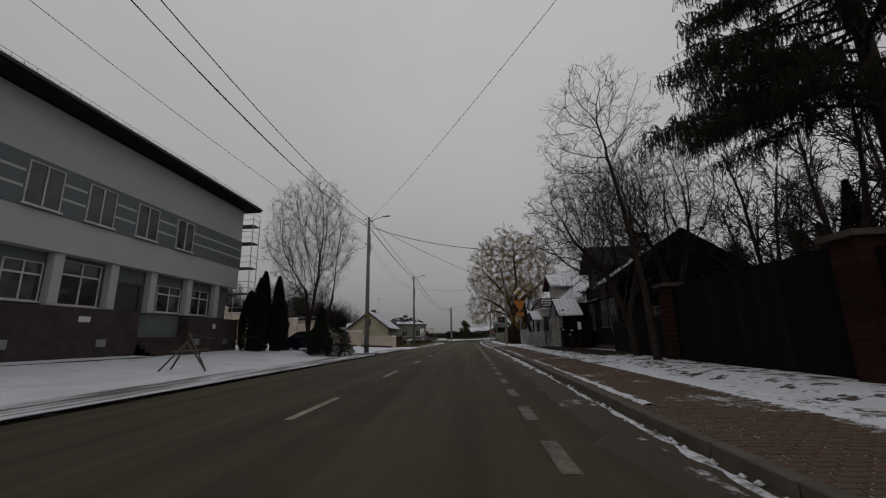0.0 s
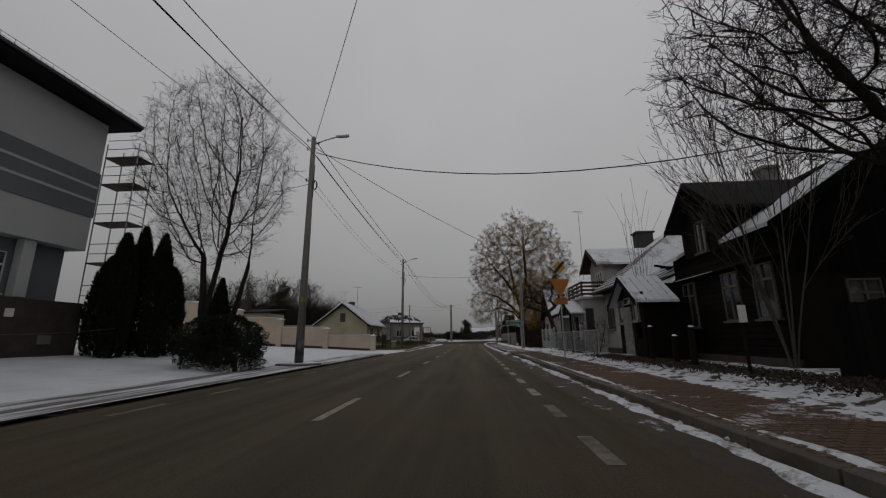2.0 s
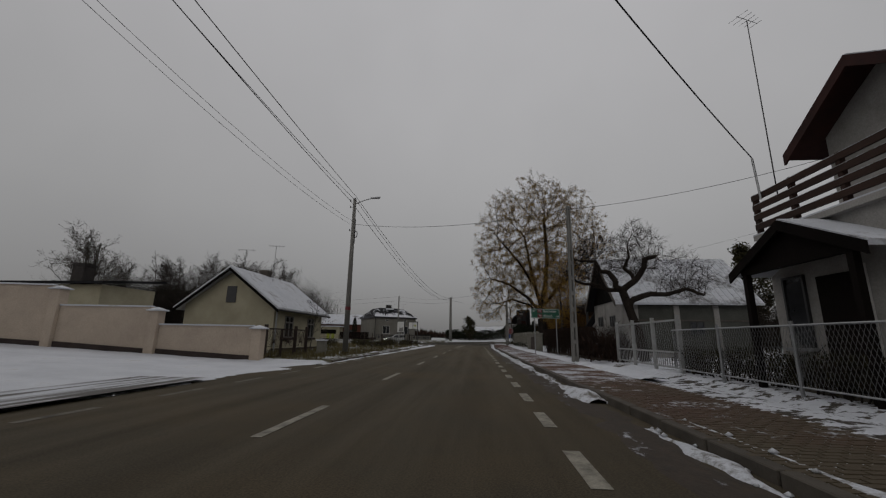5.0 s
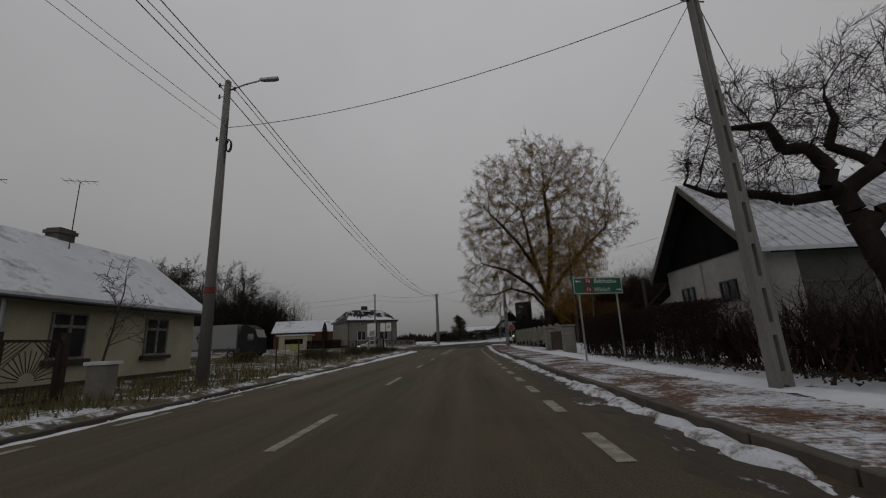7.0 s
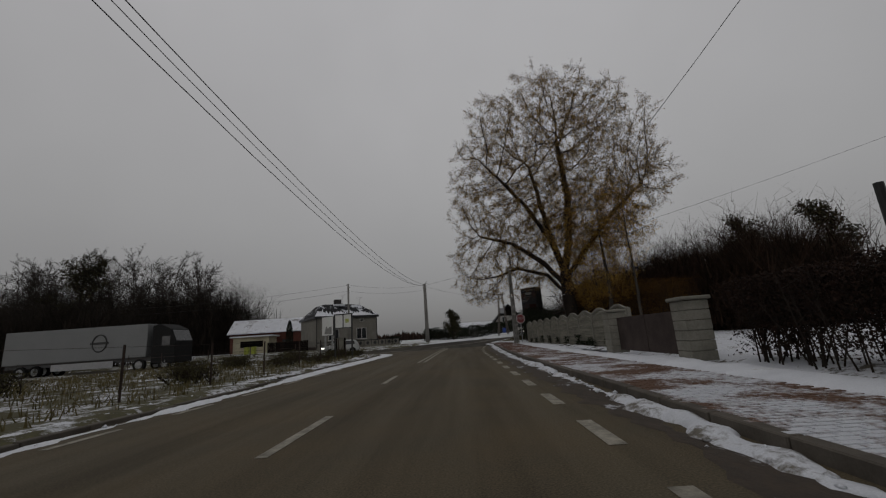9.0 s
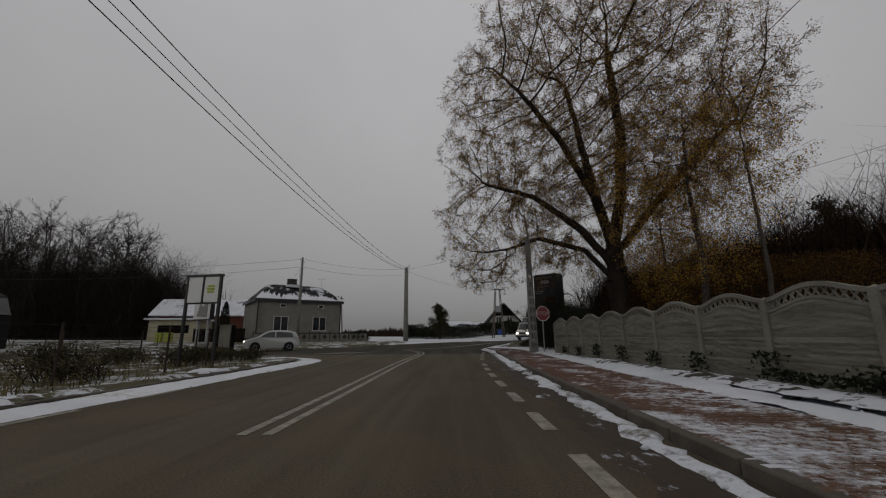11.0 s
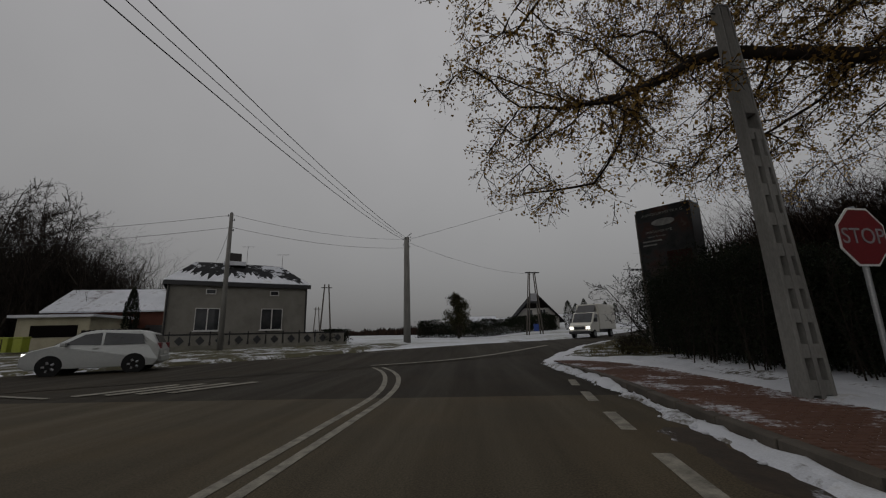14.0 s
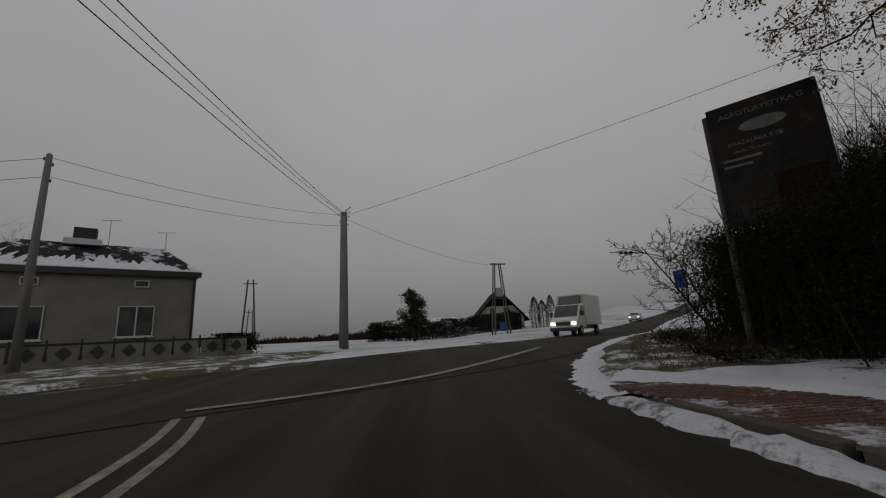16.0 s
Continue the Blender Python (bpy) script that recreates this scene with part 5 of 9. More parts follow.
scaffold()
for x, y, h, w, sd in ((-14.4, 28.7, 5.3, 1.15, 3), (-13.6, 29.9, 5.6, 1.05, 4), (-14.9, 30.2, 6.0, 1.1, 5), (-15.4, 29.2, 4.3, 1.4, 6), (-14.0, 31.2, 4.2, 1.3, 8)):
    conifer("thuja", "dark columnar thuja beside the office block", x, y, h, w, sd, 2600, "column", group="thujas by the office")
conifer("juniper", "low spreading dark juniper bush in the snow", -8.7, 27.3, 1.9, 3.0, 11, 3600, "bush", category="shrub", group="dark shrubs")
conifer("juniper", "tall ragged dark juniper under a bare tree", -9.6, 28.4, 3.4, 1.7, 12, 2600, "cone", category="shrub", group="dark shrubs")
conifer("juniper", "low dark juniper bush at the snow's edge", -7.5, 26.4, 0.8, 1.9, 13, 1500, "bush", category="shrub", group="dark shrubs")

grown_tree("linden_tree", "bare twin-stemmed linden with fine twigs", -10.6, 29.2, 21,
           [(None, [((0, 0, 0), 0.19), ((-0.25, 0, 1.6), 0.16), ((-0.6, 0.1, 4.6), 0.11)]), ((-0.25, 0, 1.6), [((0.1, 0.3, 5.0), 0.1)]),
            ((0, 0, 0), [((0.55, 0.1, 0.5), 0.13), ((1.0, 0.2, 2.0), 0.11), ((1.4, 0.3, 4.2), 0.08)])],
           [((-0.4, 0.1, 8.6), (4.0, 3.6), 5.6, 5.0)], 4400, 0.3, 0.42, 3.5, 0.0075, 2.1, 0.6, (0, 0, 0.16), twigs=3)


# ---- sawhorse ----
def sawhorse():
    root = thing("sawhorse", "rough timber trestle standing in the snow", "trestle", m=rz(-9.2, 14.3, ground(-9.2, 14.3) - 0.02, 20))
    for a, b in (((-0.75, -0.35, 0), (0, 0, 1.05)), ((0.75, -0.35, 0), (0.02, 0, 1.35)), ((0.55, 0.4, 0), (0, 0, 1.0)), ((-0.6, 0.4, 0), (0.0, 0, 1.0))):
        part("leg", Geo().tube(a, b, 0.035, 0.03, 6), M["wood_pole"], root)
    part("beam", Geo().tube((-0.5, 0, 0.7), (0.7, 0.05, 0.75), 0.035, 0.035, 6), M["wood_pole"], root)


sawhorse()
wire((-9.2, 14.3, 1.4), (-13.6, 28.0, 1.6), 0.25, 0.008, "pale cord strung along the yard")


# ---- rendered fence with stepped bays ----
def pink_fence():
    root = thing("rendered_fence", "peach rendered garden wall stepping up the slope with capped pillars", "fence")
    ps = [(-8.2, 48.9, 1.35), (-12.25, 48.1, 2.02), (-16.3, 47.6, 2.85), (-19.6, 46.65, 3.65), (-22.9, 45.7, 4.3), (-27, 44.5, 5.0)]
    for x, y, top in ps:
        z0 = ground(x, y) - 0.1
        part("pillar", Geo().box(x - 0.21, y - 0.21, z0, x + 0.21, y + 0.21, top), M["plaster_pink"], root, bevel=0.015)
        g = Geo().prism([(x - 0.29, y - 0.29, top), (x + 0.29, y - 0.29, top), (x + 0.29, y + 0.29, top), (x - 0.29, y + 0.29, top)], (0, 0, 0.05))
        g.add([(x - 0.27, y - 0.27, top + 0.05), (x + 0.27, y - 0.27, top + 0.05), (x + 0.27, y + 0.27, top + 0.05), (x - 0.27, y + 0.27, top + 0.05), (x, y, top + 0.17)], [(0, 1, 4), (1, 2, 4), (2, 3, 4), (3, 0, 4)])
        part("pillar_cap", g, M["snow"], root, "snow-dusted pillar cap")
    for (xa, ya, ta), (xb, yb, tb) in zip(ps[:-1], ps[1:]):
        d = Vector((xb - xa, yb - ya, 0))
        n = d.length
        m = rz(xa, ya, 0, math.degrees(math.atan2(d.y, d.x)))
        top = min(ta, tb) - 0.12 + 0.33 * (abs(tb - ta))
        za, zb = ground(xa, ya), ground(xb, yb)
        part("bay", Geo().box(0.21, -0.09, min(za, zb) - 0.2, n - 0.21, 0.09, top, m), M["plaster_pink"], root)
        part("plinth", Geo().prism([(0.21, -0.12, za - 0.2), (n - 0.21, -0.12, zb - 0.2), (n - 0.21, -0.12, zb + 0.2), (0.21, -0.12, za + 0.2)], (0, 0.24, 0), m), M["plinth"], root)
        part("coping", Geo().box(0.21, -0.14, top, n - 0.21, 0.14, top + 0.06, m), M["snow"], root, "snow-topped coping")


pink_fence()


# ---- cottage on the west side ----
def gable_house(root, x0, x1, y0, y1, z0, ze, zr, wall, roof, over=0.35, axis="y", gable=None, thick=0.16):
    """Walls, gables and a pitched roof; the ridge runs along the axis."""
    if axis == "y":
        xm = (x0 + x1) / 2
        g = Geo().prism([(x0, y0, z0), (x1, y0, z0), (x1, y0, ze), (xm, y0, zr - 0.12), (x0, y0, ze)], (0, y1 - y0, 0))
        part("wall", g, M[wall], root)
        s = (zr - ze) / (xm - x0)
        for sx in (-1, 1):
            xe = xm + sx * (xm - x0 + over)
            zz = ze - s * over
            part("roof", Geo().prism([(xm, y0 - over, zr), (xe, y0 - over, zz), (xe, y0 - over, zz + thick), (xm, y0 - over, zr + thick)], (0, y1 - y0 + 2 * over, 0)), M[roof], root)
        for ye in (y0 - over, y1 + over):
            for sx in (-1, 1):
                xe = xm + sx * (xm - x0 + over)
                part("bargeboard", Geo().prism([(xm, ye - 0.03, zr - 0.12), (xe, ye - 0.03, ze - s * over - 0.12), (xe, ye - 0.03, ze - s * over + 0.05), (xm, ye - 0.03, zr + 0.05)], (0, 0.06, 0)), M["dark_wood"], root)
    else:
        ym = (y0 + y1) / 2
        g = Geo().prism([(x0, y0, z0), (x0, y1, z0), (x0, y1, ze), (x0, ym, zr - 0.12), (x0, y0, ze)], (x1 - x0, 0, 0))
        part("wall", g, M[wall], root)
        s = (zr - ze) / (ym - y0)
        for sy in (-1, 1):
            ye = ym + sy * (ym - y0 + over)
            zz = ze - s * over
            part("roof", Geo().prism([(x0 - over, ym, zr), (x0 - over, ye, zz), (x0 - over, ye, zz + thick), (x0 - over, ym, zr + thick)], (x1 - x0 + 2 * over, 0, 0)), M[roof], root)
            for xe in (x0 - over, x1 + over):
                part("bargeboard", Geo().prism([(xe - 0.03, ym, zr - 0.12), (xe - 0.03, ye, zz - 0.12), (xe - 0.03, ye, zz + 0.05), (xe - 0.03, ym, zr + 0.05)], (0.06, 0, 0)), M["dark_wood"], root)


def chimney(root, x, y, z0, z1, w=0.55, d=0.55, mat="chimney"):
    part("chimney", Geo().box(x - w / 2, y - d / 2, z0, x + w / 2, y + d / 2, z1).box(x - w / 2 - 0.05, y - d / 2 - 0.05, z1 - 0.18, x + w / 2 + 0.05, y + d / 2 + 0.05, z1 - 0.06), M[mat], root)


def aerial(x, y, z0, h, label="thin rooftop television aerial"):
    root = thing("aerial", label, "aerial", "rooftop aerials", rz(x, y, z0, 25))
    part("mast", Geo().tube((0, 0, 0), (0, 0, h), 0.018, 0.014, 5), M["dark_metal"], root)
    part("boom", Geo().tube((-0.45, 0, h), (0.5, 0, h + 0.06), 0.01, 0.01, 4), M["dark_metal"], root)
    for k in range(5):
        part("element", Geo().tube((-0.4 + 0.2 * k, -0.3 + 0.03 * k, h), (-0.4 + 0.2 * k, 0.3 - 0.03 * k, h), 0.007, 0.007, 4), M["dark_metal"], root)


def cottage():
    root = thing("cottage", "small cream plastered cottage with a snow-covered gable roof", "house")
    gable_house(root, -15.2, -10.0, 53.5, 60.3, 0.0, 2.72, 4.7, "plaster_cream", "roof_snow", 0.4, "y")
    chimney(root, -12.8, 57.2, 4.4, 5.25, 0.5, 0.55, "wood_pole")
    part("attic_hatch", Geo().box(-12.85, 53.46, 2.85, -12.3, 53.5, 3.75), M["frame_dark"], root)
    for yc in (55.3, 58.4):
        window(root, face(-9.98, yc, 1.0, 90), 1.0, 1.2, "frame_old", 1, 0.7)
        part("window_ledge", Geo().box(-9.98, yc - 0.62, 0.86, -9.84, yc + 0.62, 0.98), M["plinth"], root, "dark brick ledge")
        for s in (-1, 1):
            part("curtain", Geo().box(-10.0, yc + s * 0.34 - 0.13, 1.06, -9.985, yc + s * 0.34 + 0.13, 2.14), M["frame_old"], root, "pale curtain")
    part("downpipe", Geo().tube((-9.9, 53.6, 0.1), (-9.9, 53.6, 2.55), 0.05, 0.05, 8), M["metal"], root)
    part("gutter", Geo().tube((-9.55, 53.1, 2.44), (-9.55, 60.7, 2.42), 0.055, 0.055, 8), M["dark_metal"], root)
    part("base_course", Geo().box(-10.0, 53.45, 0, -9.94, 60.3, 0.4), M["plinth"], root)


cottage()
aerial(-12.1, 56.9, 4.3, 2.5)
aerial(-12.9, 54.9, 4.4, 1.7)


def fan_gate(x, spans, z0):
    """Iron leaves with rays like a rising sun."""
    root = thing("iron_gate", "rusty iron double gate and wicket with sunburst bars", "gate")
    for a, b in spans:
        leaf = new("gate_leaf")
        leaf.parent = root
        t, w, h = 0.025, b - a, 1.25
        g = Geo().box(x - t, a, z0, x + t, a + 0.05, z0 + h).box(x - t, b - 0.05, z0, x + t, b, z0 + h).box(x - t, a, z0, x + t, b, z0 + 0.05).box(x - t, a, z0 + h - 0.05, x + t, b, z0 + h)
        part("leaf_frame", g, M["rust"]).parent = leaf
        c = Vector((x, (a + b) / 2, z0 + 0.45))
        for j in range(15):
            an = math.pi * j / 14
            part("ray", Geo().tube(c + Vector((0, 0.16 * math.cos(an), 0.16 * math.sin(an))), c + Vector((0, (w / 2 - 0.06) * math.cos(an), min(0.75, (w / 2) * math.sin(an) + 0.02))), 0.011, 0.011, 4), M["rust"]).parent = leaf
        for j in range(7):
            yy = a + w * (j + 1) / 8
            part("bar", Geo().tube((x, yy, z0 + 0.02), (x, yy, z0 + 0.34), 0.01, 0.01, 4), M["rust"]).parent = leaf
        for sy in (-1, 1):
            for j in range(6):
                d = 0.1 + j * 0.1
                part("brace", Geo().tube((x, c.y + sy * (w / 2 - 0.05), z0 + h - 0.03 - d * 0.9), (x, c.y + sy * max(0.03, w / 2 - 0.05 - d), z0 + h - 0.04), 0.009, 0.009, 4), M["rust"]).parent = leaf
    for yy in (spans[0][0] - 0.1, spans[1][1] + 0.08, spans[2][1] + 0.1):
        part("gate_post", Geo().box(x - 0.06, yy - 0.06, z0 - 0.3, x + 0.06, yy + 0.06, z0 + 1.4), M["rust"], root)


fan_gate(-8.05, ((49.3, 50.62), (50.68, 52.0), (52.16, 53.3)), 0.16)
block = thing("concrete_post", "short pale concrete meter post by the kerb", "post", m=rz(-7.2, 53.5, 0.1, 0))
part("shaft", Geo().box(-0.22, -0.17, 0, 0.22, 0.17, 0.75), M["slab"], block, bevel=0.02)
part("cap", Geo().box(-0.26, -0.21, 0.75, 0.26, 0.21, 0.82), M["snow"], block, "snow on its cap")
bare_tree("sapling", "thin bare garden sapling by the cottage", -8.3, 54.6, 2.9, 0.035, 31, dict(kids=(9, 5, 3, 0), steps=(7, 5, 4, 3, 3), rmin=0.006), bark="bark_pale")


# ---- wire fence round the meadow ----
def wire_fence(pts, h, step, label, mesh=True, name="wire_fence", post="rust", gap=0.28):
    root = thing(name, label, "fence")
    line = smooth_line(pts, step)
    for p in line:
        z = ground(p.x, p.y)
        part("post", Geo().tube((p.x, p.y, z - 0.2), (p.x, p.y, z + h), 0.028, 0.028, 6), M[post], root)
    for a, b in zip(line[:-1], line[1:]):
        za, zb = ground(a.x, a.y), ground(b.x, b.y)
        g = Geo()
        k = 0
        while k * gap < h - 0.05:
            zz = h - 0.05 - k * gap
            g.tube((a.x, a.y, za + zz), (b.x, b.y, zb + zz), 0.004, 0.004, 3, False)
            k += 1
        if mesh:
            n = int((b - a).length / 0.14)
            for j in range(n):
                for s in (0, 1):
                    t0, t1 = (j + 0.0) / n, min(1, (j + h / 0.2 * 0.5) / n)
                    if s:
                        t0, t1 = t1, t0
                    p, q = a.lerp(b, t0), a.lerp(b, t1)
                    g.tube((p.x, p.y, za + 0.06), (q.x, q.y, za + h - 0.06), 0.0028, 0.0028, 3, False)
        part("wire_mesh", g, M["rust"], root)


wire_fence([(-7.1, 61.3), (-7.1, 70), (-7.2, 80), (-7.4, 85.5), (-9.5, 88.2), (-16, 89.2), (-26, 89.4)], 1.25, 2.6, "sagging wire fence on thin iron posts round the meadow", mesh=False, name="meadow_fence")


# ---- notice boards at the junction ----
def boards():
    root = thing("notice_board", "two white posters in a dark steel frame on tall posts", "notice board", m=rz(-7.3, 84.75, ground(-7.3, 84.75), -10))
    for x in (-0.62, 0.62):
        part("post", Geo().box(x - 0.04, -0.04, -0.3, x + 0.04, 0.04, 2.95), M["sign_black"], root)
    part("panel_frame", Geo().box(-0.68, -0.06, 2.9, 0.68, 0.06, 2.97).box(-0.58, -0.05, 2.0, 0.58, 0.05, 2.05).box(-0.03, -0.05, 2.05, 0.03, 0.05, 2.9), M["dark_metal"], root)
    for s in (-1, 1):
        part("poster", Geo().box(s * 0.305 - 0.265, -0.03, 2.06, s * 0.305 + 0.265, 0.03, 2.89), M["sign_white"], root, "white poster")
    for k, (a, b) in enumerate(((0.16, 0.42), (0.14, 0.44), (0.16, 0.43))):
        part("poster_print", Geo().box(a, -0.042, 2.36 + 0.09 * k, b, -0.034, 2.43 + 0.09 * k), M["plastic_green"], root, "yellow-green printed bars")
    root = thing("notice_board", "weathered white map board on two steel posts", "notice board", m=rz(-9.6, 88.6, ground(-9.6, 88.6), -30))
    for x in (-0.38, 0.38):
        part("post", Geo().box(x - 0.05, 0.0, -0.3, x + 0.05, 0.1, 3.0), M["pale_steel"], root)
    part("case", Geo().box(-0.62, -0.06, 1.66, 0.62, 0.12, 3.12), M["dark_metal"], root, "dark shallow case", bevel=0.01)
    part("panel", Geo().box(-0.6, -0.08, 1.69, 0.6, -0.062, 3.09), M["sign_white"], root, "weathered white panel")
    part("torn_patch", Geo().prism([(-0.35, -0.086, 1.8), (0.45, -0.086, 1.75), (0.45, -0.086, 2.35), (0.2, -0.086, 2.3), (0.05, -0.086, 2.2), (-0.15, -0.086, 2.4)], (0, 0.004, 0)), M["sign_faded"], root, "faded torn print")
    root = thing("cabinet_post", "pale grey meter box between dark posts on the grass", "cabinet", m=rz(-8.75, 89.0, ground(-8.75, 89.0), -8))
    for x in (-0.33, 0.33):
        part("post", Geo().box(x - 0.06, -0.06, -0.2, x + 0.06, 0.06, 1.45), M["dark_wood2"], root, bevel=0.01)
    part("box", Geo().box(-0.26, -0.12, 0.35, 0.26, 0.12, 1.42), M["slab"], root, bevel=0.015)
    part("lid", Geo().box(-0.29, -0.14, 1.42, 0.29, 0.14, 1.46), M["slab"], root)


boards()


# ---- right-hand side: brick gate, sheds, timber house ----
def brick_gate():
    root = thing("brick_gate", "tall dark timber gate between dark red brick pillars", "gate")
    for y in (7.95, 15.4):
        for k in range(16):
            z = 0.05 + 0.17 * k
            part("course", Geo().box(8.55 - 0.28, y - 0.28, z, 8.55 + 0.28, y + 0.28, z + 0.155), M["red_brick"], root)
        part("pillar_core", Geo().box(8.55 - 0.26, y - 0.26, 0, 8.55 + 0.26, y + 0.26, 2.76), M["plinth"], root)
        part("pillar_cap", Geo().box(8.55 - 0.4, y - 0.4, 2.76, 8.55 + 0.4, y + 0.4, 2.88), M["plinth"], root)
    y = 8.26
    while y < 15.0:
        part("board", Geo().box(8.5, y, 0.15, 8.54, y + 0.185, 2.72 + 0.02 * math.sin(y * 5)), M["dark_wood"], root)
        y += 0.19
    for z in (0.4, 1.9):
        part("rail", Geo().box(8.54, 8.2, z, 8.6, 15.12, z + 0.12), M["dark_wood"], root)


def board_fence(y0, y1, x, h, label):
    root = thing("board_fence", label, "fence")
    y = y0
    while y < y1:
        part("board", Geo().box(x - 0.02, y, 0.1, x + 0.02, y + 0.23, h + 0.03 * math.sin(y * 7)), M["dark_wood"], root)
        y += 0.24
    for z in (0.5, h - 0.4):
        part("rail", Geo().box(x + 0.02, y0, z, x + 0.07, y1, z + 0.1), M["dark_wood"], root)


brick_gate()
board_fence(-6.0, 7.6, 8.6, 2.5, "tall blackened board fence beside the gate")
board_fence(15.75, 22.2, 8.7, 1.75, "low blackened board fence beside the timber house")


def timber_house():
    """A tarred log house, long side to the street, with a gabled dormer."""
    root = thing("timber_house", "old tarred timber house with a gabled dormer and snowy roof", "house")
    X, x1, y0, y1, z0, ze = 10.1, 18.5, 25.1, 31.5, 0.1, 4.6
    xm, zr = (X + x1) / 2, 7.35
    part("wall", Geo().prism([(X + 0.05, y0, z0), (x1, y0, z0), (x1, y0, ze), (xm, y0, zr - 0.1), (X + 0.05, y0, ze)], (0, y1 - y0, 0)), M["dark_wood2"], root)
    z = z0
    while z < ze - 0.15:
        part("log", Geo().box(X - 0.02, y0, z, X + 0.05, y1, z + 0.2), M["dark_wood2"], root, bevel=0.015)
        z += 0.215
    ya, yb, zt, zd = 27.25, 30.25, 7.15, 5.92
    ym = (ya + yb) / 2
    s = (zr - ze) / (xm - X)
    for a, b in ((y0 - 0.3, ya - 0.02), (yb + 0.02, y1 + 0.1)):
        xe, zz = X - 0.45, ze - s * 0.45
        part("roof", Geo().prism([(xm, a, zr), (xe, a, zz), (xe, a, zz + 0.14), (xm, a, zr + 0.14)], (0, b - a, 0)), M["roof_snow"], root, "snow-covered roof slope")
    for sx in (-1, 1):
        xe, zz = xm + sx * (xm - X + 0.45), ze - s * 0.45
        part("bargeboard", Geo().prism([(xm, y0 - 0.34, zr - 0.2), (xe, y0 - 0.34, zz - 0.2), (xe, y0 - 0.34, zz + 0.12), (xm, y0 - 0.34, zr + 0.12)], (0, 0.04, 0)), M["dark_wood"], root)
    k = X + 0.1
    while k < x1 - 0.2:
        h = zr - 0.3 - s * abs(k + 0.1 - xm)
        part("gable_board", Geo().box(k, y0 - 0.03, 2.9, k + 0.22, y0, h), M["dark_wood"], root)
        k += 0.235
    for kx in (12.2, 15.6):
        window(root, face(kx, y0 - 0.02, 1.3, 0), 0.95, 1.4, "frame_dim", 1, 0.7)
    xe, zz = x1 + 0.45, ze - s * 0.45
    part("roof", Geo().prism([(xm, y0 - 0.3, zr), (xe, y0 - 0.3, zz), (xe, y0 - 0.3, zz + 0.14), (xm, y0 - 0.3, zr + 0.14)], (0, y1 - y0 + 0.4, 0)), M["roof_dark"], root)
    # dormer gable flush with the street wall
    part("dormer_wall", Geo().prism([(X - 0.06, ya, ze - 0.3), (X - 0.06, yb, ze - 0.3), (X - 0.06, yb, zd), (X - 0.06, ym, zt - 0.1), (X - 0.06, ya, zd)], (4.0, 0, 0)), M["dark_wood"], root)
    k = ya + 0.05
    while k < yb - 0.1:
        h = zt - 0.2 - (zt - zd) * abs(k + 0.1 - ym) / (ym - ya)
        part("dormer_board", Geo().box(X - 0.085, k, ze - 0.35, X - 0.06, k + 0.19, h), M["dark_wood2"], root)
        k += 0.2
    for sy in (-1, 1):
        ye = ym + sy * (ym - ya + 0.48)
        zz = zd - (zt - zd) / (ym - ya) * 0.48
        part("dormer_roof", Geo().prism([(X - 0.6, ym, zt), (X - 0.6, ye, zz), (X - 0.6, ye, zz + 0.12), (X - 0.6, ym, zt + 0.12)], (4.6, 0, 0)), M["roof_dark"], root)
        part("dormer_verge", Geo().prism([(X - 0.63, ym, zt - 0.12), (X - 0.63, ye, zz - 0.12), (X - 0.63, ye, zz + 0.1), (X - 0.63, ym, zt + 0.1)], (0.035, 0, 0)), M["dark_wood"], root)
    # narrow snow-edged weatherboard over the street windows
    part("weatherboard", Geo().prism([(X - 0.02, y0, 3.62), (X - 0.24, y0, 3.46), (X - 0.24, y0, 3.43), (X - 0.02, y0, 3.5)], (0, y1 - y0, 0)), M["dark_wood"], root)
    part("weatherboard_snow", Geo().box(X - 0.245, 28.3, 3.462, X - 0.2, y1, 3.485), M["snow_dirty"], root, "thin line of snow")
    window(root, face(X - 0.1, 28.85, 4.35, -90), 0.7, 1.25, "frame_dim", 1, 0)
    for yc, zb, zh in ((25.95, 1.6, 1.75), (27.62, 1.6, 1.72), (30.4, 1.45, 1.85)):
        window(root, face(X - 0.05, yc, zb, -90), 0.92, zh, "frame_dim", 1, 0.7)
    part("stone_base", Geo().box(X - 0.08, y0, 0, X + 0.05, y1, 0.4), M["plinth"], root)
    chimney(root, 14.4, 30.8, 6.0, 8.65, 0.75, 0.7, "slab")


timber_house()
notice = thing("notice_post", "white paper notice on a thin dark post", "notice", m=rz(7.0, 22.5, 0.1, 0))
part("post", Geo().tube((0, 0, -0.2), (0, 0, 1.75), 0.04, 0.035, 7), M["dark_wood2"], notice)
part("sheet", Geo().box(-0.09, -0.06, 1.28, 0.09, -0.045, 1.68), M["sign_white"], notice, "white paper notice")


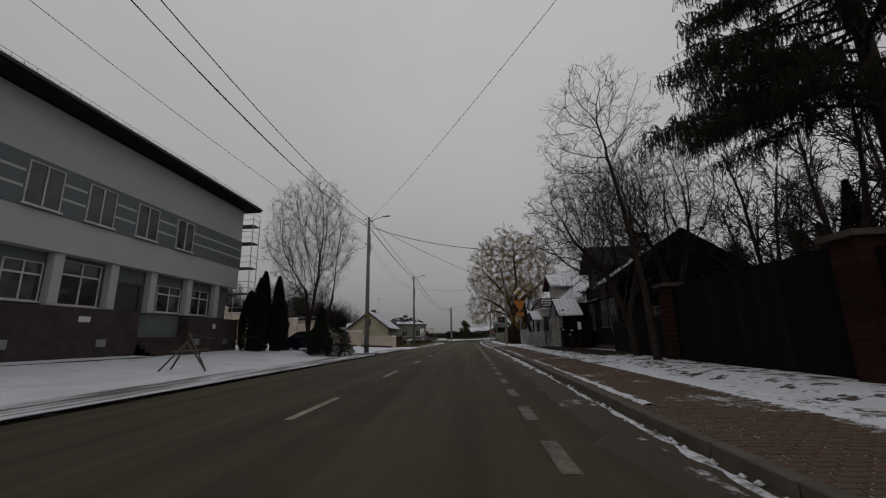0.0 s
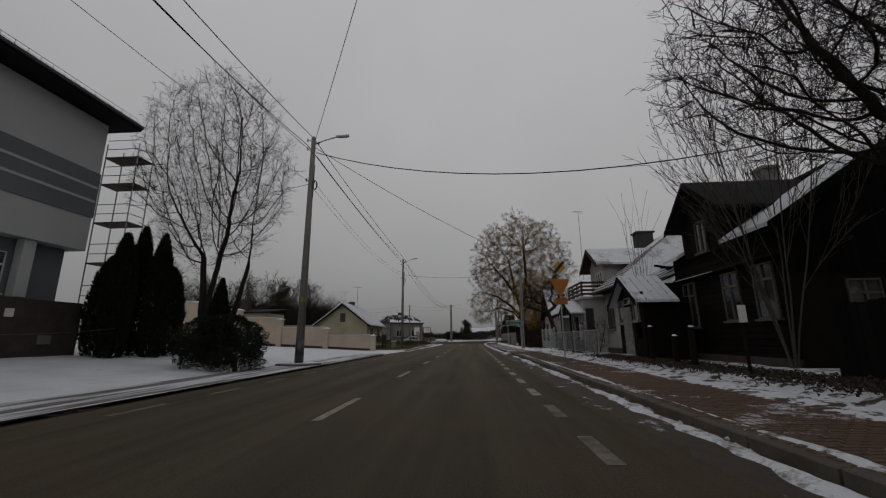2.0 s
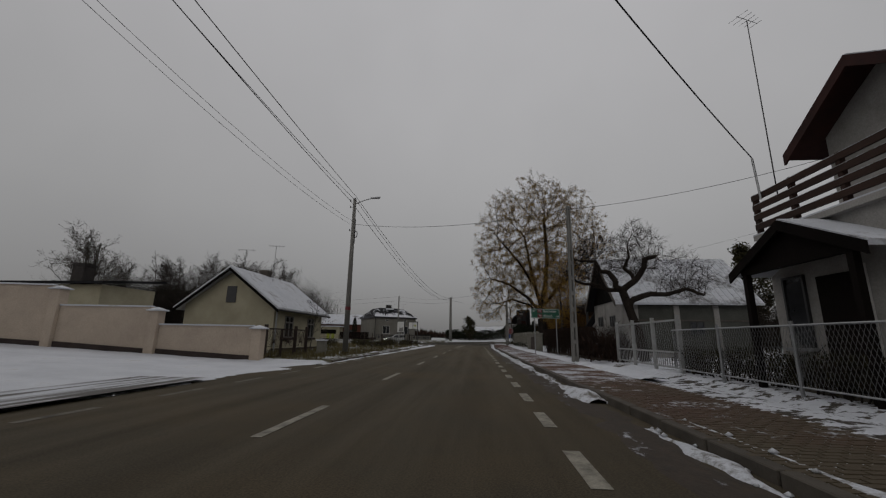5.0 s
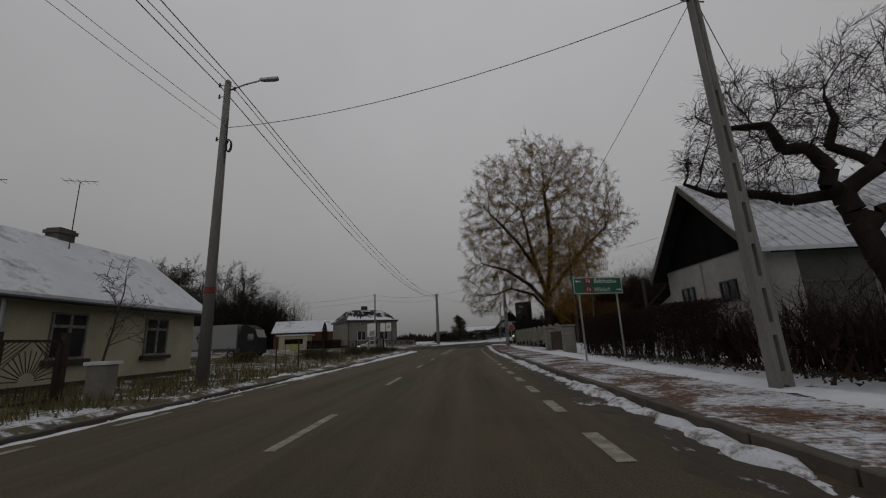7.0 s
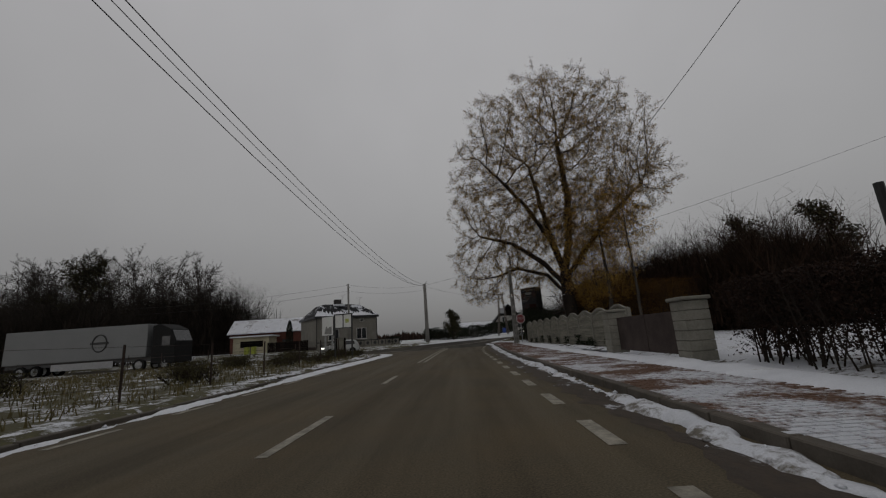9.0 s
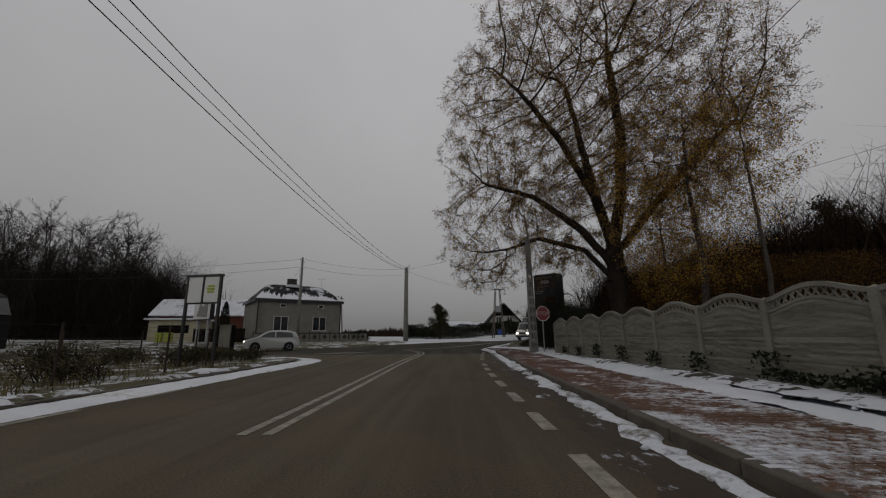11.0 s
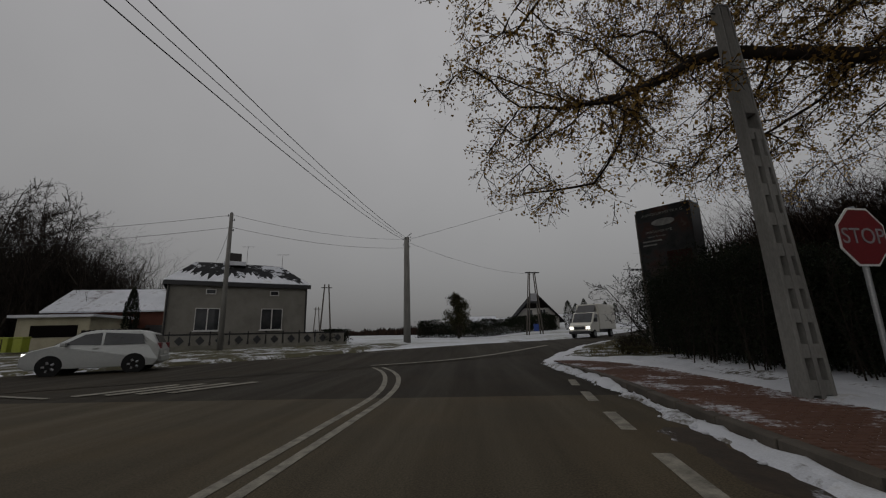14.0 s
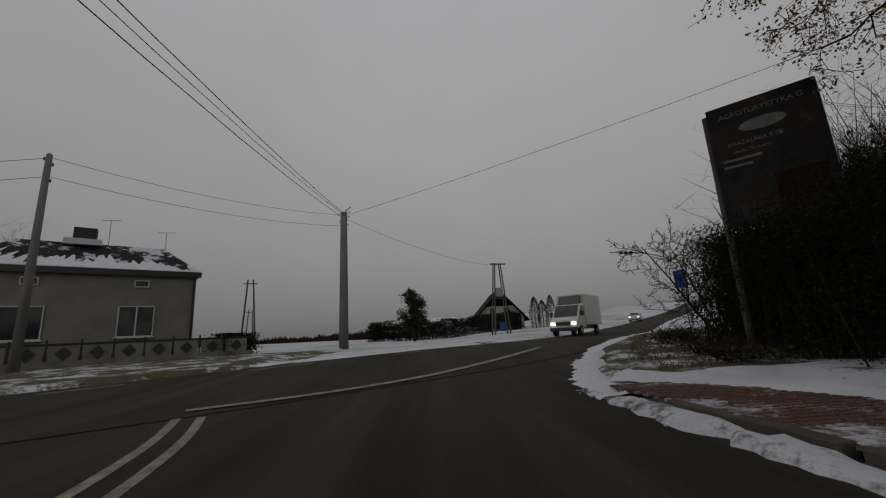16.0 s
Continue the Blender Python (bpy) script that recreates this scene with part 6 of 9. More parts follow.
def ruined_annex():
    """The sagging lean-to between the timber house and the porch."""
    root = thing("ruined_annex", "collapsed timber annex with splintered snowy roof boards", "shed")
    part("wall", Geo().box(9.2, 31.62, 0.1, 14.5, 34.4, 3.5), M["dark_wood2"], root)
    rng = random.Random(5)
    for k in range(16):
        y = 31.3 + 0.18 * k
        a = Vector((9.1 + rng.uniform(-0.3, 0.3), y + 0.2, 3.55 + rng.uniform(-0.15, 0.2)))
        b = Vector((13.8, y + rng.uniform(-0.2, 0.25), 5.7 + rng.uniform(-0.7, 0.35)))
        part("roof_board", Geo().prism([a, a + Vector((0, 0.16, 0)), b + Vector((0, 0.16, 0)), b], (0, 0, 0.05)), M["roof_patchy" if k % 3 else "roof_snow"], root)
    for k in range(3):
        a = Vector((9.8, 31.5 + 0.6 * k, 4.1 + 0.2 * k))
        part("rafter", Geo().tube(a, a + Vector((2.5, 1.6, 0.6 - 0.3 * k)), 0.06, 0.05, 6), M["dark_wood"], root)


ruined_annex()


def porch():
    """A dark entrance porch with a snowy gabled roof and a white door standing ajar."""
    root = thing("porch_house", "dark timber porch with a snowy roof and weathered white door", "porch")
    x0, x1, y0, y1 = 7.85, 9.2, 29.95, 32.75
    ym, zt, ze = (y0 + y1) / 2, 3.72, 2.72
    part("wall", Geo().box(x0 + 0.55, y0 + 0.1, 0.1, x1 + 0.6, y1 - 0.1, 2.7), M["dark_wood2"], root)
    part("lower_panel", Geo().box(x0, y0, 0.1, x0 + 0.1, 31.15, 1.0), M["dark_wood"], root)
    part("lower_panel", Geo().box(x0, 32.0, 0.1, x0 + 0.1, y1, 1.7), M["dark_wood"], root)
    part("lintel", Geo().box(x0, y0, 2.72, x0 + 0.1, y1, 2.95), M["dark_wood2"], root)
    for a, b in ((y0, 30.3), (30.88, 31.15), (32.62, y1)):
        part("front_wall", Geo().box(x0, a, 1.0, x0 + 0.1, b, 2.72), M["dark_wood2"], root)
    for a in (y0 + 0.02, y1 - 0.1):
        part("side_wall", Geo().box(x0 + 0.1, a, 0.1, x0 + 0.55, a + 0.08, 2.72), M["dark_wood2"], root)
    s = (zt - ze) / (ym - y0)
    for sy in (-1, 1):
        ye = ym + sy * (ym - y0 + 0.35)
        zz = ze - s * 0.35
        part("roof", Geo().prism([(x0 - 0.4, ym, zt), (x0 - 0.4, ye, zz), (x0 - 0.4, ye, zz + 0.1), (x0 - 0.4, ym, zt + 0.1)], (1.75, 0, 0)), M["roof_snow"], root, "snow-covered porch roof")
        part("verge_board", Geo().prism([(x0 - 0.44, ym, zt - 0.14), (x0 - 0.44, ye, zz - 0.14), (x0 - 0.44, ye, zz + 0.07), (x0 - 0.44, ym, zt + 0.07)], (0.04, 0, 0)), M["dark_wood"], root)
    for k in range(5):
        x = x0 - 0.3 + 0.34 * k
        ye, zz = y0 - 0.35, ze - s * 0.35
        part("roof_seam", Geo().prism([(x, ym, zt + 0.1), (x, ye, zz + 0.1), (x + 0.03, ye, zz + 0.1), (x + 0.03, ym, zt + 0.1)], (0, 0, 0.03)), M["snow_dirty"], root)
    part("gable", Geo().prism([(x0 - 0.05, y0, ze), (x0 - 0.05, y1, ze), (x0 - 0.05, ym, zt - 0.06)], (0.08, 0, 0)), M["dark_wood"], root)
    d = part("door", Geo().box(-0.03, 0, 0.25, 0.03, 0.62, 2.4, rz(x0 - 0.02, 31.17, 0, 12)), M["frame_old"], root, "peeling white door standing ajar", bevel=0.008)
    for z in (0.4, 1.05, 1.7):
        part("door_panel", Geo().box(-0.045, 0.1, z, -0.03, 0.52, z + 0.48, rz(x0 - 0.02, 31.17, 0, 12)), M["frame_old"], d)
    window(root, face(x0 - 0.03, 31.45, 2.5, -90), 0.85, 0.3, "frame_old", 0, 0, False, "fanlight")
    window(root, face(x0 - 0.03, 30.6, 1.75, -90), 0.58, 1.02, "frame_old", 0, 0, True)
    window(root, face(x0 - 0.03, 32.32, 1.7, -90), 0.56, 1.05, "frame_old", 0, 0, True)
    for k in range(3):
        part("step", Geo().box(x0 - 0.4 - 0.3 * k, 30.9, 0, x0, 32.2, 0.3 - 0.1 * k), M["kerb"], root)
        part("step_snow", Geo().box(x0 - 0.4 - 0.3 * k, 30.95, 0.3 - 0.1 * k, x0 - 0.12 - 0.3 * k, 32.15, 0.32 - 0.1 * k), M["snow_dirty"], root)


porch()
for x, y, h in ((7.45, 28.6, 1.35), (7.5, 26.9, 1.0), (7.2, 25.2, 1.25)):
    root = thing("old_post", "weathered dark gatepost capped with snow", "post", "old gateposts", rz(x, y, 0.1, 15))
    part("shaft", Geo().tube((0, 0, -0.2), (0.03, 0, h), 0.1, 0.085, 9), M["dark_wood2"], root)
    part("snow_cap", Geo().tube((0.03, 0, h), (0.03, 0, h + 0.05), 0.085, 0.05, 9), M["snow"], root)


def balcony_house():
    """The white house with a gabled upper storey and timber balcony."""
    root = thing("balcony_house", "greyed white house with a snowy tiled roof and timber balcony", "house")
    X, y0, y1, z0, yv = 9.2, 35.1, 42.3, 0.1, 38.7
    part("wall", Geo().box(X, y0, z0, 18.0, y1, 3.85), M["plaster_white"], root)
    # main roof, hipped to the south, its street slope ending against the upper storey
    xr, zr, zl = 14.2, 7.9, 3.78
    xe, xw = 19.2, X - 0.75
    yh = y0 + 3.6
    for poly in ([(xr, yh, zr), (xr, yv, zr), (xw, yv, zl), (xw, y0 - 0.35, zl)],
                 [(xr, yv - 0.002, zr), (xr, y1 + 0.2, zr), (10.6, y1 + 0.2, 5.32), (10.6, yv - 0.002, 5.32)],
                 [(xr, yh, zr), (xr, y1 + 0.2, zr), (xe, y1 + 0.2, zl), (xe, y0 - 0.35, zl)], [(xr, yh, zr), (xw, y0 - 0.35, zl), (xe, y0 - 0.35, zl)]):
        part("roof", Geo().prism(poly, (0, 0, 0.14)), M["roof_tiles"], root, "snow-dusted tile roof")
    # tile courses, each a thin lip across the street slope, with course shade in its colour
    n = 17
    for k in range(n):
        f = k / n
        xa, za = xw + (xr - xw) * f, zl + (zr - zl) * f + 0.14
        ya = y0 - 0.35 + (yh - y0 + 0.35) * f
        j = ya + 0.02
        while j < yv - 0.2:
            part("tile_lip", Geo().prism([(xa, j, za), (xa + 0.13, j, za + 0.095), (xa + 0.13, j + 0.2, za + 0.095), (xa, j + 0.2, za)], (-0.012, 0, 0.03)), M["tile_edge"], root)
            j += 0.32
    # upper storey gable towards the street
    ya, yb, zt, zu = 38.85, 41.85, 6.95, 5.95
    ym = (ya + yb) / 2
    G = X + 0.15
    part("upper_wall", Geo().prism([(G, ya, 3.7), (G, yb, 3.7), (G, yb, zu), (G, ym, zt - 0.1), (G, ya, zu)], (4.8, 0, 0)), M["plaster_white"], root)
    for sy in (-1, 1):
        ye = ym + sy * (ym - ya + 0.5)
        zz = zu - (zt - zu) / (ym - ya) * 0.5
        part("upper_roof", Geo().prism([(G - 0.6, ym, zt), (G - 0.6, ye, zz), (G - 0.6, ye, zz + 0.12), (G - 0.6, ym, zt + 0.12)], (5.6, 0, 0)), M["roof_tiles"], root)
        part("soffit", Geo().prism([(G - 0.58, ym, zt - 0.05), (G - 0.58, ye, zz - 0.05), (G - 0.58, ye, zz - 0.005), (G - 0.58, ym, zt - 0.005)], (5.5, 0, 0)), M["maroon"], root)
        part("verge_board", Geo().prism([(G - 0.65, ym, zt - 0.18), (G - 0.65, ye, zz - 0.18), (G - 0.65, ye, zz + 0.09), (G - 0.65, ym, zt + 0.09)], (0.05, 0, 0)), M["maroon"], root, "dark red verge board")
    window(root, face(G - 0.04, ym - 0.55, 3.95, -90), 1.35, 1.35, "frame_white", 2, 0, False)
    # bay under the balcony
    part("bay", Geo().box(X - 1.35, yv + 0.18, z0, X, y1 - 0.1, 3.48), M["plaster_white"], root, "rendered bay under the balcony")
    part("balcony_floor", Geo().box(X - 1.5, yv + 0.05, 3.48, X + 0.15, y1 + 0.05, 3.6), M["plaster_white"], root, "balcony slab")
    part("balcony_snow", Geo().box(X - 1.5, yv + 0.05, 3.6, X + 0.1, y1 + 0.05, 3.63), M["snow"], root)
    bx, by = X - 1.42, yv + 0.12
    for z in (3.74, 3.98, 4.22, 4.46):
        part("balcony_rail", Geo().box(bx - 0.03, by, z, bx + 0.03, y1, z + 0.13), M["rail_wood"], root)
        part("balcony_rail", Geo().box(bx + 0.03, by - 0.03, z, X + 0.1, by + 0.03, z + 0.13), M["rail_wood"], root)
        part("rail_snow", Geo().box(bx - 0.02, by + 0.04, z + 0.13, bx + 0.02, y1, z + 0.145), M["snow_dirty"], root)
    for y in (by, by + 1.1, by + 2.3, y1 - 0.05):
        part("balcony_post", Geo().box(bx - 0.01, y - 0.05, 3.6, bx + 0.09, y + 0.05, 4.62), M["rail_wood"], root)
    part("balcony_post", Geo().box(X - 0.05, by - 0.05, 3.6, X + 0.05, by + 0.05, 4.62), M["rail_wood"], root)
    # little gabled canopy over the entrance
    cx, ca, cb, cz, ct = X - 2.25, 39.1, 41.9, 2.72, 3.4
    cm = (ca + cb) / 2
    for sy in (-1, 1):
        ye = cm + sy * (cm - ca + 0.3)
        zz = cz - (ct - cz) / (cm - ca) * 0.3
        part("canopy_roof", Geo().prism([(cx, cm, ct), (cx, ye, zz), (cx, ye, zz + 0.1), (cx, cm, ct + 0.1)], (1.0, 0, 0)), M["roof_tiles"], root, "snowy canopy roof")
        part("canopy_verge", Geo().prism([(cx - 0.04, cm, ct - 0.14), (cx - 0.04, ye, zz - 0.14), (cx - 0.04, ye, zz + 0.07), (cx - 0.04, cm, ct + 0.07)], (0.04, 0, 0)), M["dark_wood2"], root)
    part("canopy_gable", Geo().prism([(cx + 0.1, ca, cz), (cx + 0.1, cb, cz), (cx + 0.1, cm, ct - 0.05)], (0.06, 0, 0)), M["dark_wood2"], root)
    part("canopy_beam", Geo().box(cx + 0.05, ca, cz - 0.16, cx + 0.17, cb, cz), M["dark_wood2"], root)
    for y in (ca + 0.1, cb - 0.1):
        part("canopy_post", Geo().box(cx + 0.05, y - 0.06, 0.1, cx + 0.17, y + 0.06, cz - 0.16), M["dark_wood2"], root)
    part("front_door", Geo().box(X - 1.4, 40.0, 0.15, X - 1.36, 40.95, 2.4), M["dark_wood2"], root, bevel=0.01)
    part("door_frame", Geo().box(X - 1.42, 39.9, 0.15, X - 1.35, 40.0, 2.5), M["frame_white"], root)
    window(root, face(X - 1.37, 41.55, 1.0, -90), 0.6, 1.5, "frame_dark", 0, 0)
    window(root, face(X - 1.0, yv + 0.16, 1.55, 0), 0.5, 1.35, "frame_dark", 0, 0)
    for k in range(2):
        part("entrance_step", Geo().box(X - 2.0 + 0.3 * k, 39.6, 0, X - 1.36, 41.3, 0.12 + 0.12 * k), M["kerb"], root)
    window(root, face(X - 0.02, 37.95, 1.55, -90), 1.35, 1.42, "frame_dark", 1, 0)
    part("shutter_edge", Geo().box(X - 0.05, 38.5, 1.55, X - 0.01, 38.62, 2.97), M["frame_white"], root)
    part("foundation", Geo().box(X - 0.05, y0 - 0.03, 0, X, yv + 0.18, 0.45), M["plinth"], root)
    part("downpipe", Geo().path([Vector((X - 0.7, 35.75, 3.75)), Vector((X - 0.12, 35.95, 3.35)), Vector((X - 0.1, 36.0, 0.1))], 0.06, 8), M["rust"], root)
    part("gutter", Geo().tube((xw - 0.05, y0 - 0.35, zl - 0.02), (xw - 0.05, yv, zl - 0.02), 0.07, 0.07, 8), M["dark_metal"], root)
    part("eaves_board", Geo().box(xw, y0 - 0.35, zl - 0.12, xw + 0.06, yv, zl), M["dark_wood2"], root)
    part("eaves_soffit", Geo().box(xw + 0.06, y0 - 0.3, zl - 0.06, X, yv, zl - 0.03), M["dark_wood2"], root)
    part("chimney", Geo().box(12.6, 41.0, 6.5, 13.7, 41.8, 8.3), M["chimney"], root, bevel=0.02)
    part("chimney_cap", Geo().box(12.5, 40.9, 8.3, 13.8, 41.9, 8.42), M["chimney"], root)
    part("wire_bracket", Geo().path([Vector((X - 1.5, 41.9, 4.4)), Vector((X - 1.55, 41.9, 5.45))], 0.025, 6), M["metal"], root)


balcony_house()
aerial(9.35, 43.6, 5.0, 5.8, "tall thin aerial mast beside the balcony house")


def low_fence(y0, y1, x, h=1.42):
    root = thing("mesh_fence", "grey mesh fence on steel posts before the gardens", "fence")
    y = y0
    while y < y1 - 0.1:
        b = min(y + 2.4, y1)
        part("post", Geo().tube((x, y, 0), (x, y, h + 0.08), 0.035, 0.035, 7), M["metal"], root)
        part("top_rail", Geo().tube((x, y, h), (x, b, h), 0.022, 0.022, 6), M["metal"], root)
        part("bottom_rail", Geo().tube((x, y, 0.3), (x, b, 0.3), 0.018, 0.018, 6), M["metal"], root)
        g = Geo()
        k = y
        while k < b:
            g.tube((x, k, 0.3), (x, min(k + 0.5, b), h), 0.004, 0.004, 3, False)
            g.tube((x, min(k + 0.5, b), 0.3), (x, k, h), 0.004, 0.004, 3, False)
            k += 0.09
        part("wire_mesh", g, M["metal"], root)
        y = b


low_fence(33.4, 45.4, 6.95)


def barn():
    """White-walled house with a dark boarded gable to the street."""
    root = thing("barn", "long white-walled house with a dark boarded gable and ribbed roof", "house")
    x0, x1, y0, y1, z0, ze, zr = 9.7, 17.0, 57.2, 63.1, 0.1, 3.55, 6.4
    ym = (y0 + y1) / 2
    part("wall", Geo().box(x0, y0, z0, x1, y1, ze), M["plaster_white"], root)
    part("gable", Geo().prism([(x0 - 0.02, y0, ze), (x0 - 0.02, y1, ze), (x0 - 0.02, ym, zr - 0.15)], (0.2, 0, 0)), M["dark_wood"], root, "black boarded gable")
    k = y0 + 0.1
    while k < y1 - 0.1:
        h = (zr - 0.2 - ze) * (1 - abs(k - ym) / (ym - y0))
        if h > 0.15:
            part("board", Geo().box(x0 - 0.05, k, ze - 0.02, x0 - 0.02, k + 0.21, ze + h), M["dark_wood"], root)
        k += 0.22
    for sy in (-1, 1):
        ye = ym + sy * (ym - y0 + 0.4)
        zz = ze - (zr - ze) / (ym - y0) * 0.4
        part("roof", Geo().prism([(x0 - 0.55, ym, zr), (x0 - 0.55, ye, zz), (x0 - 0.55, ye, zz + 0.12), (x0 - 0.55, ym, zr + 0.12)], (x1 - x0 + 1.0, 0, 0)), M["roof_dusted" if sy < 0 else "roof_dark"], root, "grey ribbed roof dusted with snow" if sy < 0 else "")
        part("verge_board", Geo().prism([(x0 - 0.6, ym, zr - 0.12), (x0 - 0.6, ye, zz - 0.12), (x0 - 0.6, ye, zz + 0.14), (x0 - 0.6, ym, zr + 0.14)], (0.05, 0, 0)), M["wood_pole"], root)
    k = x0 - 0.5
    while k < x1 + 0.4:
        part("roof_rib", Geo().prism([(k, ym, zr + 0.12), (k, y0 - 0.4, ze - 0.265), (k + 0.06, y0 - 0.4, ze - 0.265), (k + 0.06, ym, zr + 0.12)], (0, 0, 0.04)), M["roof_dusted"], root)
        k += 0.36
    part("wall_step", Geo().box(x0 - 0.06, 60.5, z0, x0, 60.8, ze - 0.1), M["plaster_white"], root)
    for yc, zb in ((59.1, 1.95), (61.6, 2.0)):
        window(root, face(x0 - 0.05, yc, zb, -90), 0.85, 0.68, "frame_dark", 1, 0, False)
    # near-black strip that stands in for the shade under the eave
    part("eave_shade_board", Geo().box(x0 - 0.1, y0 - 0.38, ze - 0.42, x1, y0 - 0.34, ze - 0.28), M["dark_wood2"], root)
    for xa, xb in ((10.55, 12.55), (12.85, 14.75), (15.05, 16.8)):
        part("bay_panel", Geo().box(xa, y0 - 0.012, 0.4, xb, y0 - 0.004, ze - 0.3), M["dim_render"], root, "dim grey-green rendered bay")
        part("bay_rail", Geo().box(xa, y0 - 0.05, 2.25, xb, y0 - 0.012, 2.33), M["wood_pole"], root)
    for xa in (12.55, 14.75):
        part("pilaster", Geo().box(xa, y0 - 0.12, 0.1, xa + 0.3, y0, ze - 0.3), M["plaster_white"], root)
    window(root, face(13.8, y0 - 0.02, 1.5, 0), 0.8, 0.7, "frame_dark", 1, 0, False)
    part("leanto", Geo().prism([(x0 + 0.4, y1, 2.9), (x0 + 0.4, y1 + 3.0, 1.9), (x0 + 0.4, y1 + 3.0, 0.1), (x0 + 0.4, y1, 0.1)], (6, 0, 0)), M["plaster_white"], root)
    part("leanto_roof", Geo().prism([(x0, y1, 3.05), (x0, y1 + 3.4, 1.85), (x0, y1 + 3.4, 1.97), (x0, y1, 3.17)], (6.8, 0, 0)), M["roof_dark"], root)
    part("flue", Geo().tube((10.0, 66.3, 2.0), (10.0, 66.3, 3.7), 0.09, 0.09, 8), M["dark_metal"], root)


barn()


def white_gate(y0, y1, x):
    root = thing("mesh_gate", "pale steel framed gate with wire mesh and snowy lower panels", "gate")
    n = 3
    w = (y1 - y0) / n
    for k in range(n):
        a, b = y0 + k * w + 0.04, y0 + (k + 1) * w - 0.04
        t = 0.03
        g = Geo()
        for z in (0.25, 0.72, 1.72):
            g.box(x - t, a, z, x + t, b, z + 0.06)
        g.box(x - t, a, 0.2, x + t, a + 0.06, 1.78).box(x - t, b - 0.06, 0.2, x + t, b, 1.78)
        part("panel_frame", g, M["pale_steel"], root)
        m = Geo()
        yy = a
        while yy < b:
            m.tube((x, yy, 0.75), (x, min(b, yy + 0.5), 1.72), 0.003, 0.003, 3, False).tube((x, min(b, yy + 0.5), 0.75), (x, yy, 1.72), 0.003, 0.003, 3, False)
            yy += 0.16
        part("wire_mesh", m, M["metal"], root)
        j = a + 0.12
        while j < b - 0.1:
            part("bar", Geo().tube((x, j, 0.28), (x, j, 0.72), 0.014, 0.014, 5), M["metal"], root)
            j += 0.16
    for k in range(n + 1):
        y = y0 + k * w
        part("post", Geo().box(x - 0.05, y - 0.05, 0, x + 0.05, y + 0.05, 1.9), M["pale_steel"], root)


white_gate(45.6, 51.2, 7.25)


APPLE = [(None, [((0.1, 0, 0), 0.27), ((0.02, 0, 0.9), 0.23), ((-0.22, 0, 1.9), 0.21), ((-0.45, 0, 2.65), 0.2), ((-0.66, 0, 3.45), 0.19)]),
         ((-0.66, 0, 3.45), [((-1.05, -0.15, 3.6), 0.14), ((-1.05, -0.3, 3.85), 0.14), ((-1.4, -0.35, 4.3), 0.12), ((-1.75, -0.2, 4.35), 0.11), ((-2.0, -0.3, 4.85), 0.09), ((-2.7, -0.2, 4.9), 0.05)]),
         ((-0.66, 0, 3.45), [((-1.2, 0.5, 3.5), 0.12), ((-1.8, 0.9, 3.85), 0.1), ((-2.3, 1.1, 3.9), 0.07), ((-2.9, 1.3, 4.3), 0.04)]),
         ((-0.66, 0, 3.45), [((-0.15, -0.3, 3.85), 0.15), ((0.3, -0.4, 4.5), 0.13), ((0.4, -0.4, 4.95), 0.13), ((0.8, -0.5, 5.05), 0.1)]),
         ((-0.15, -0.3, 3.85), [((-0.15, 0.1, 4.3), 0.1), ((-0.4, 0.3, 4.6), 0.09), ((-0.1, 0.3, 5.2), 0.07), ((-0.1, 0.4, 5.8), 0.04)]),
         ((-0.45, 0, 2.65), [((-0.3, -0.2, 2.95), 0.15), ((0.4, -0.6, 3.2), 0.13), ((1.1, -0.8, 3.15), 0.11), ((1.9, -1.0, 3.4), 0.09), ((2.6, -1.1, 3.1), 0.06)])]
grown_tree("apple_tree", "gnarled pollarded old apple tree with contorted limbs", 8.9, 52.9, 44, APPLE,
           [((-2.0, 0.2, 4.6), (1.6, 1.6), 1.9, 1.2), ((0.1, 0, 5.3), (1.6, 1.6), 1.8, 1.4), ((1.9, -0.8, 3.8), (1.3, 1.2), 1.6, 1.0)], 2500, 0.2, 0.3, 2.2, 0.007, 2.3, 0.5, (0, 0, 0.12), z=0.1, twigs=4)


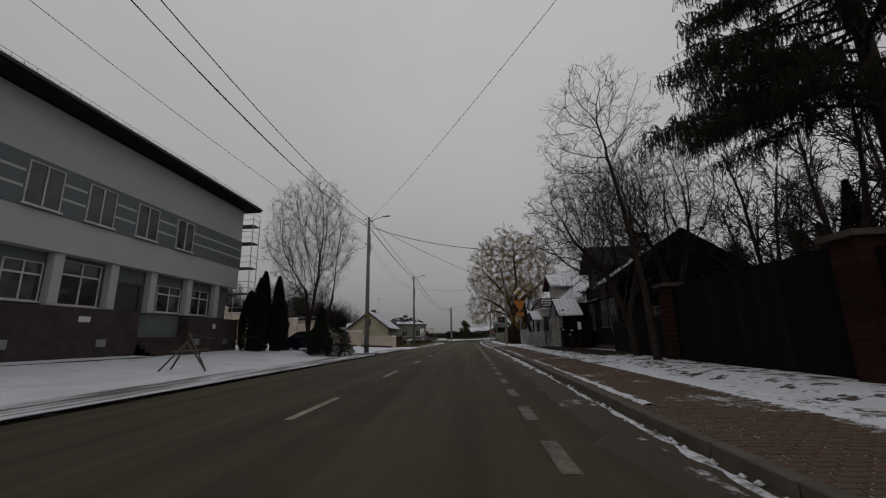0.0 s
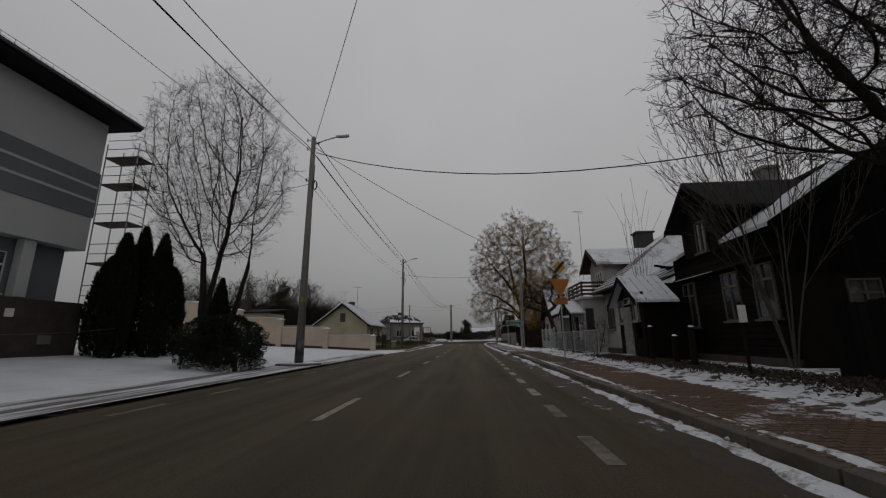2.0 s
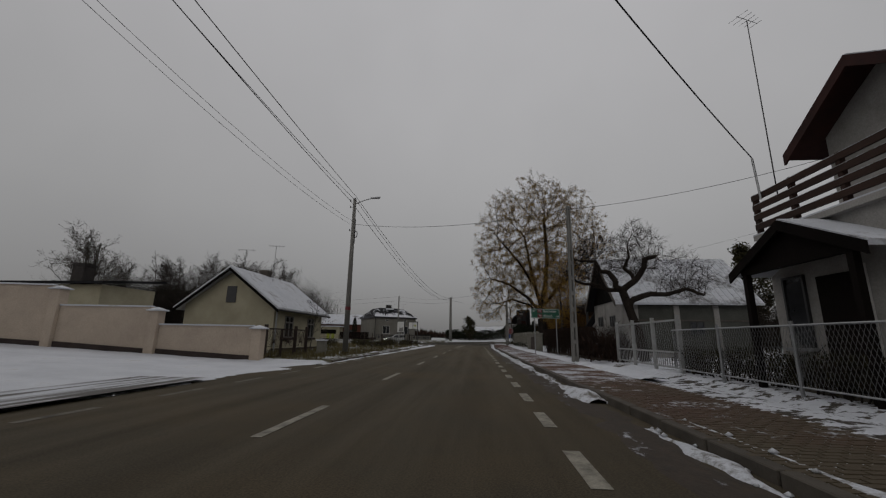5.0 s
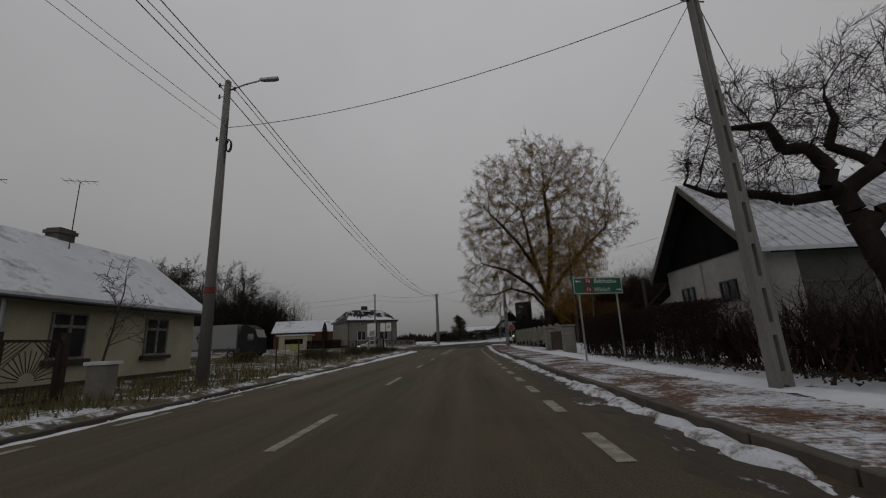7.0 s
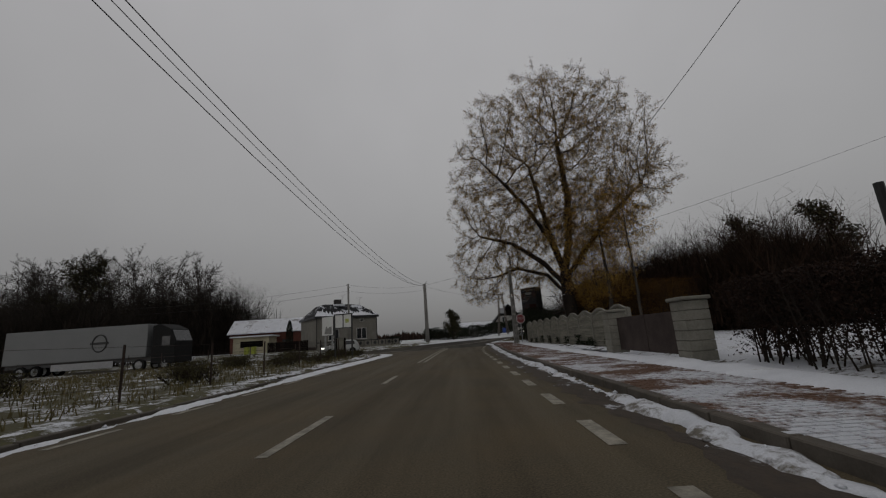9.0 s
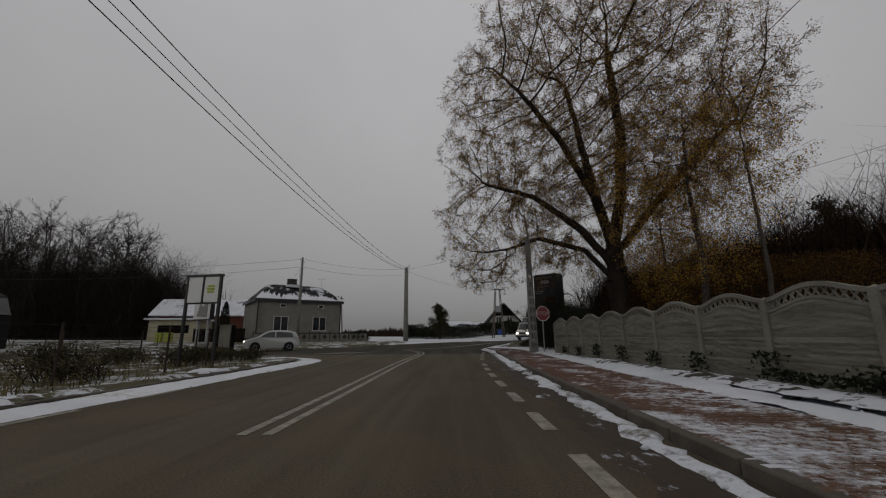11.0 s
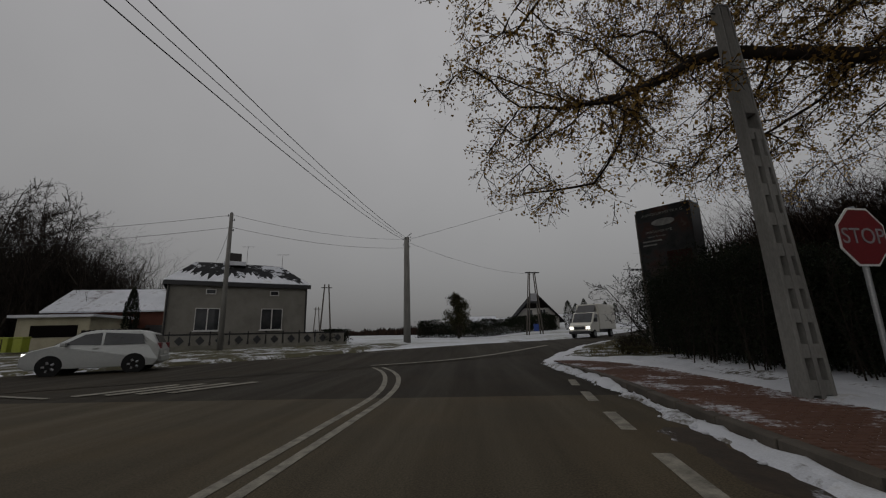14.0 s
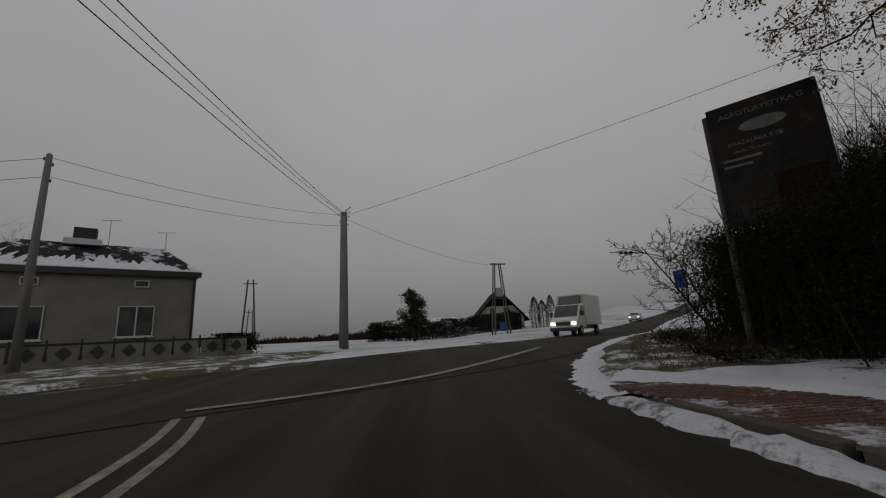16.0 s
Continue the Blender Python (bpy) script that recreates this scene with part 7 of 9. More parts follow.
# ---- hedge, gate pillars and panel fence ----
def hedge(name, label, pts, width, height, n, seed, mat, kind="hedge", stems=True, size=(0.07, 0.16), clip=False):
    rng = random.Random(seed)
    root = thing(name, label, kind)
    line = smooth_line(pts, 0.5)
    if stems:
        g = Geo()
        for p in line:
            for _ in range(9):
                a = Vector((p.x + rng.gauss(0, width * 0.3), p.y + rng.gauss(0, 0.2), ground(p.x, p.y) - 0.05))
                b = a + Vector((rng.gauss(0, 0.2), rng.gauss(0, 0.25), height * rng.uniform(0.6, 1.0)))
                g.tube(a, b, 0.02, 0.008, 4, False)
                for _ in range(5):
                    c = a.lerp(b, rng.uniform(0.2, 0.98))
                    g.tube(c, c + Vector((rng.gauss(0, 0.25), rng.gauss(0, 0.25), rng.uniform(0.1, 0.5))), 0.01, 0.004, 3, False)
        part("stemwork", g, M["bark"], root)["kind"] = "stuff"
    vs, fs = [], []
    for _ in range(int(n * 2.6)):
        p = line[rng.randrange(len(line))]
        t = rng.random() ** (0.55 if clip else 0.75)
        lump = 1 + 0.22 * noise.noise(Vector((p.x * 0.8, p.y * 0.8, t * 3 + seed)))
        c = Vector((p.x + (rng.uniform(-0.55, 0.55) if clip else rng.gauss(0, 0.34) * lump) * width, p.y + rng.gauss(0, min(0.35, width)), ground(p.x, p.y) + 0.05 + t * height * (1 + 0.2 * (lump - 1) if clip else lump)))
        u = Vector((rng.gauss(0, 1), rng.gauss(0, 1), rng.gauss(0, 1))).normalized()
        w = u.cross(Vector((rng.gauss(0, 1), rng.gauss(0, 1), rng.gauss(0, 1)))).normalized()
        s = rng.uniform(*size) * 0.5
        o = len(vs)
        vs += [tuple(c - u * s), tuple(c + w * s * 1.1), tuple(c + u * s)]
        fs.append((o, o + 1, o + 2))
    me = bpy.data.meshes.new("foliage")
    me.from_pydata(vs, [], fs)
    me.materials.append(M[mat])
    o = new("foliage", me)
    o.parent = root
    o["kind"] = "stuff"
    return root


def brush(name, label, pts, width, height, n, seed, thick=0.02, mat="twig_dark", kind="scrub", vary=0.3, fill=0):
    """A tangle of bare stems that fork twice, along a line."""
    rng = random.Random(seed)
    root = thing(name, label, kind)
    line = smooth_line(pts, 0.5)
    stems, twigs = Geo(), Geo()
    for _ in range(n):
        p = line[rng.randrange(len(line))]
        x, y = p.x + rng.gauss(0, 0.4) * width, p.y + rng.gauss(0, 0.4) * width
        h = height * rng.uniform(0.45, 1.0) * (1 + vary * noise.noise(Vector((x * 0.25, y * 0.25, seed))))
        a = Vector((x, y, ground(x, y) - 0.05))
        d = Vector((rng.gauss(0, 0.22), rng.gauss(0, 0.22), 1)).normalized()
        b = a + d * h * 0.55
        c = b + (d + Vector((rng.gauss(0, 0.25), rng.gauss(0, 0.25), 0))).normalized() * h * 0.45
        stems.tube(a, b, thick, thick * 0.75, 3, False).tube(b, c, thick * 0.75, thick * 0.3, 3, False)
        for _ in range(fill):
            q = a.lerp(b, rng.uniform(0.0, 1.3)) + Vector((rng.gauss(0, 0.5), rng.gauss(0, 0.5), 0))
            w = Vector((rng.gauss(0, 1), rng.gauss(0, 1), 0)).normalized() * rng.uniform(0.03, 0.06)
            twigs.add([q - w, q + w, q + Vector((rng.gauss(0, 0.1), rng.gauss(0, 0.1), 0.26)) * h], [(0, 1, 2)])
        for _ in range(7):
            t = rng.uniform(0.15, 1.0)
            q = a.lerp(b, t / 0.55) if t < 0.55 else b.lerp(c, (t - 0.55) / 0.45)
            e = q + Vector((rng.gauss(0, 0.22), rng.gauss(0, 0.22), rng.uniform(0.08, 0.3))) * h
            w = Vector((rng.gauss(0, 1), rng.gauss(0, 1), 0.2)).normalized() * thick * 0.5
            twigs.add([q - w, q + w, e + w * 0.35, e - w * 0.35], [(0, 1, 2, 3)])
            for _ in range(3):
                q2 = q.lerp(e, rng.uniform(0.25, 1.0))
                w = Vector((rng.gauss(0, 1), rng.gauss(0, 1), 0.2)).normalized() * thick * 0.38
                twigs.add([q2 - w, q2 + w, q2 + Vector((rng.gauss(0, 0.1), rng.gauss(0, 0.1), rng.uniform(0.0, 0.14))) * h], [(0, 1, 2)])
    part("stemwork", stems, M[mat], root)["kind"] = "stuff"
    part("twigwork", twigs, M[mat], root)["kind"] = "stuff"
    return root


for x, y, h in ((7.45, 55.75, 1.75), (7.5, 54.2, 1.7), (7.5, 52.9, 1.75), (7.45, 51.9, 1.6)):
    brush("hedge_shrub", "bare brown shrub with gaps beside the clipped hedge", [(x, y - 0.25), (x, y + 0.25)], 0.5, h, 75, int(y * 10), 0.012, "leaf_hedge", "shrub", 0.1, 2)
hedge("leaf_litter", "fallen leaves scattered on the snow beneath the hedge", [(6.7, 51.5), (6.6, 56), (6.4, 62)], 0.9, 0.04, 900, 46, "litter", "leaf litter", False, (0.05, 0.1))
hedge("hedge", "tall brown leafless-looking hedge along the pavement", [(7.35, 56.6), (7.2, 60), (7.0, 66.4)], 0.95, 1.65, 22000, 3, "leaf_hedge", size=(0.035, 0.08), clip=True)
for x, y, h in ((6.2, 67.7, 1.52), (6.2, 72.7, 1.55)):
    root = thing("gate_pillar", "pale concrete block gate pillar with a capstone", "pillar", "gate pillars", rz(x, y, 0.1, 0))
    for k in range(6):
        part("block", Geo().box(-0.3, -0.3, 0.235 * k, 0.3, 0.3, 0.235 * k + 0.225), M["slab"], root, bevel=0.012)
    part("capstone", Geo().box(-0.36, -0.36, 1.41, 0.36, 0.36, 1.5), M["slab"], root, bevel=0.02)
root = thing("panel_gate", "closed grey sheet gate between concrete pillars", "gate")
part("leaf", Geo().box(6.18, 68.05, 0.2, 6.24, 70.15, 1.3), M["plinth"], root)
part("leaf", Geo().box(6.18, 70.2, 0.2, 6.24, 72.35, 1.3), M["plinth"], root)


def concrete_fence(x0, x1, y0, y1, n):
    """Precast panel fence: slotted posts, rock-faced slabs and an arched lattice on top."""
    root = thing("panel_fence", "grey precast concrete fence with rock-faced slabs and arched lattice tops", "fence")
    rng = random.Random(8)
    for k in range(n + 1):
        t = k / n
        x, y = x0 + (x1 - x0) * t, y0 + (y1 - y0) * t
        g = Geo().box(x - 0.07, y - 0.07, -0.1, x + 0.07, y + 0.07, 1.68)
        g.add([(x - 0.07, y - 0.07, 1.68), (x + 0.07, y - 0.07, 1.68), (x + 0.07, y + 0.07, 1.68), (x - 0.07, y + 0.07, 1.68), (x, y, 1.73)], [(0, 1, 4), (1, 2, 4), (2, 3, 4), (3, 0, 4)])
        part("post", g, M["slab"], root)
    step = (y1 - y0) / n
    dx = (x1 - x0) / n
    for k in range(n):
        ya, xa = y0 + step * k + 0.07, x0 + dx * k
        w = step - 0.14
        swell = lambda u: 0.2 * math.sin(math.pi * u) ** 1.5
        for r in range(3):
            za, zb = 0.1 + 0.44 * r, 0.535 + 0.44 * r
            nx, nz, g = 26, 9, Geo()
            ledge = [rng.uniform(-0.004, 0.022) for _ in range(nz + 1)]
            vs = []
            for j in range(nz + 1):
                for i in range(nx + 1):
                    u = i / nx
                    top = zb + (swell(u) if r == 2 else 0.0)
                    yy = ya + w * u
                    e = 0.0 if i in (0, nx) or j in (0, nz) else 0.008 + ledge[j] * (1 if noise.noise(Vector((yy * 1.7, j * 7.1 + r * 31, k))) > -0.1 else 0.1) + 0.014 * noise.noise(Vector((yy * 5.0, j * 2.3, r + k)))
                    drop = 0.018 * noise.noise(Vector((yy * 2.4, j * 5.3 + 9, r + k))) if 0 < j < nz else 0.0
                    vs.append((xa + dx * u - 0.03 - max(e, 0.0), yy, za + (top - za) * j / nz + drop))
            fs = [(j * (nx + 1) + i, j * (nx + 1) + i + 1, (j + 1) * (nx + 1) + i + 1, (j + 1) * (nx + 1) + i) for j in range(nz) for i in range(nx)]
            o = len(vs)
            vs += [(xa + dx * i / nx + 0.04, vs[i + q * nz * (nx + 1)][1], vs[i + q * nz * (nx + 1)][2]) for q in (0, 1) for i in range(nx + 1)]
            m = o + nx + 1
            fs += [(o + i, m + i, m + i + 1, o + i + 1) for i in range(nx)] + [(nz * (nx + 1) + i, nz * (nx + 1) + i + 1, m + i + 1, m + i) for i in range(nx)]
            part("slab", g.add(vs, fs), M["rock"], root)
        # arched lattice between two rails
        low = lambda u: 1.44 + swell(u)
        high = lambda u: 1.66 + swell(u)
        g = Geo()
        for i in range(12):
            u0, u1 = i / 12, (i + 1) / 12
            for a, b in ((u0, u1), (u1, u0)):
                g.tube((xa + dx * a, ya + w * a, low(a)), (xa + dx * b, ya + w * b, high(b)), 0.02, 0.02, 5, False)
        part("lattice", g, M["slab"], root)
        for nm, edge, t in (("lower_rail", low, 0.025), ("arch_rail", high, 0.04)):
            g, ring = Geo(), []
            for i in range(15):
                u = i / 14
                ring += [(xa + dx * u + sx, ya + w * u, edge(u) + sz) for sx, sz in ((-0.045, -t), (0.045, -t), (0.045, t), (-0.045, t))]
            g.add(ring, [(4 * i + q, 4 * i + (q + 1) % 4, 4 * i + 4 + (q + 1) % 4, 4 * i + 4 + q) for i in range(14) for q in range(4)] + [(3, 2, 1, 0), (56, 57, 58, 59)])
            part(nm, g, M["slab"], root)


concrete_fence(7.15, 6.45, 73.6, 93.6, 10)
ri = random.Random(61)
for k in range(1, 10):
    t = k / 10
    x, y, h = 6.95 - 0.7 * t, 73.6 + 20.0 * t + ri.uniform(-0.15, 0.1), ri.uniform(0.25, 0.6)
    hedge("ivy_tuft", "small dark evergreen plant at the foot of a fence post", [(x, y - 0.08), (x, y + 0.08)], 0.15, h, int(60 * h + 20), 170 + k, "leaf_dark", "plant", False, (0.06, 0.12))
hedge("ground_ivy", "low snow-flecked evergreen leaves along the fence foot", [(6.75, 77.4), (6.7, 79.2)], 0.25, 0.2, 150, 182, "leaf_dark", "plant", False, (0.06, 0.12))


# ---- signs ----
def text_part(name, text, size, m, mat, parent):
    cu = bpy.data.curves.new(name, "FONT")
    cu.body = text
    cu.size = size
    cu.align_x = "CENTER"
    cu.align_y = "CENTER"
    cu.extrude = 0.002
    tmp = bpy.data.objects.new("tmp", cu)
    me = bpy.data.meshes.new_from_object(tmp)
    bpy.data.objects.remove(tmp)
    me.name = name
    me.materials.clear()
    me.materials.append(M[mat])
    o = new(name, me)
    o.parent = parent
    o.matrix_basis = m
    return o


UP = pose(0, 0, 0, 90, 0, 0)


def flat(poly, y, t=0.004):
    """A thin plate in the x-z plane at depth y."""
    return Geo().prism([(x, y, z) for x, z in poly], (0, t, 0))


def priority_sign():
    m = rz(5.05, 32.3, 0.03, 6)
    root = thing("road_sign", "end-of-priority diamond over a faded amber warning triangle", "road sign", m=m)
    part("post", Geo().tube((0, 0.05, -0.2), (0, 0.05, 4.75), 0.033, 0.033, 10), M["metal"], root)
    s = 0.5
    dia = [(0, 4.42 - s), (s, 4.42), (0, 4.42 + s), (-s, 4.42)]
    p = part("diamond_plate", flat(dia, 0, 0.012), M["sign_white"], root, "white diamond plate")
    s2 = 0.33
    part("diamond_centre", flat([(0, 4.42 - s2), (s2, 4.42), (0, 4.42 + s2), (-s2, 4.42)], -0.006), M["sign_yellow"], p)
    part("diamond_bar", flat([(-0.30, 4.19), (-0.19, 4.09), (0.30, 4.65), (0.19, 4.75)], -0.011), M["sign_black"], p)
    part("diamond_rim", flat([(0, 4.42 - s), (0.04, 4.42 - s + 0.04), (-s + 0.04, 4.42 + 0.04), (-s, 4.42)], -0.005), M["sign_black"], p)
    tri_poly = [(-0.47, 3.78), (-0.44, 3.84), (0.44, 3.84), (0.47, 3.78), (0.04, 2.98), (-0.04, 2.98)]
    part("warning_triangle", flat(tri_poly, 0.0, 0.012), M["sign_orange"], root, "faded amber triangle plate")
    pl = part("distance_plate", flat([(-0.31, 2.6), (0.31, 2.6), (0.31, 2.92), (-0.31, 2.92)], 0, 0.012), M["sign_orange"], root, "small amber plate with black letters")
    for txt, z in (("STOP", 2.82), ("50 m", 2.66)):
        text_part("lettering", txt, 0.17, Matrix.Translation((0, -0.004, z)) @ UP, "sign_black", pl)


def direction_sign():
    m = rz(5.6, 60.0, 0.12, 16)
    root = thing("direction_sign", "green direction sign on two steel posts", "road sign", m=m)
    for x in (-0.78, 0.78):
        part("post", Geo().tube((x, 0.06, -0.2), (x, 0.06, 2.6), 0.035, 0.035, 9), M["metal"], root)
    p = part("panel", flat([(-1.02, 2.35), (1.02, 2.35), (1.02, 2.98), (-1.02, 2.98)], 0, 0.03), M["sign_green"], root, "green panel with white rim")
    g = Geo()
    for a, b, c, d in ((-1.0, 2.37, 1.0, 2.39), (-1.0, 2.94, 1.0, 2.96), (-1.0, 2.37, -0.98, 2.96), (0.98, 2.37, 1.0, 2.96)):
        g.box(a, -0.006, b, c, -0.002, d)
    part("rim", g, M["sign_white"], p)
    for z, name, arrow in ((2.82, "Bełchatów", -1), (2.51, "Wieluń", 1)):
        part("route_shield", Geo().box(-0.58, -0.007, z - 0.115, -0.24, -0.002, z + 0.115), M["sign_red"], p, "red route number shield")
        text_part("route_number", "74", 0.19, Matrix.Translation((-0.41, -0.01, z)) @ UP, "sign_white", p)
        text_part("place_name", name, 0.225, Matrix.Translation((0.32 if arrow < 0 else 0.16, -0.006, z)) @ UP, "sign_white", p)
        x = -0.8 if arrow < 0 else 0.84
        part("arrow", Geo().box(x - 0.1, -0.007, z - 0.015, x + 0.1, -0.002, z + 0.015).prism([(x + arrow * 0.13, -0.007, z), (x + arrow * 0.04, -0.007, z + 0.055), (x + arrow * 0.04, -0.007, z - 0.055)], (0, 0.005, 0)), M["sign_white"], p)


def stop_sign():
    m = rz(6.05, 94.5, 0.12, 14)
    root = thing("stop_sign", "red octagonal stop sign on a grey post", "road sign", m=m)
    part("post", Geo().tube((0, 0.05, -0.2), (0, 0.05, 2.55), 0.033, 0.033, 10), M["metal"], root)
    R, zc = 0.43, 2.12
    octa = lambda r: [(r * math.cos(math.pi / 8 + math.pi / 4 * k), zc + r * math.sin(math.pi / 8 + math.pi / 4 * k)) for k in range(8)]
    p = part("octagon", flat(octa(R), 0, 0.012), M["sign_white"], root, "white-rimmed octagon plate")
    part("red_face", flat(octa(R * 0.93), -0.006), M["sign_red"], p)
    text_part("lettering", "STOP", 0.3, Matrix.Translation((0, -0.009, zc)) @ UP, "sign_back", p)


priority_sign()
direction_sign()
stop_sign()


# ---- billboard at the corner ----
def billboard():
    """Two boards set at an angle on posts."""
    root = thing("billboard", "dark farm-holiday billboard with white lettering on timber posts", "billboard")
    a, b = Vector((8.15, 106.25, 0)), Vector((9.65, 104.85, 0))
    d = (b - a)
    m = rz(a.x, a.y, 0, math.degrees(math.atan2(d.y, d.x)))
    w, z0, z1 = d.length, 3.1, 6.15
    p = part("panel", Geo().box(0, 0, z0, w, 0.06, z1, m), M["billboard"], root, "dark printed panel")
    for x, y, s, t in ((0.5, z1 - 0.3, 0.17, "AGROTURYSTYKA G"), (0.4, z1 - 1.05, 0.14, "SMAŻALNIA RYB"), (0.36, z1 - 1.25, 0.11, "obiekt 70 miejsc")):
        text_part("lettering", t, s, m @ Matrix.Translation((w * x, -0.006, y)) @ UP, "sign_faded", p)
    g = Geo().prism([(w * 0.5 + 0.45 * math.cos(k * 0.35), -0.006, z1 - 0.68 + 0.15 * math.sin(k * 0.35)) for k in range(18)], (0, 0.004, 0), m)
    part("oval", g, M["sign_faded"], p)
    for k in range(2):
        part("print_bar", Geo().box(0.15, -0.006, z1 - 1.46 - 0.16 * k, 0.9 - 0.2 * k, -0.002, z1 - 1.40 - 0.16 * k, m), M["sign_faded"], p)
    part("photo_patch", Geo().box(w * 0.5, -0.006, z0 + 0.2, w - 0.12, -0.002, z0 + 1.1, m), M["red_brick"], p, "dim reddish printed picture")
    part("print_patch", Geo().box(0.3, -0.006, z0 + 0.12, 1.0, -0.002, z0 + 0.5, m), M["plinth"], p)
    c = Vector((10.3, 105.4, 0))
    d2 = c - b
    m2 = rz(b.x + 0.05, b.y + 0.02, 0, math.degrees(math.atan2(d2.y, d2.x)))
    part("panel", Geo().box(0, 0, z0, d2.length, 0.06, z1, m2), M["sign_black"], root, "dark back panel")
    for q in (a, b, c):
        part("post", Geo().tube((q.x + 0.08, q.y + 0.15, 0), (q.x + 0.08, q.y + 0.15, z1 - 0.1), 0.08, 0.07, 8), M["wood_pole"], root)


bm_m, bm_n, bm_l, bm_b = material("printed_board", 0.85)
bm_v = coords(bm_n, bm_l)
bm_l.new(ramp(bm_n, bm_l, noise_tex(bm_n, bm_l, bm_v, 1.3, 4), [(0.3, (0.012, 0.014, 0.014)), (0.5, (0.03, 0.03, 0.03)), (0.62, (0.05, 0.025, 0.02)), (0.75, (0.09, 0.085, 0.08))]), bm_b.inputs["Base Color"])
M["billboard"] = bm_m
billboard()
hedge("thicket", "dense blackish thicket round the billboard", [(8.1, 98.5), (8.5, 101.5), (8.75, 104.6), (9.6, 107.6), (11.6, 110.6), (15, 113.3)], 1.9, 3.1, 64000, 23, "leaf_dark", "thicket", True, (0.035, 0.085))
brush("thicket", "thin bare shoots rising from the thicket", [(8.3, 98.5), (9.0, 101.5), (9.8, 104.4), (11.0, 107.2), (12.6, 110.2)], 1.3, 3.2, 420, 26, 0.008, kind="thicket")
hedge("thicket", "dark tangled thicket behind the stop sign", [(7.8, 94.6), (8.4, 97), (9.7, 99.5), (11.2, 102.5)], 1.3, 2.3, 24000, 24, "leaf_dark", "thicket", True, (0.035, 0.085))
brush("thicket", "tall dark bare thicket behind the billboard", [(10.4, 106.5), (12, 109), (13.5, 111), (11.5, 103)], 1.6, 4.2, 420, 25, 0.009, kind="thicket")
bare_tree("thorn_bush", "spiky bare thorn bush leaning over the verge", 9.4, 108.4, 3.6, 0.042, 61, dict(steps=(6, 6, 5, 4, 3), kids=(9, 6, 4, 0), bare=(0.1, 0.1, 0.1, 0.1), up=(0.0, 0.02, 0.0, 0, 0), angle=((30, 65),) * 4), ((-0.6, 0.1), (0.1, -0.3), (-0.2, 0.5), (0.5, 0.2)), "bark")

# ---- the big tree and its neighbours ----
OAK = [(None, [((0, 0, 0), 0.62), ((-0.1, 0, 1.2), 0.52), ((-0.3, 0.1, 3.6), 0.46), ((-0.35, 0.1, 6.2), 0.42)]),
       ((-0.35, 0.1, 6.2), [((-1.2, -0.2, 9.0), 0.3), ((-2.0, -0.4, 13.0), 0.2), ((-2.6, -0.3, 17.0), 0.12)]),
       ((-0.35, 0.1, 6.2), [((0.5, 0.3, 9.4), 0.3), ((0.9, 0.2, 14.0), 0.22), ((0.7, 0.5, 20.0), 0.11)]),
       ((-0.3, 0.1, 4.6), [((-2.3, -0.3, 7.2), 0.24), ((-5.2, -0.6, 9.3), 0.16), ((-8.0, -0.4, 10.2), 0.09)]),
       ((-0.35, 0.1, 5.4), [((1.9, -0.5, 8.4), 0.24), ((4.6, -0.9, 11.5), 0.16), ((7.5, -1.2, 14.0), 0.09)]),
       ((-0.3, 0.1, 4.2), [((-1.9, 0.7, 6.2), 0.15), ((-4.6, 1.6, 7.2), 0.1), ((-6.6, 2.2, 6.6), 0.06)]),
       ((-1.2, -0.2, 9.0), [((-3.6, -1.6, 12.5), 0.16), ((-6.2, -2.4, 15.5), 0.09)])]
grown_tree("oak_tree", "huge spreading oak holding sparse withered brown leaves", 11.3, 95.8, 77, OAK,
           [((-0.2, 0, 15.4), (11.8, 10.2), 12.6, 9.4), ((-6.8, 1.0, 8.0), (5.2, 5.5), 4.8, 4.8), ((-0.8, 6.6, 9.6), (5.2, 4.4), 5.0, 5.2)], 7800, 0.5, 0.72, 7.0, 0.012, 1.86, 0.8,
           keep=lambda x, y, z: z > 8.5 - 0.25 * max(0, x) or (x < -3.2 and z > 3.3) or (y > 3.2 and z > 4.8), leaves=("leaf_brown", 13.0, 0.04), droop=0.14, twigs=3)
grown_tree("birch_tree", "weeping birch with hanging yellowed leaves", 12.9, 90.8, 78,
           [(None, [((0, 0, 0), 0.2), ((0.1, 0, 4), 0.15), ((0, 0.1, 9), 0.08), ((0.2, 0, 12.5), 0.03)])],
           [((-0.6, 0, 8.8), (4.4, 3.6), 5.8, 6.8)], 2300, 0.4, 0.55, 4.0, 0.006, 2.2, 0.9, leaves=("leaf_gold", 9.0, 0.044), bark="bark_pale", droop=0.75, twigs=2)
grown_tree("birch_tree", "young birch with a golden-brown curtain of leaves beside the oak", 13.2, 94.4, 79,
           [(None, [((0, 0, 0), 0.13), ((0.05, 0, 3), 0.1), ((0, 0.1, 7), 0.05)])],
           [((0.2, 0, 6.4), (2.8, 2.3), 5.2, 5.0)], 1100, 0.35, 0.5, 3.0, 0.006, 2.2, 0.8, leaves=("leaf_gold", 13.0, 0.045), bark="bark_pale", droop=0.8, twigs=2)
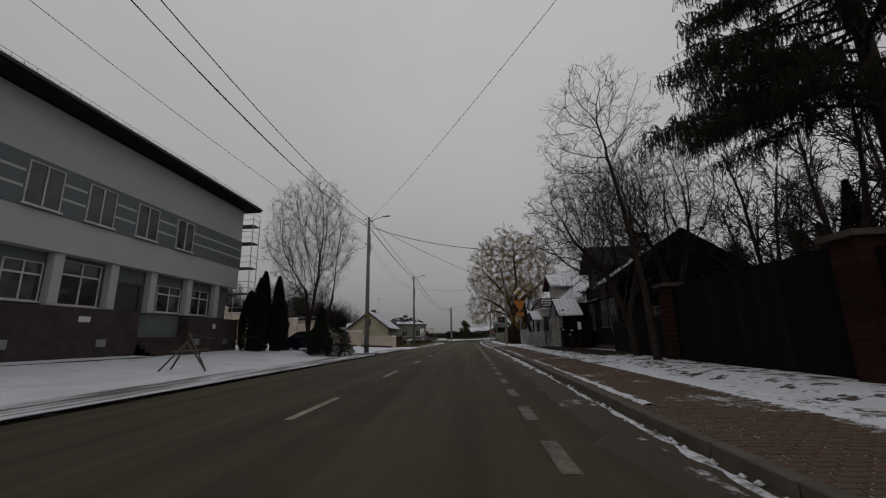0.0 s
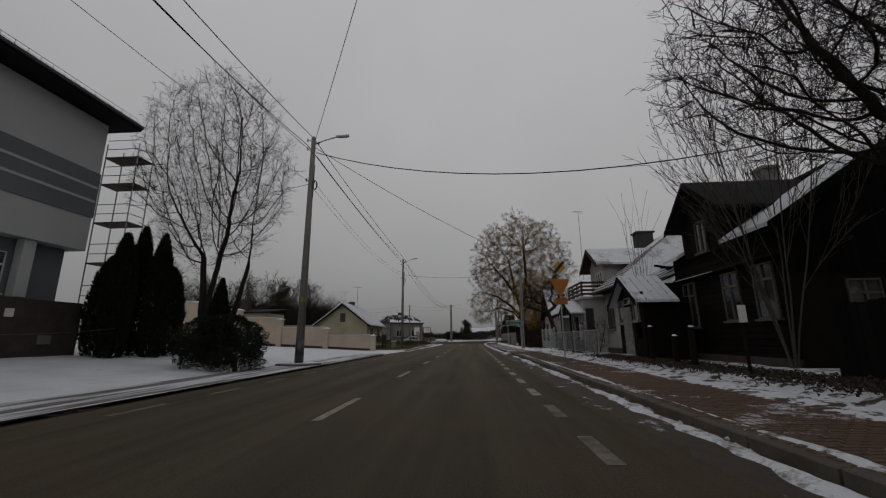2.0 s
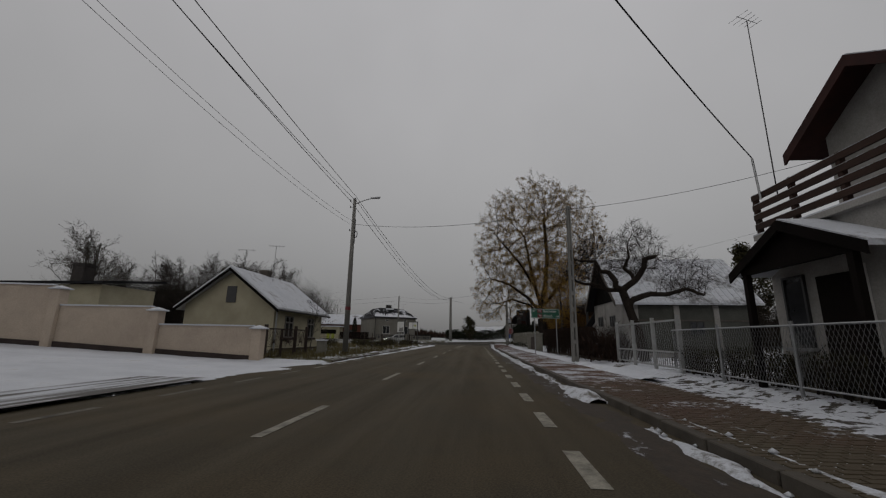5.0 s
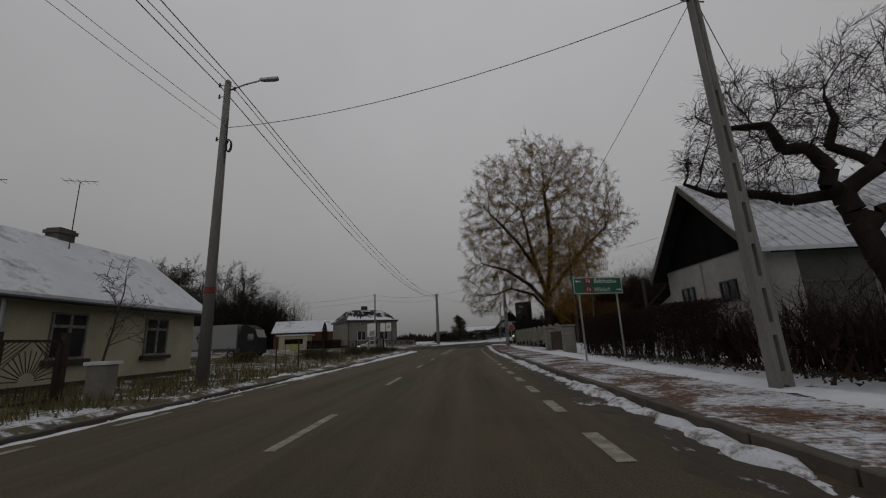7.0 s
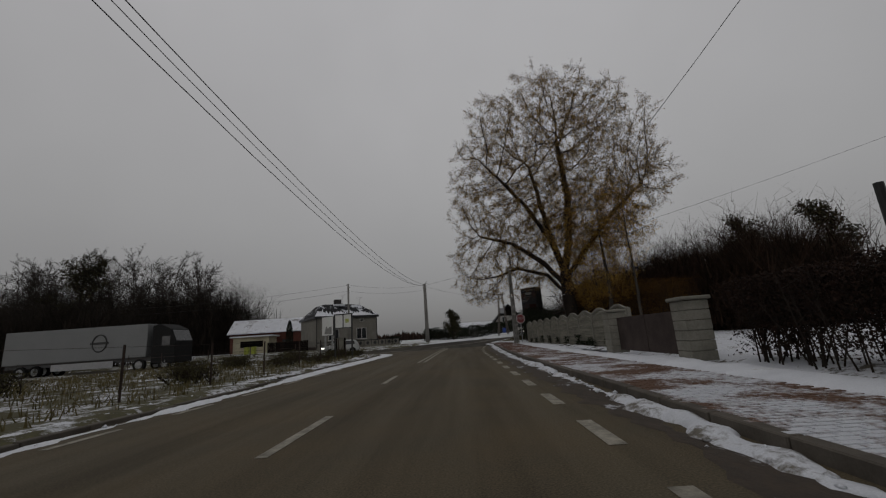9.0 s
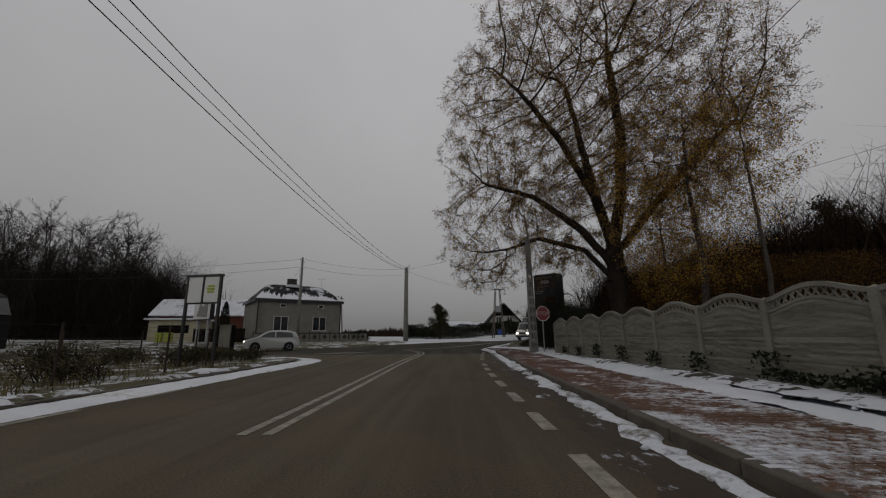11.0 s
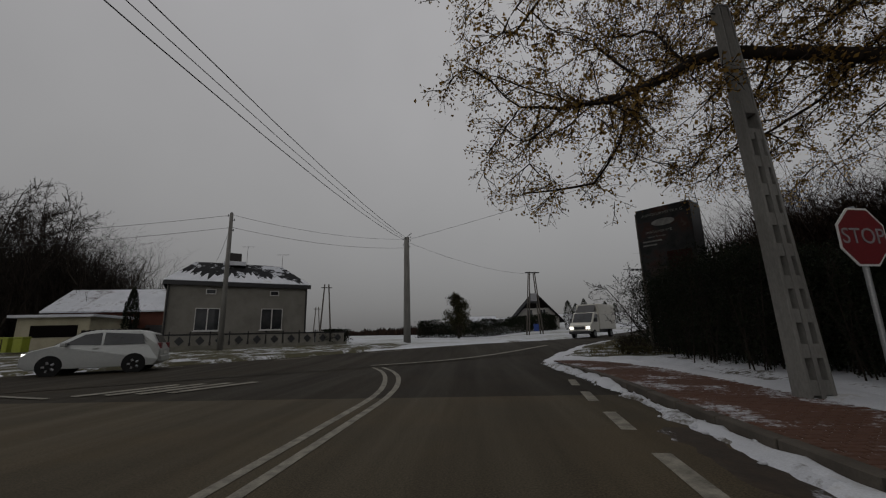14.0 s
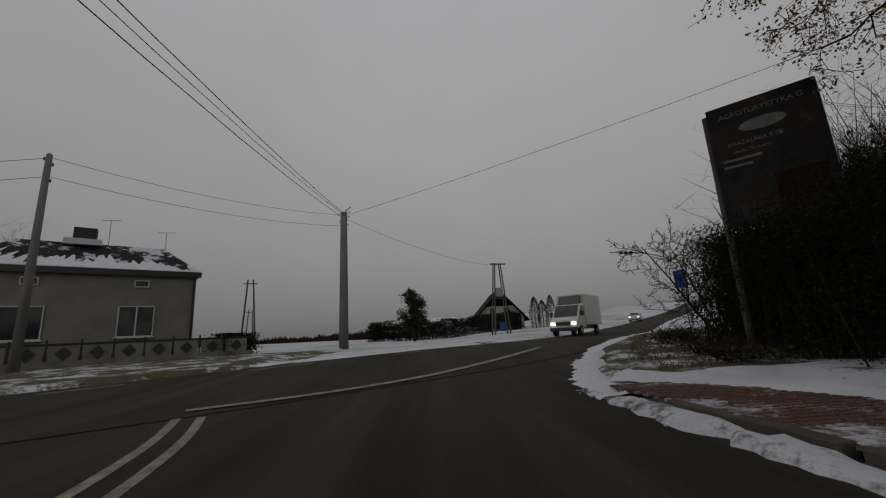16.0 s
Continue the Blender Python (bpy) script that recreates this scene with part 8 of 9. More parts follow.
grown_tree("birch_tree", "slender pale-stemmed birch with thin yellowed leaves", 14.1, 88.4, 80,
           [(None, [((0, 0, 0), 0.12), ((0.05, 0, 4), 0.09), ((0, 0.1, 10), 0.04)])],
           [((0, 0, 9.4), (2.4, 2.2), 4.2, 4.2)], 700, 0.35, 0.5, 3.0, 0.006, 2.2, 0.8, leaves=("leaf_gold", 7.0, 0.042), bark="bark_pale", droop=0.7, twigs=2)
hedge("golden_shrub", "rust-brown leafy shrubs behind the concrete fence", [(11.8, 97.0), (12.9, 95), (13.8, 92.5), (14.5, 90), (16.5, 87)], 1.9, 3.9, 30000, 33, "leaf_rust", "shrub", True, (0.04, 0.09))

# ---- trees before the timber house ----
grown_tree("plum_tree", "dense bare fruit tree before the dark timber house", 8.3, 18.4, 51,
           [(None, [((0, 0, 0), 0.15), ((-0.2, 0, 1.6), 0.13), ((-0.9, 0.1, 3.6), 0.09)]), ((-0.2, 0, 1.6), [((0.5, 0.2, 3.8), 0.09)])],
           [((-1.2, 0, 6.0), (3.5, 2.9), 3.2, 2.9)], 3800, 0.28, 0.36, 3.0, 0.0085, 2.0, 0.5, (0, 0, 0.03), twigs=3)
grown_tree("plum_tree", "dense bare fruit tree leaning over the fence", 10.6, 19.2, 52,
           [(None, [((0, 0, 0), 0.17), ((0, 0, 1.8), 0.14), ((-0.5, 0, 4.2), 0.1)]), ((0, 0, 1.8), [((0.8, 0.2, 4.4), 0.1)])],
           [((-0.3, 0, 6.9), (3.4, 2.9), 3.6, 3.0)], 3800, 0.28, 0.36, 3.0, 0.0085, 2.0, 0.5, (0, 0, 0.03), twigs=3)
grown_tree("poplar_tree", "tall slender bare tree rising above the dark fence", 7.75, 15.2, 53,
           [(None, [((0, 0, 0), 0.15), ((-0.1, 0.1, 2.5), 0.115), ((-0.5, 0.2, 6.0), 0.08), ((-1.0, 0.2, 9.0), 0.04)])],
           [((-1.1, 0.2, 8.0), (2.7, 2.4), 4.8, 4.2)], 1500, 0.33, 0.5, 3.6, 0.008, 2.15, 0.6, (0, 0, 0.4), twigs=2)
bare_tree("coppice", "tall whippy bare shoots beside the timber house", 9.8, 25.0, 9.5, 0.034, 54, dict(kids=(9, 5, 3, 0), steps=(9, 6, 4, 3, 3), bare=(0.3, 0.2, 0.1, 0.1), wob=(0.03, 0.06, 0.1, 0.1, 0.1), up=(0.03, 0.08, 0.05, 0, 0), angle=((14, 28),) * 4), ((-0.1, 0.1), (-0.04, 0.1), (0.08, 0), (0.16, -0.1), (-0.06, 0.2), (0.0, -0.15)), "bark_pale")
bare_tree("coppice", "thin straight shoots rising behind the porch", 9.2, 33.0, 7.0, 0.022, 55, dict(kids=(3, 0, 0, 0), steps=(8, 4, 4, 3, 3), rmin=0.006, bare=(0.3, 0.2, 0.1, 0.1), wob=(0.02, 0.06, 0.1, 0.1, 0.1), angle=((10, 22),) * 4), ((-0.1, 0), (-0.05, 0.06), (0.03, 0), (0.08, -0.04), (-0.02, 0.1), (0.06, 0.12)), "bark_pale")
bare_tree("rose_bush", "bare tangled garden shrub by the mesh fence", 7.6, 36.0, 1.9, 0.03, 56, dict(kids=(8, 5, 3, 0), steps=(5, 4, 4, 3, 3), rmin=0.006, bare=(0.05, 0.1, 0.1, 0.1)), ((-0.3, 0.2), (0.3, -0.2), (0.1, 0.5), (-0.1, -0.5)), "bark")
hedge("garden_shrub", "low dark evergreen shrubs along the garden fence", [(7.5, 38.5), (7.6, 42), (7.6, 46)], 0.5, 0.7, 2200, 41, "leaf_bush", "shrub", True, (0.04, 0.1))
hedge("leaf_litter", "snow-flecked heaps of fallen leaves before the timber house", [(7.6, 19), (7.4, 24), (7.3, 29), (7.3, 33)], 1.5, 0.06, 3600, 42, "litter", "leaf litter", False, (0.05, 0.11))


def spruce_boughs():
    """A spruce beside the gate, its sagging boughs reaching over the pavement."""
    rng = random.Random(90)
    root = thing("spruce_tree", "dark spruce with drooping boughs over the pavement", "conifer", m=rz(11.4, 9.5, 0.1, 0))
    part("trunk", Geo().tube((0, 0, 0), (0, 0, 15), 0.3, 0.08, 10), M["bark"], root, smooth=True)
    g = Geo()
    vs, fs = [], []

    def needles(a, b, n):
        for _ in range(n):
            c = a.lerp(b, rng.random())
            u = ((b - a).normalized() * 0.7 + Vector((rng.gauss(0, 0.5), rng.gauss(0, 0.5), rng.gauss(-0.45, 0.5)))).normalized()
            w = u.cross(Vector((rng.gauss(0, 1), rng.gauss(0, 1), rng.gauss(0, 1)))).normalized() * 0.011
            e = c + u * rng.uniform(0.05, 0.1)
            o = len(vs)
            vs.extend((tuple(c - w), tuple(c + w), tuple(e)))
            fs.append((o, o + 1, o + 2))

    def hang(c, n):
        for _ in range(n):
            q = c + Vector((rng.gauss(0, 0.05), rng.gauss(0, 0.05), 0))
            d = q + Vector((rng.gauss(0, 0.07), rng.gauss(0, 0.07), -rng.uniform(0.12, 0.55)))
            g.tube(q, d, 0.006, 0.003, 3, False)
            needles(q, d, 17)

    def bough(p, az, ln, sag, r, level):
        """A sagging bough whose shoots hang like a curtain."""
        pts = []
        for i in range(9):
            t = i / 8
            pts.append(p + Vector((math.cos(az + 0.15 * t) * ln * t, math.sin(az + 0.15 * t) * ln * t, 0.12 * ln * t - sag * ln * t * t + 0.25 * sag * ln * max(0, t - 0.75))))
        for i in range(8):
            g.tube(pts[i], pts[i + 1], r * (1 - i / 9), r * (1 - (i + 1) / 9), 5, False)
            m = max(1, int(ln / 8 / 0.055))
            for j in range(m):
                if level or i > 1:
                    hang(pts[i].lerp(pts[i + 1], j / m), 1 + (rng.random() < 0.5))
        if not level:
            t, side = 0.3, 1
            while t < 0.98:
                i = min(7, int(t * 8))
                c = pts[i].lerp(pts[i + 1], t * 8 - i)
                bough(c, az + side * rng.uniform(0.5, 1.0), ln * (0.34 - 0.2 * t) * rng.uniform(0.7, 1.2), rng.uniform(0.2, 0.45), r * 0.35, 1)
                side = -side
                t += 0.055

    for k in range(46):
        z = 5.8 + 0.16 * k
        az = rng.uniform(1.7, 4.4) if k % 5 else rng.uniform(-1.6, 1.6)
        ln = (6.0 - 0.05 * k) * rng.uniform(0.65, 1.0)
        if k < 4:
            az, ln, z = (3.1, 2.85, 3.55, 3.3)[k], (6.0, 5.2, 5.0, 5.6)[k], (6.3, 6.9, 6.2, 7.4)[k]
        bough(Vector((0, 0, z)), az, ln, rng.uniform(0.16, 0.34), 0.055, 0)
    part("boughwork", g, M["bark"], root)["kind"] = "stuff"
    me = bpy.data.meshes.new("needles")
    me.from_pydata(vs, [], fs)
    me.materials.append(M["leaf_dark"])
    new("needles", me).parent = root


spruce_boughs()

# ---- bungalow beyond the main road ----
def bungalow():
    A = math.degrees(math.atan2(5.6, 7.9))
    m0 = rz(-20.2, 115.2, 0.42, A)
    root = thing("bungalow", "square grey rendered bungalow with a patchily snowed hipped roof", "house")
    W, D, H = 9.5, 8.5, 4.75
    part("wall", Geo().box(0, 0, -0.3, W, D, H, m0), M["grey_render"], root, bevel=0.02)
    o, zt = 0.22, 6.6
    a = [(-o, -o, H), (W + o, -o, H), (W + o, D + o, H), (-o, D + o, H)]
    b = [(1.5, 2.7, zt), (W - 1.6, 2.7, zt), (W - 1.6, D - 2.7, zt), (1.5, D - 2.7, zt)]
    c = [(2.6, D / 2, zt + 0.3), (W - 2.8, D / 2, zt + 0.3)]
    faces = {"south": [a[0], a[1], b[1], b[0]], "east": [a[1], a[2], b[2], b[1]], "north": [a[2], a[3], b[3], b[2]], "west": [a[3], a[0], b[0], b[3]]}
    for k, f in faces.items():
        part("roof_slope", Geo().prism(f, (0, 0, 0.1), m0), M["roof_patchy"], root, "tar roof with streaks of melting snow")
    # snow left on the lower part of the road-facing slope, torn into tongues
    e0, e1, t0, t1 = [m0 @ (Vector(q) + Vector((0, -0.02, 0.11))) for q in (a[0], a[1], b[0], b[1])]
    edge = []
    for i in range(121):
        u = i / 120
        top = 0.4 + 0.35 * noise.noise(Vector((u * 6, 3.1, 0))) + 0.3 * noise.noise(Vector((u * 52, 7.7, 0))) - 0.22 * u
        top = min(max(top, 0.03), 0.85)
        lo, hi = e0.lerp(e1, u), e0.lerp(e1, u).lerp(t0.lerp(t1, u), top)
        edge += [lo, lo + Vector((0, 0, 0.04)), hi + Vector((0, 0, 0.03)), hi]
    part("roof_snow", Geo().add(edge, [(4 * i + k, 4 * i + 4 + k, 4 * i + 5 + k, 4 * i + 1 + k) for i in range(120) for k in range(3)]), M["snow"], root, "melting snow torn into tongues")
    part("roof_top", Geo().add([m0 @ Vector((x, y, z + 0.1)) for x, y, z in b + c], [(0, 1, 5, 4), (2, 3, 4, 5), (1, 2, 5), (3, 0, 4)]), M["roof_dark"], root)
    part("fascia", Geo().box(-o, -o - 0.03, H - 0.2, W + o, -o + 0.02, H + 0.1, m0).box(-o - 0.03, -o, H - 0.2, -o + 0.02, D + o, H + 0.1, m0), M["frame_dark"], root)
    part("chimney", Geo().box(3.7, 2.6, zt - 0.2, 4.7, 3.3, zt + 1.0, m0), M["chimney"], root)
    part("chimney_snow", Geo().box(3.4, 1.9, zt - 0.1, 5.0, 2.55, zt + 0.22, m0), M["snow"], root, "snow heaped by the chimney")
    for x in (2.6, 6.9):
        window(root, m0 @ Matrix.Translation((x, -0.03, 1.35)), 1.55, 1.6, "frame_white", 1, 0)
        part("blind", Geo().box(x + 0.08, -0.02, 1.42, x + 0.66, -0.012, 2.9, m0), M["sign_white"], root)
        window(root, m0 @ Matrix.Translation((x + 0.1, -0.03, 3.95)), 0.65, 0.38, "frame_white", 0, 0, False)
    part("downpipe", Geo().tube(m0 @ Vector((0.1, -0.08, 0)), m0 @ Vector((0.1, -0.08, H)), 0.06, 0.06, 8), M["dark_metal"], root)
    part("downpipe", Geo().tube(m0 @ Vector((W - 0.1, -0.08, 0)), m0 @ Vector((W - 0.1, -0.08, H)), 0.06, 0.06, 8), M["dark_metal"], root)
    part("plinth", Geo().box(-0.04, -0.04, -0.3, W + 0.04, D, 0.55, m0), M["plinth"], root)
    for x, y, h in ((5.2, 3.6, 2.2), (8.0, 3.4, 1.7)):
        q = m0 @ Vector((x, y, zt - 0.4))
        aerial(q.x, q.y, q.z, h)
    # garden wall with diamond openings
    fen = thing("diamond_fence", "low concrete garden wall with dark diamond ornaments", "fence")
    m1 = m0 @ Matrix.Translation((-0.6, -2.6, 0))
    part("wall_base", Geo().box(0, -0.08, -0.3, 12.6, 0.08, 0.35, m1), M["slab"], fen)
    part("top_rail", Geo().box(0, -0.06, 1.0, 12.6, 0.06, 1.1, m1), M["dark_metal"], fen)
    for k in range(11):
        x = 0.6 + 1.13 * k
        part("ornament", Geo().prism([(x - 0.27, -0.09, 0.66), (x, -0.09, 0.36), (x + 0.27, -0.09, 0.66), (x, -0.09, 0.96)], (0, 0.18, 0), m1), M["frame_dark"], fen)
        part("panel", Geo().box(x - 0.5, -0.05, 0.35, x + 0.5, 0.05, 1.0, m1), M["grey_render"], fen)
        part("post", Geo().box(x - 0.6, -0.05, 0.3, x - 0.53, 0.05, 1.25, m1), M["dark_metal"], fen)
    hedge("clipped_hedge", "dark clipped hedge at the end of the garden wall", [tuple((m0 @ Vector((W + 1.2, -2.2, 0))).xy), tuple((m0 @ Vector((W + 2.6, -1.6, 0))).xy)], 0.7, 1.1, 1500, 60, "leaf_dark", "hedge", True)


bungalow()


def sheds_west():
    root = thing("yellow_garage", "flat-roofed yellow garage beside the snowy yard", "garage")
    m = rz(-33.4, 117.2, 0.5, 12)
    part("wall", Geo().box(0, 0, -0.2, 5.0, 5, 2.6, m), M["plaster_cream"], root)
    part("roof", Geo().box(-0.4, -0.4, 2.6, 5.4, 5.4, 2.8, m), M["snow"], root, "snow-covered flat roof")
    part("garage_door", Geo().box(1.0, -0.04, 1.1, 4.2, 0.0, 2.0, m), M["dark_wood"], root)
    root = thing("brick_barn", "low red brick barn with a snow-covered roof", "barn", m=rz(-37.0, 122.6, 0.6, 12))
    part("wall", Geo().prism([(0, 0, 0), (12, 0, 0), (12, 0, 3.3), (0, 0, 3.3)], (0, 6, 0)), M["barn_brick"], root)
    part("roof", Geo().prism([(-0.4, -0.5, 3.2), (12.4, -0.5, 3.2), (12.4, 3, 5.5), (-0.4, 3, 5.5)], (0, 0, 0.14)), M["roof_snow"], root)
    part("roof", Geo().prism([(-0.4, 6.5, 3.2), (12.4, 6.5, 3.2), (12.4, 3, 5.5), (-0.4, 3, 5.5)], (0, 0, 0.14)), M["roof_snow"], root)
    for k in range(2):
        part("opening", Geo().box(5.5 + 2.6 * k, -0.03, 1.1, 7.2 + 2.6 * k, 0.0, 2.0), M["frame_dark"], root)
    for k in range(2):
        b = thing("waste_bin", "yellow-green wheeled waste bin in the yard", "bin", "waste bins", rz(-29.3 + 1.0 * k, 113.5, 0.55, 10))
        part("body", Geo().prism([(-0.28, -0.3, 0.08), (0.28, -0.3, 0.08), (0.28, 0.3, 0.08), (-0.28, 0.3, 0.08)], (0, 0, 0.9)), M["plastic_green"], b, bevel=0.03)
        part("lid", Geo().box(-0.31, -0.34, 0.98, 0.31, 0.34, 1.06), M["plastic_green"], b, bevel=0.02)
    conifer("thuja", "dark slender thuja in the yard", -25.4, 118.4, 4.6, 1.1, 131, 900, "column", group="yard thujas")
    fen = thing("plank_fence", "dark brown plank fence beside the bungalow", "fence")
    for k in range(34):
        a = Vector((-28.2 + 0.2 * k, 117.4 - 0.05 * k, 0.5))
        part("plank", Geo().box(-0.09, -0.012, 0, 0.09, 0.012, 1.55 + 0.03 * math.sin(k * 2.1), rz(a.x, a.y, a.z, -14)), M["dark_wood2"], fen)
    wire_fence([(-50, 105.5), (-40, 104.5), (-30, 105.0), (-23.5, 108.5)], 1.1, 2.4, "low wire fence before the yard", mesh=False, name="yard_fence")


sheds_west()


# ---- far ground ----
def a_pole(x, y, h, w, label, trafo=False):
    root = thing("pylon", label, "pylon", m=rz(x, y, base(x, y), 15))
    for s in (-1, 1):
        part("leg", Geo().tube((s * w, 0, -0.2), (s * w * 0.35, 0, h), 0.11, 0.08, 8), M["wood_pole"], root)
    if trafo:
        for s in (-1, 1):
            part("leg", Geo().tube((s * w, 0.9, -0.2), (s * w * 0.35, 0.5, h), 0.11, 0.08, 8), M["wood_pole"], root)
        part("crossbar", Geo().box(-w * 1.0, -0.08, h - 0.2, w * 1.0, 0.08, h - 0.05), M["dark_metal"], root)
        part("transformer", Geo().box(-0.5, 0.0, h * 0.52, 0.5, 0.6, h * 0.52 + 1.2), M["sign_back"], root, bevel=0.05)
        part("platform", Geo().box(-0.8, -0.1, h * 0.5, 0.8, 0.8, h * 0.5 + 0.08), M["dark_metal"], root)
        part("cabinet", Geo().box(-0.35, -0.25, 0.5, 0.35, 0.0, 1.5), M["sign_blue"], root)
    else:
        part("crossbar", Geo().box(-0.7, -0.05, h - 0.5, 0.7, 0.05, h - 0.4), M["dark_metal"], root)


a_pole(10.15, 148.9, 9.2, 1.1, "tall timber transformer pylon beside the road", True)
a_pole(-18.3, 141, 7.6, 0.75, "timber A-frame power pole in the field")
a_pole(-30.0, 168, 6.6, 0.7, "distant timber A-frame power pole")

far = thing("gabled_villa", "steep-gabled family house beyond the field", "house")
gable_house(far, 10.2, 19.8, 178, 188, 1.0, 4.0, 9.2, "plaster_white", "roof_dark", 0.9, "y", thick=0.35)
part("gable_boards", Geo().prism([(12.2, 177.9, 6.2), (17.8, 177.9, 6.2), (15, 177.9, 9.0)], (0, 0.1, 0)), M["dark_wood2"], far)
for vx in (13.6, 16.4):
    window(far, face(vx, 177.95, 4.4, 0), 1.3, 1.5, "frame_white", 1, 0)
far = thing("snowy_house", "distant low house with snow on its roof", "house")
gable_house(far, -2.5, 7.5, 205, 213, 1.0, 3.4, 5.8, "plaster_white", "roof_snow", 0.5, "x")
hedge("conifer_hedge", "dark dense conifer hedge bordering the field", [(-8.5, 163), (-2, 164.5), (5, 165), (13, 167), (17, 170)], 1.2, 3.0, 9000, 71, "leaf_dark", "hedge", True, (0.15, 0.35))
for k, (x, y, h) in enumerate(((19.5, 168, 5.5), (22.0, 172, 5.0), (24.5, 175, 6.0), (28.0, 180, 5.0), (33, 188, 5.5), (38, 196, 5))):
    conifer("thuja", "dark thuja in a distant garden row", x, y, h, 2.0, 100 + k, 700, "column", group="distant garden thujas")
bare_tree("willow_tree", "rounded bare willow at the edge of the field", -1.2, 152, 6.0, 0.2, 81, dict(kids=(12, 7, 5, 0), bare=(0.15, 0.1, 0.1, 0.1), len=((0.35, 0.5), (0.4, 0.6), (0.4, 0.6), (0.4, 0.6)), rmin=0.02), bark="bark", leaves=("leaf_bush", 3, 0.14, 0.2, 0))


def woodland(name, label, spots, h0, h1, seed, leaves=None, rmin=0.02, bark="bark", var=4):
    """Several bare trees, copies of a few grown ones."""
    rng = random.Random(seed)
    protos = []
    for k, (x, y) in enumerate(spots):
        s = rng.uniform(h0, h1)
        if k < var:
            t = bare_tree(name, label, x, y, s, 0.14, seed * 10 + k, dict(kids=(14, 7, 5, 0), steps=(8, 5, 3, 3, 3), bare=(0.12, 0.1, 0.1, 0.1), up=(0.03, 0.05, 0.03, 0, 0), rmin=rmin, len=((0.32, 0.5), (0.35, 0.6), (0.4, 0.6), (0.4, 0.6)), angle=((25, 50),) * 4), bark=bark, leaves=leaves, group=label)
            protos.append((t, s))
        else:
            t, s0 = protos[k % var]
            copy_thing(t, pose(x, y, ground(x, y) - 0.05, 0, 0, rng.uniform(0, 360)) @ Matrix.Diagonal((1, 1, s / s0, 1)))


rw = random.Random(7)
woodland("poplar_tree", "bare grey poplar in the grove beyond the main road", [(-46 - 1.15 * k + rw.uniform(-1.2, 1.2), 133 - 0.1 * k + rw.uniform(-5, 6)) for k in range(46)], 14.5, 18.5, 4, None, 0.02, "bark")
brush("undergrowth", "dense dark undergrowth beneath the poplar grove", [(-42, 131), (-58, 130), (-75, 128), (-100, 126)], 7, 12.5, 5200, 301, 0.035, vary=0.15, fill=16)
brush("scrub", "dark bare scrub behind the meadow", [(-42, 102.5), (-52, 104), (-70, 107), (-95, 112)], 5.0, 8.0, 5000, 302, 0.03, vary=0.1, fill=18)
brush("scrub", "dark bare scrub behind the peach wall", [(-46, 64), (-36, 66), (-33, 74)], 2.5, 2.2, 1200, 303, 0.03, fill=8)
woodland("hillside_tree", "bare dark tree on the wooded slope", [(34 + rw.uniform(0, 26), 62 + 3.0 * k + rw.uniform(-3, 3)) for k in range(24)], 7.0, 10.0, 5, ("leaf_bush", 2, 0.2, 0.3, 0), 0.03)
woodland("garden_tree", "bare slender tree behind the board fence", [(14.5, 8.5), (17.5, 11.5), (16.5, 15.0), (20, 18), (19.0, 6.5), (22, 13), (24, 21), (13.5, 13.2), (15.5, 20.5), (18.0, 22.0), (20.5, 24.0), (17.2, 18.0), (22.5, 26.5), (25.5, 28), (19.5, 20.5), (22, 18.5), (16.5, 24.3), (24, 16)], 8.0, 11.5, 6, None, 0.016)
conifer("young_spruce", "dark young spruce above the board fence", 16.0, 15.8, 6.6, 2.4, 120, 2200, "cone")
brush("scrub", "dark bare scrub along the wooded slope", [(26, 50), (29, 70), (30, 95), (28, 112)], 5, 4.0, 1500, 91, 0.03, fill=10)
brush("scrub", "dark bare scrub behind the concrete fence", [(24, 86), (21.5, 92), (20, 102), (18, 112)], 3.2, 7.6, 5000, 304, 0.026, "thicket", fill=17, vary=0.2)
hedge("scrub", "dark shrubs behind the board fence", [(10.5, -4), (10.8, 6), (11, 15.5)], 1.5, 2.9, 6000, 93, "leaf_dark", "scrub", True, (0.12, 0.25))
bare_tree("ash_tree", "rounded bare tree rising above the scrub", -60.0, 90.0, 14.5, 0.3, 95, dict(kids=(13, 8, 6, 3), bare=(0.25, 0.1, 0.1, 0.1), rmin=0.013, angle=((25, 48),) * 4), ((-0.1, 0), (0.15, 0.1), (0.05, -0.15)), bark="bark_pale")
bare_tree("ragged_pine", "ragged dark tree at the edge of the meadow", -43.0, 101.5, 12.5, 0.26, 96, dict(kids=(13, 8, 5, 0), bare=(0.5, 0.1, 0.1, 0.1), up=(0.02, -0.02, -0.05, -0.05, 0), len=((0.28, 0.42), (0.4, 0.6), (0.4, 0.6), (0.4, 0.6)), rmin=0.03), bark="bark", leaves=("leaf_bush", 2, 0.1, 0.2, 0.2))
root = thing("white_outbuilding", "low whitewashed outbuilding behind the peach wall", "shed")
part("wall", Geo().box(-34, 54, 0.3, -21, 58, 3.9), M["plaster_cream"], root)
part("roof", Geo().prism([(-34.5, 53.6, 3.9), (-20.6, 53.6, 3.9), (-20.6, 58.4, 4.5), (-34.5, 58.4, 4.5)], (0, 0, 0.15)), M["roof_dark"], root)
chimney(root, -24.5, 56, 4.0, 5.5, 0.8, 0.8)
g = Geo()
rb = random.Random(12)
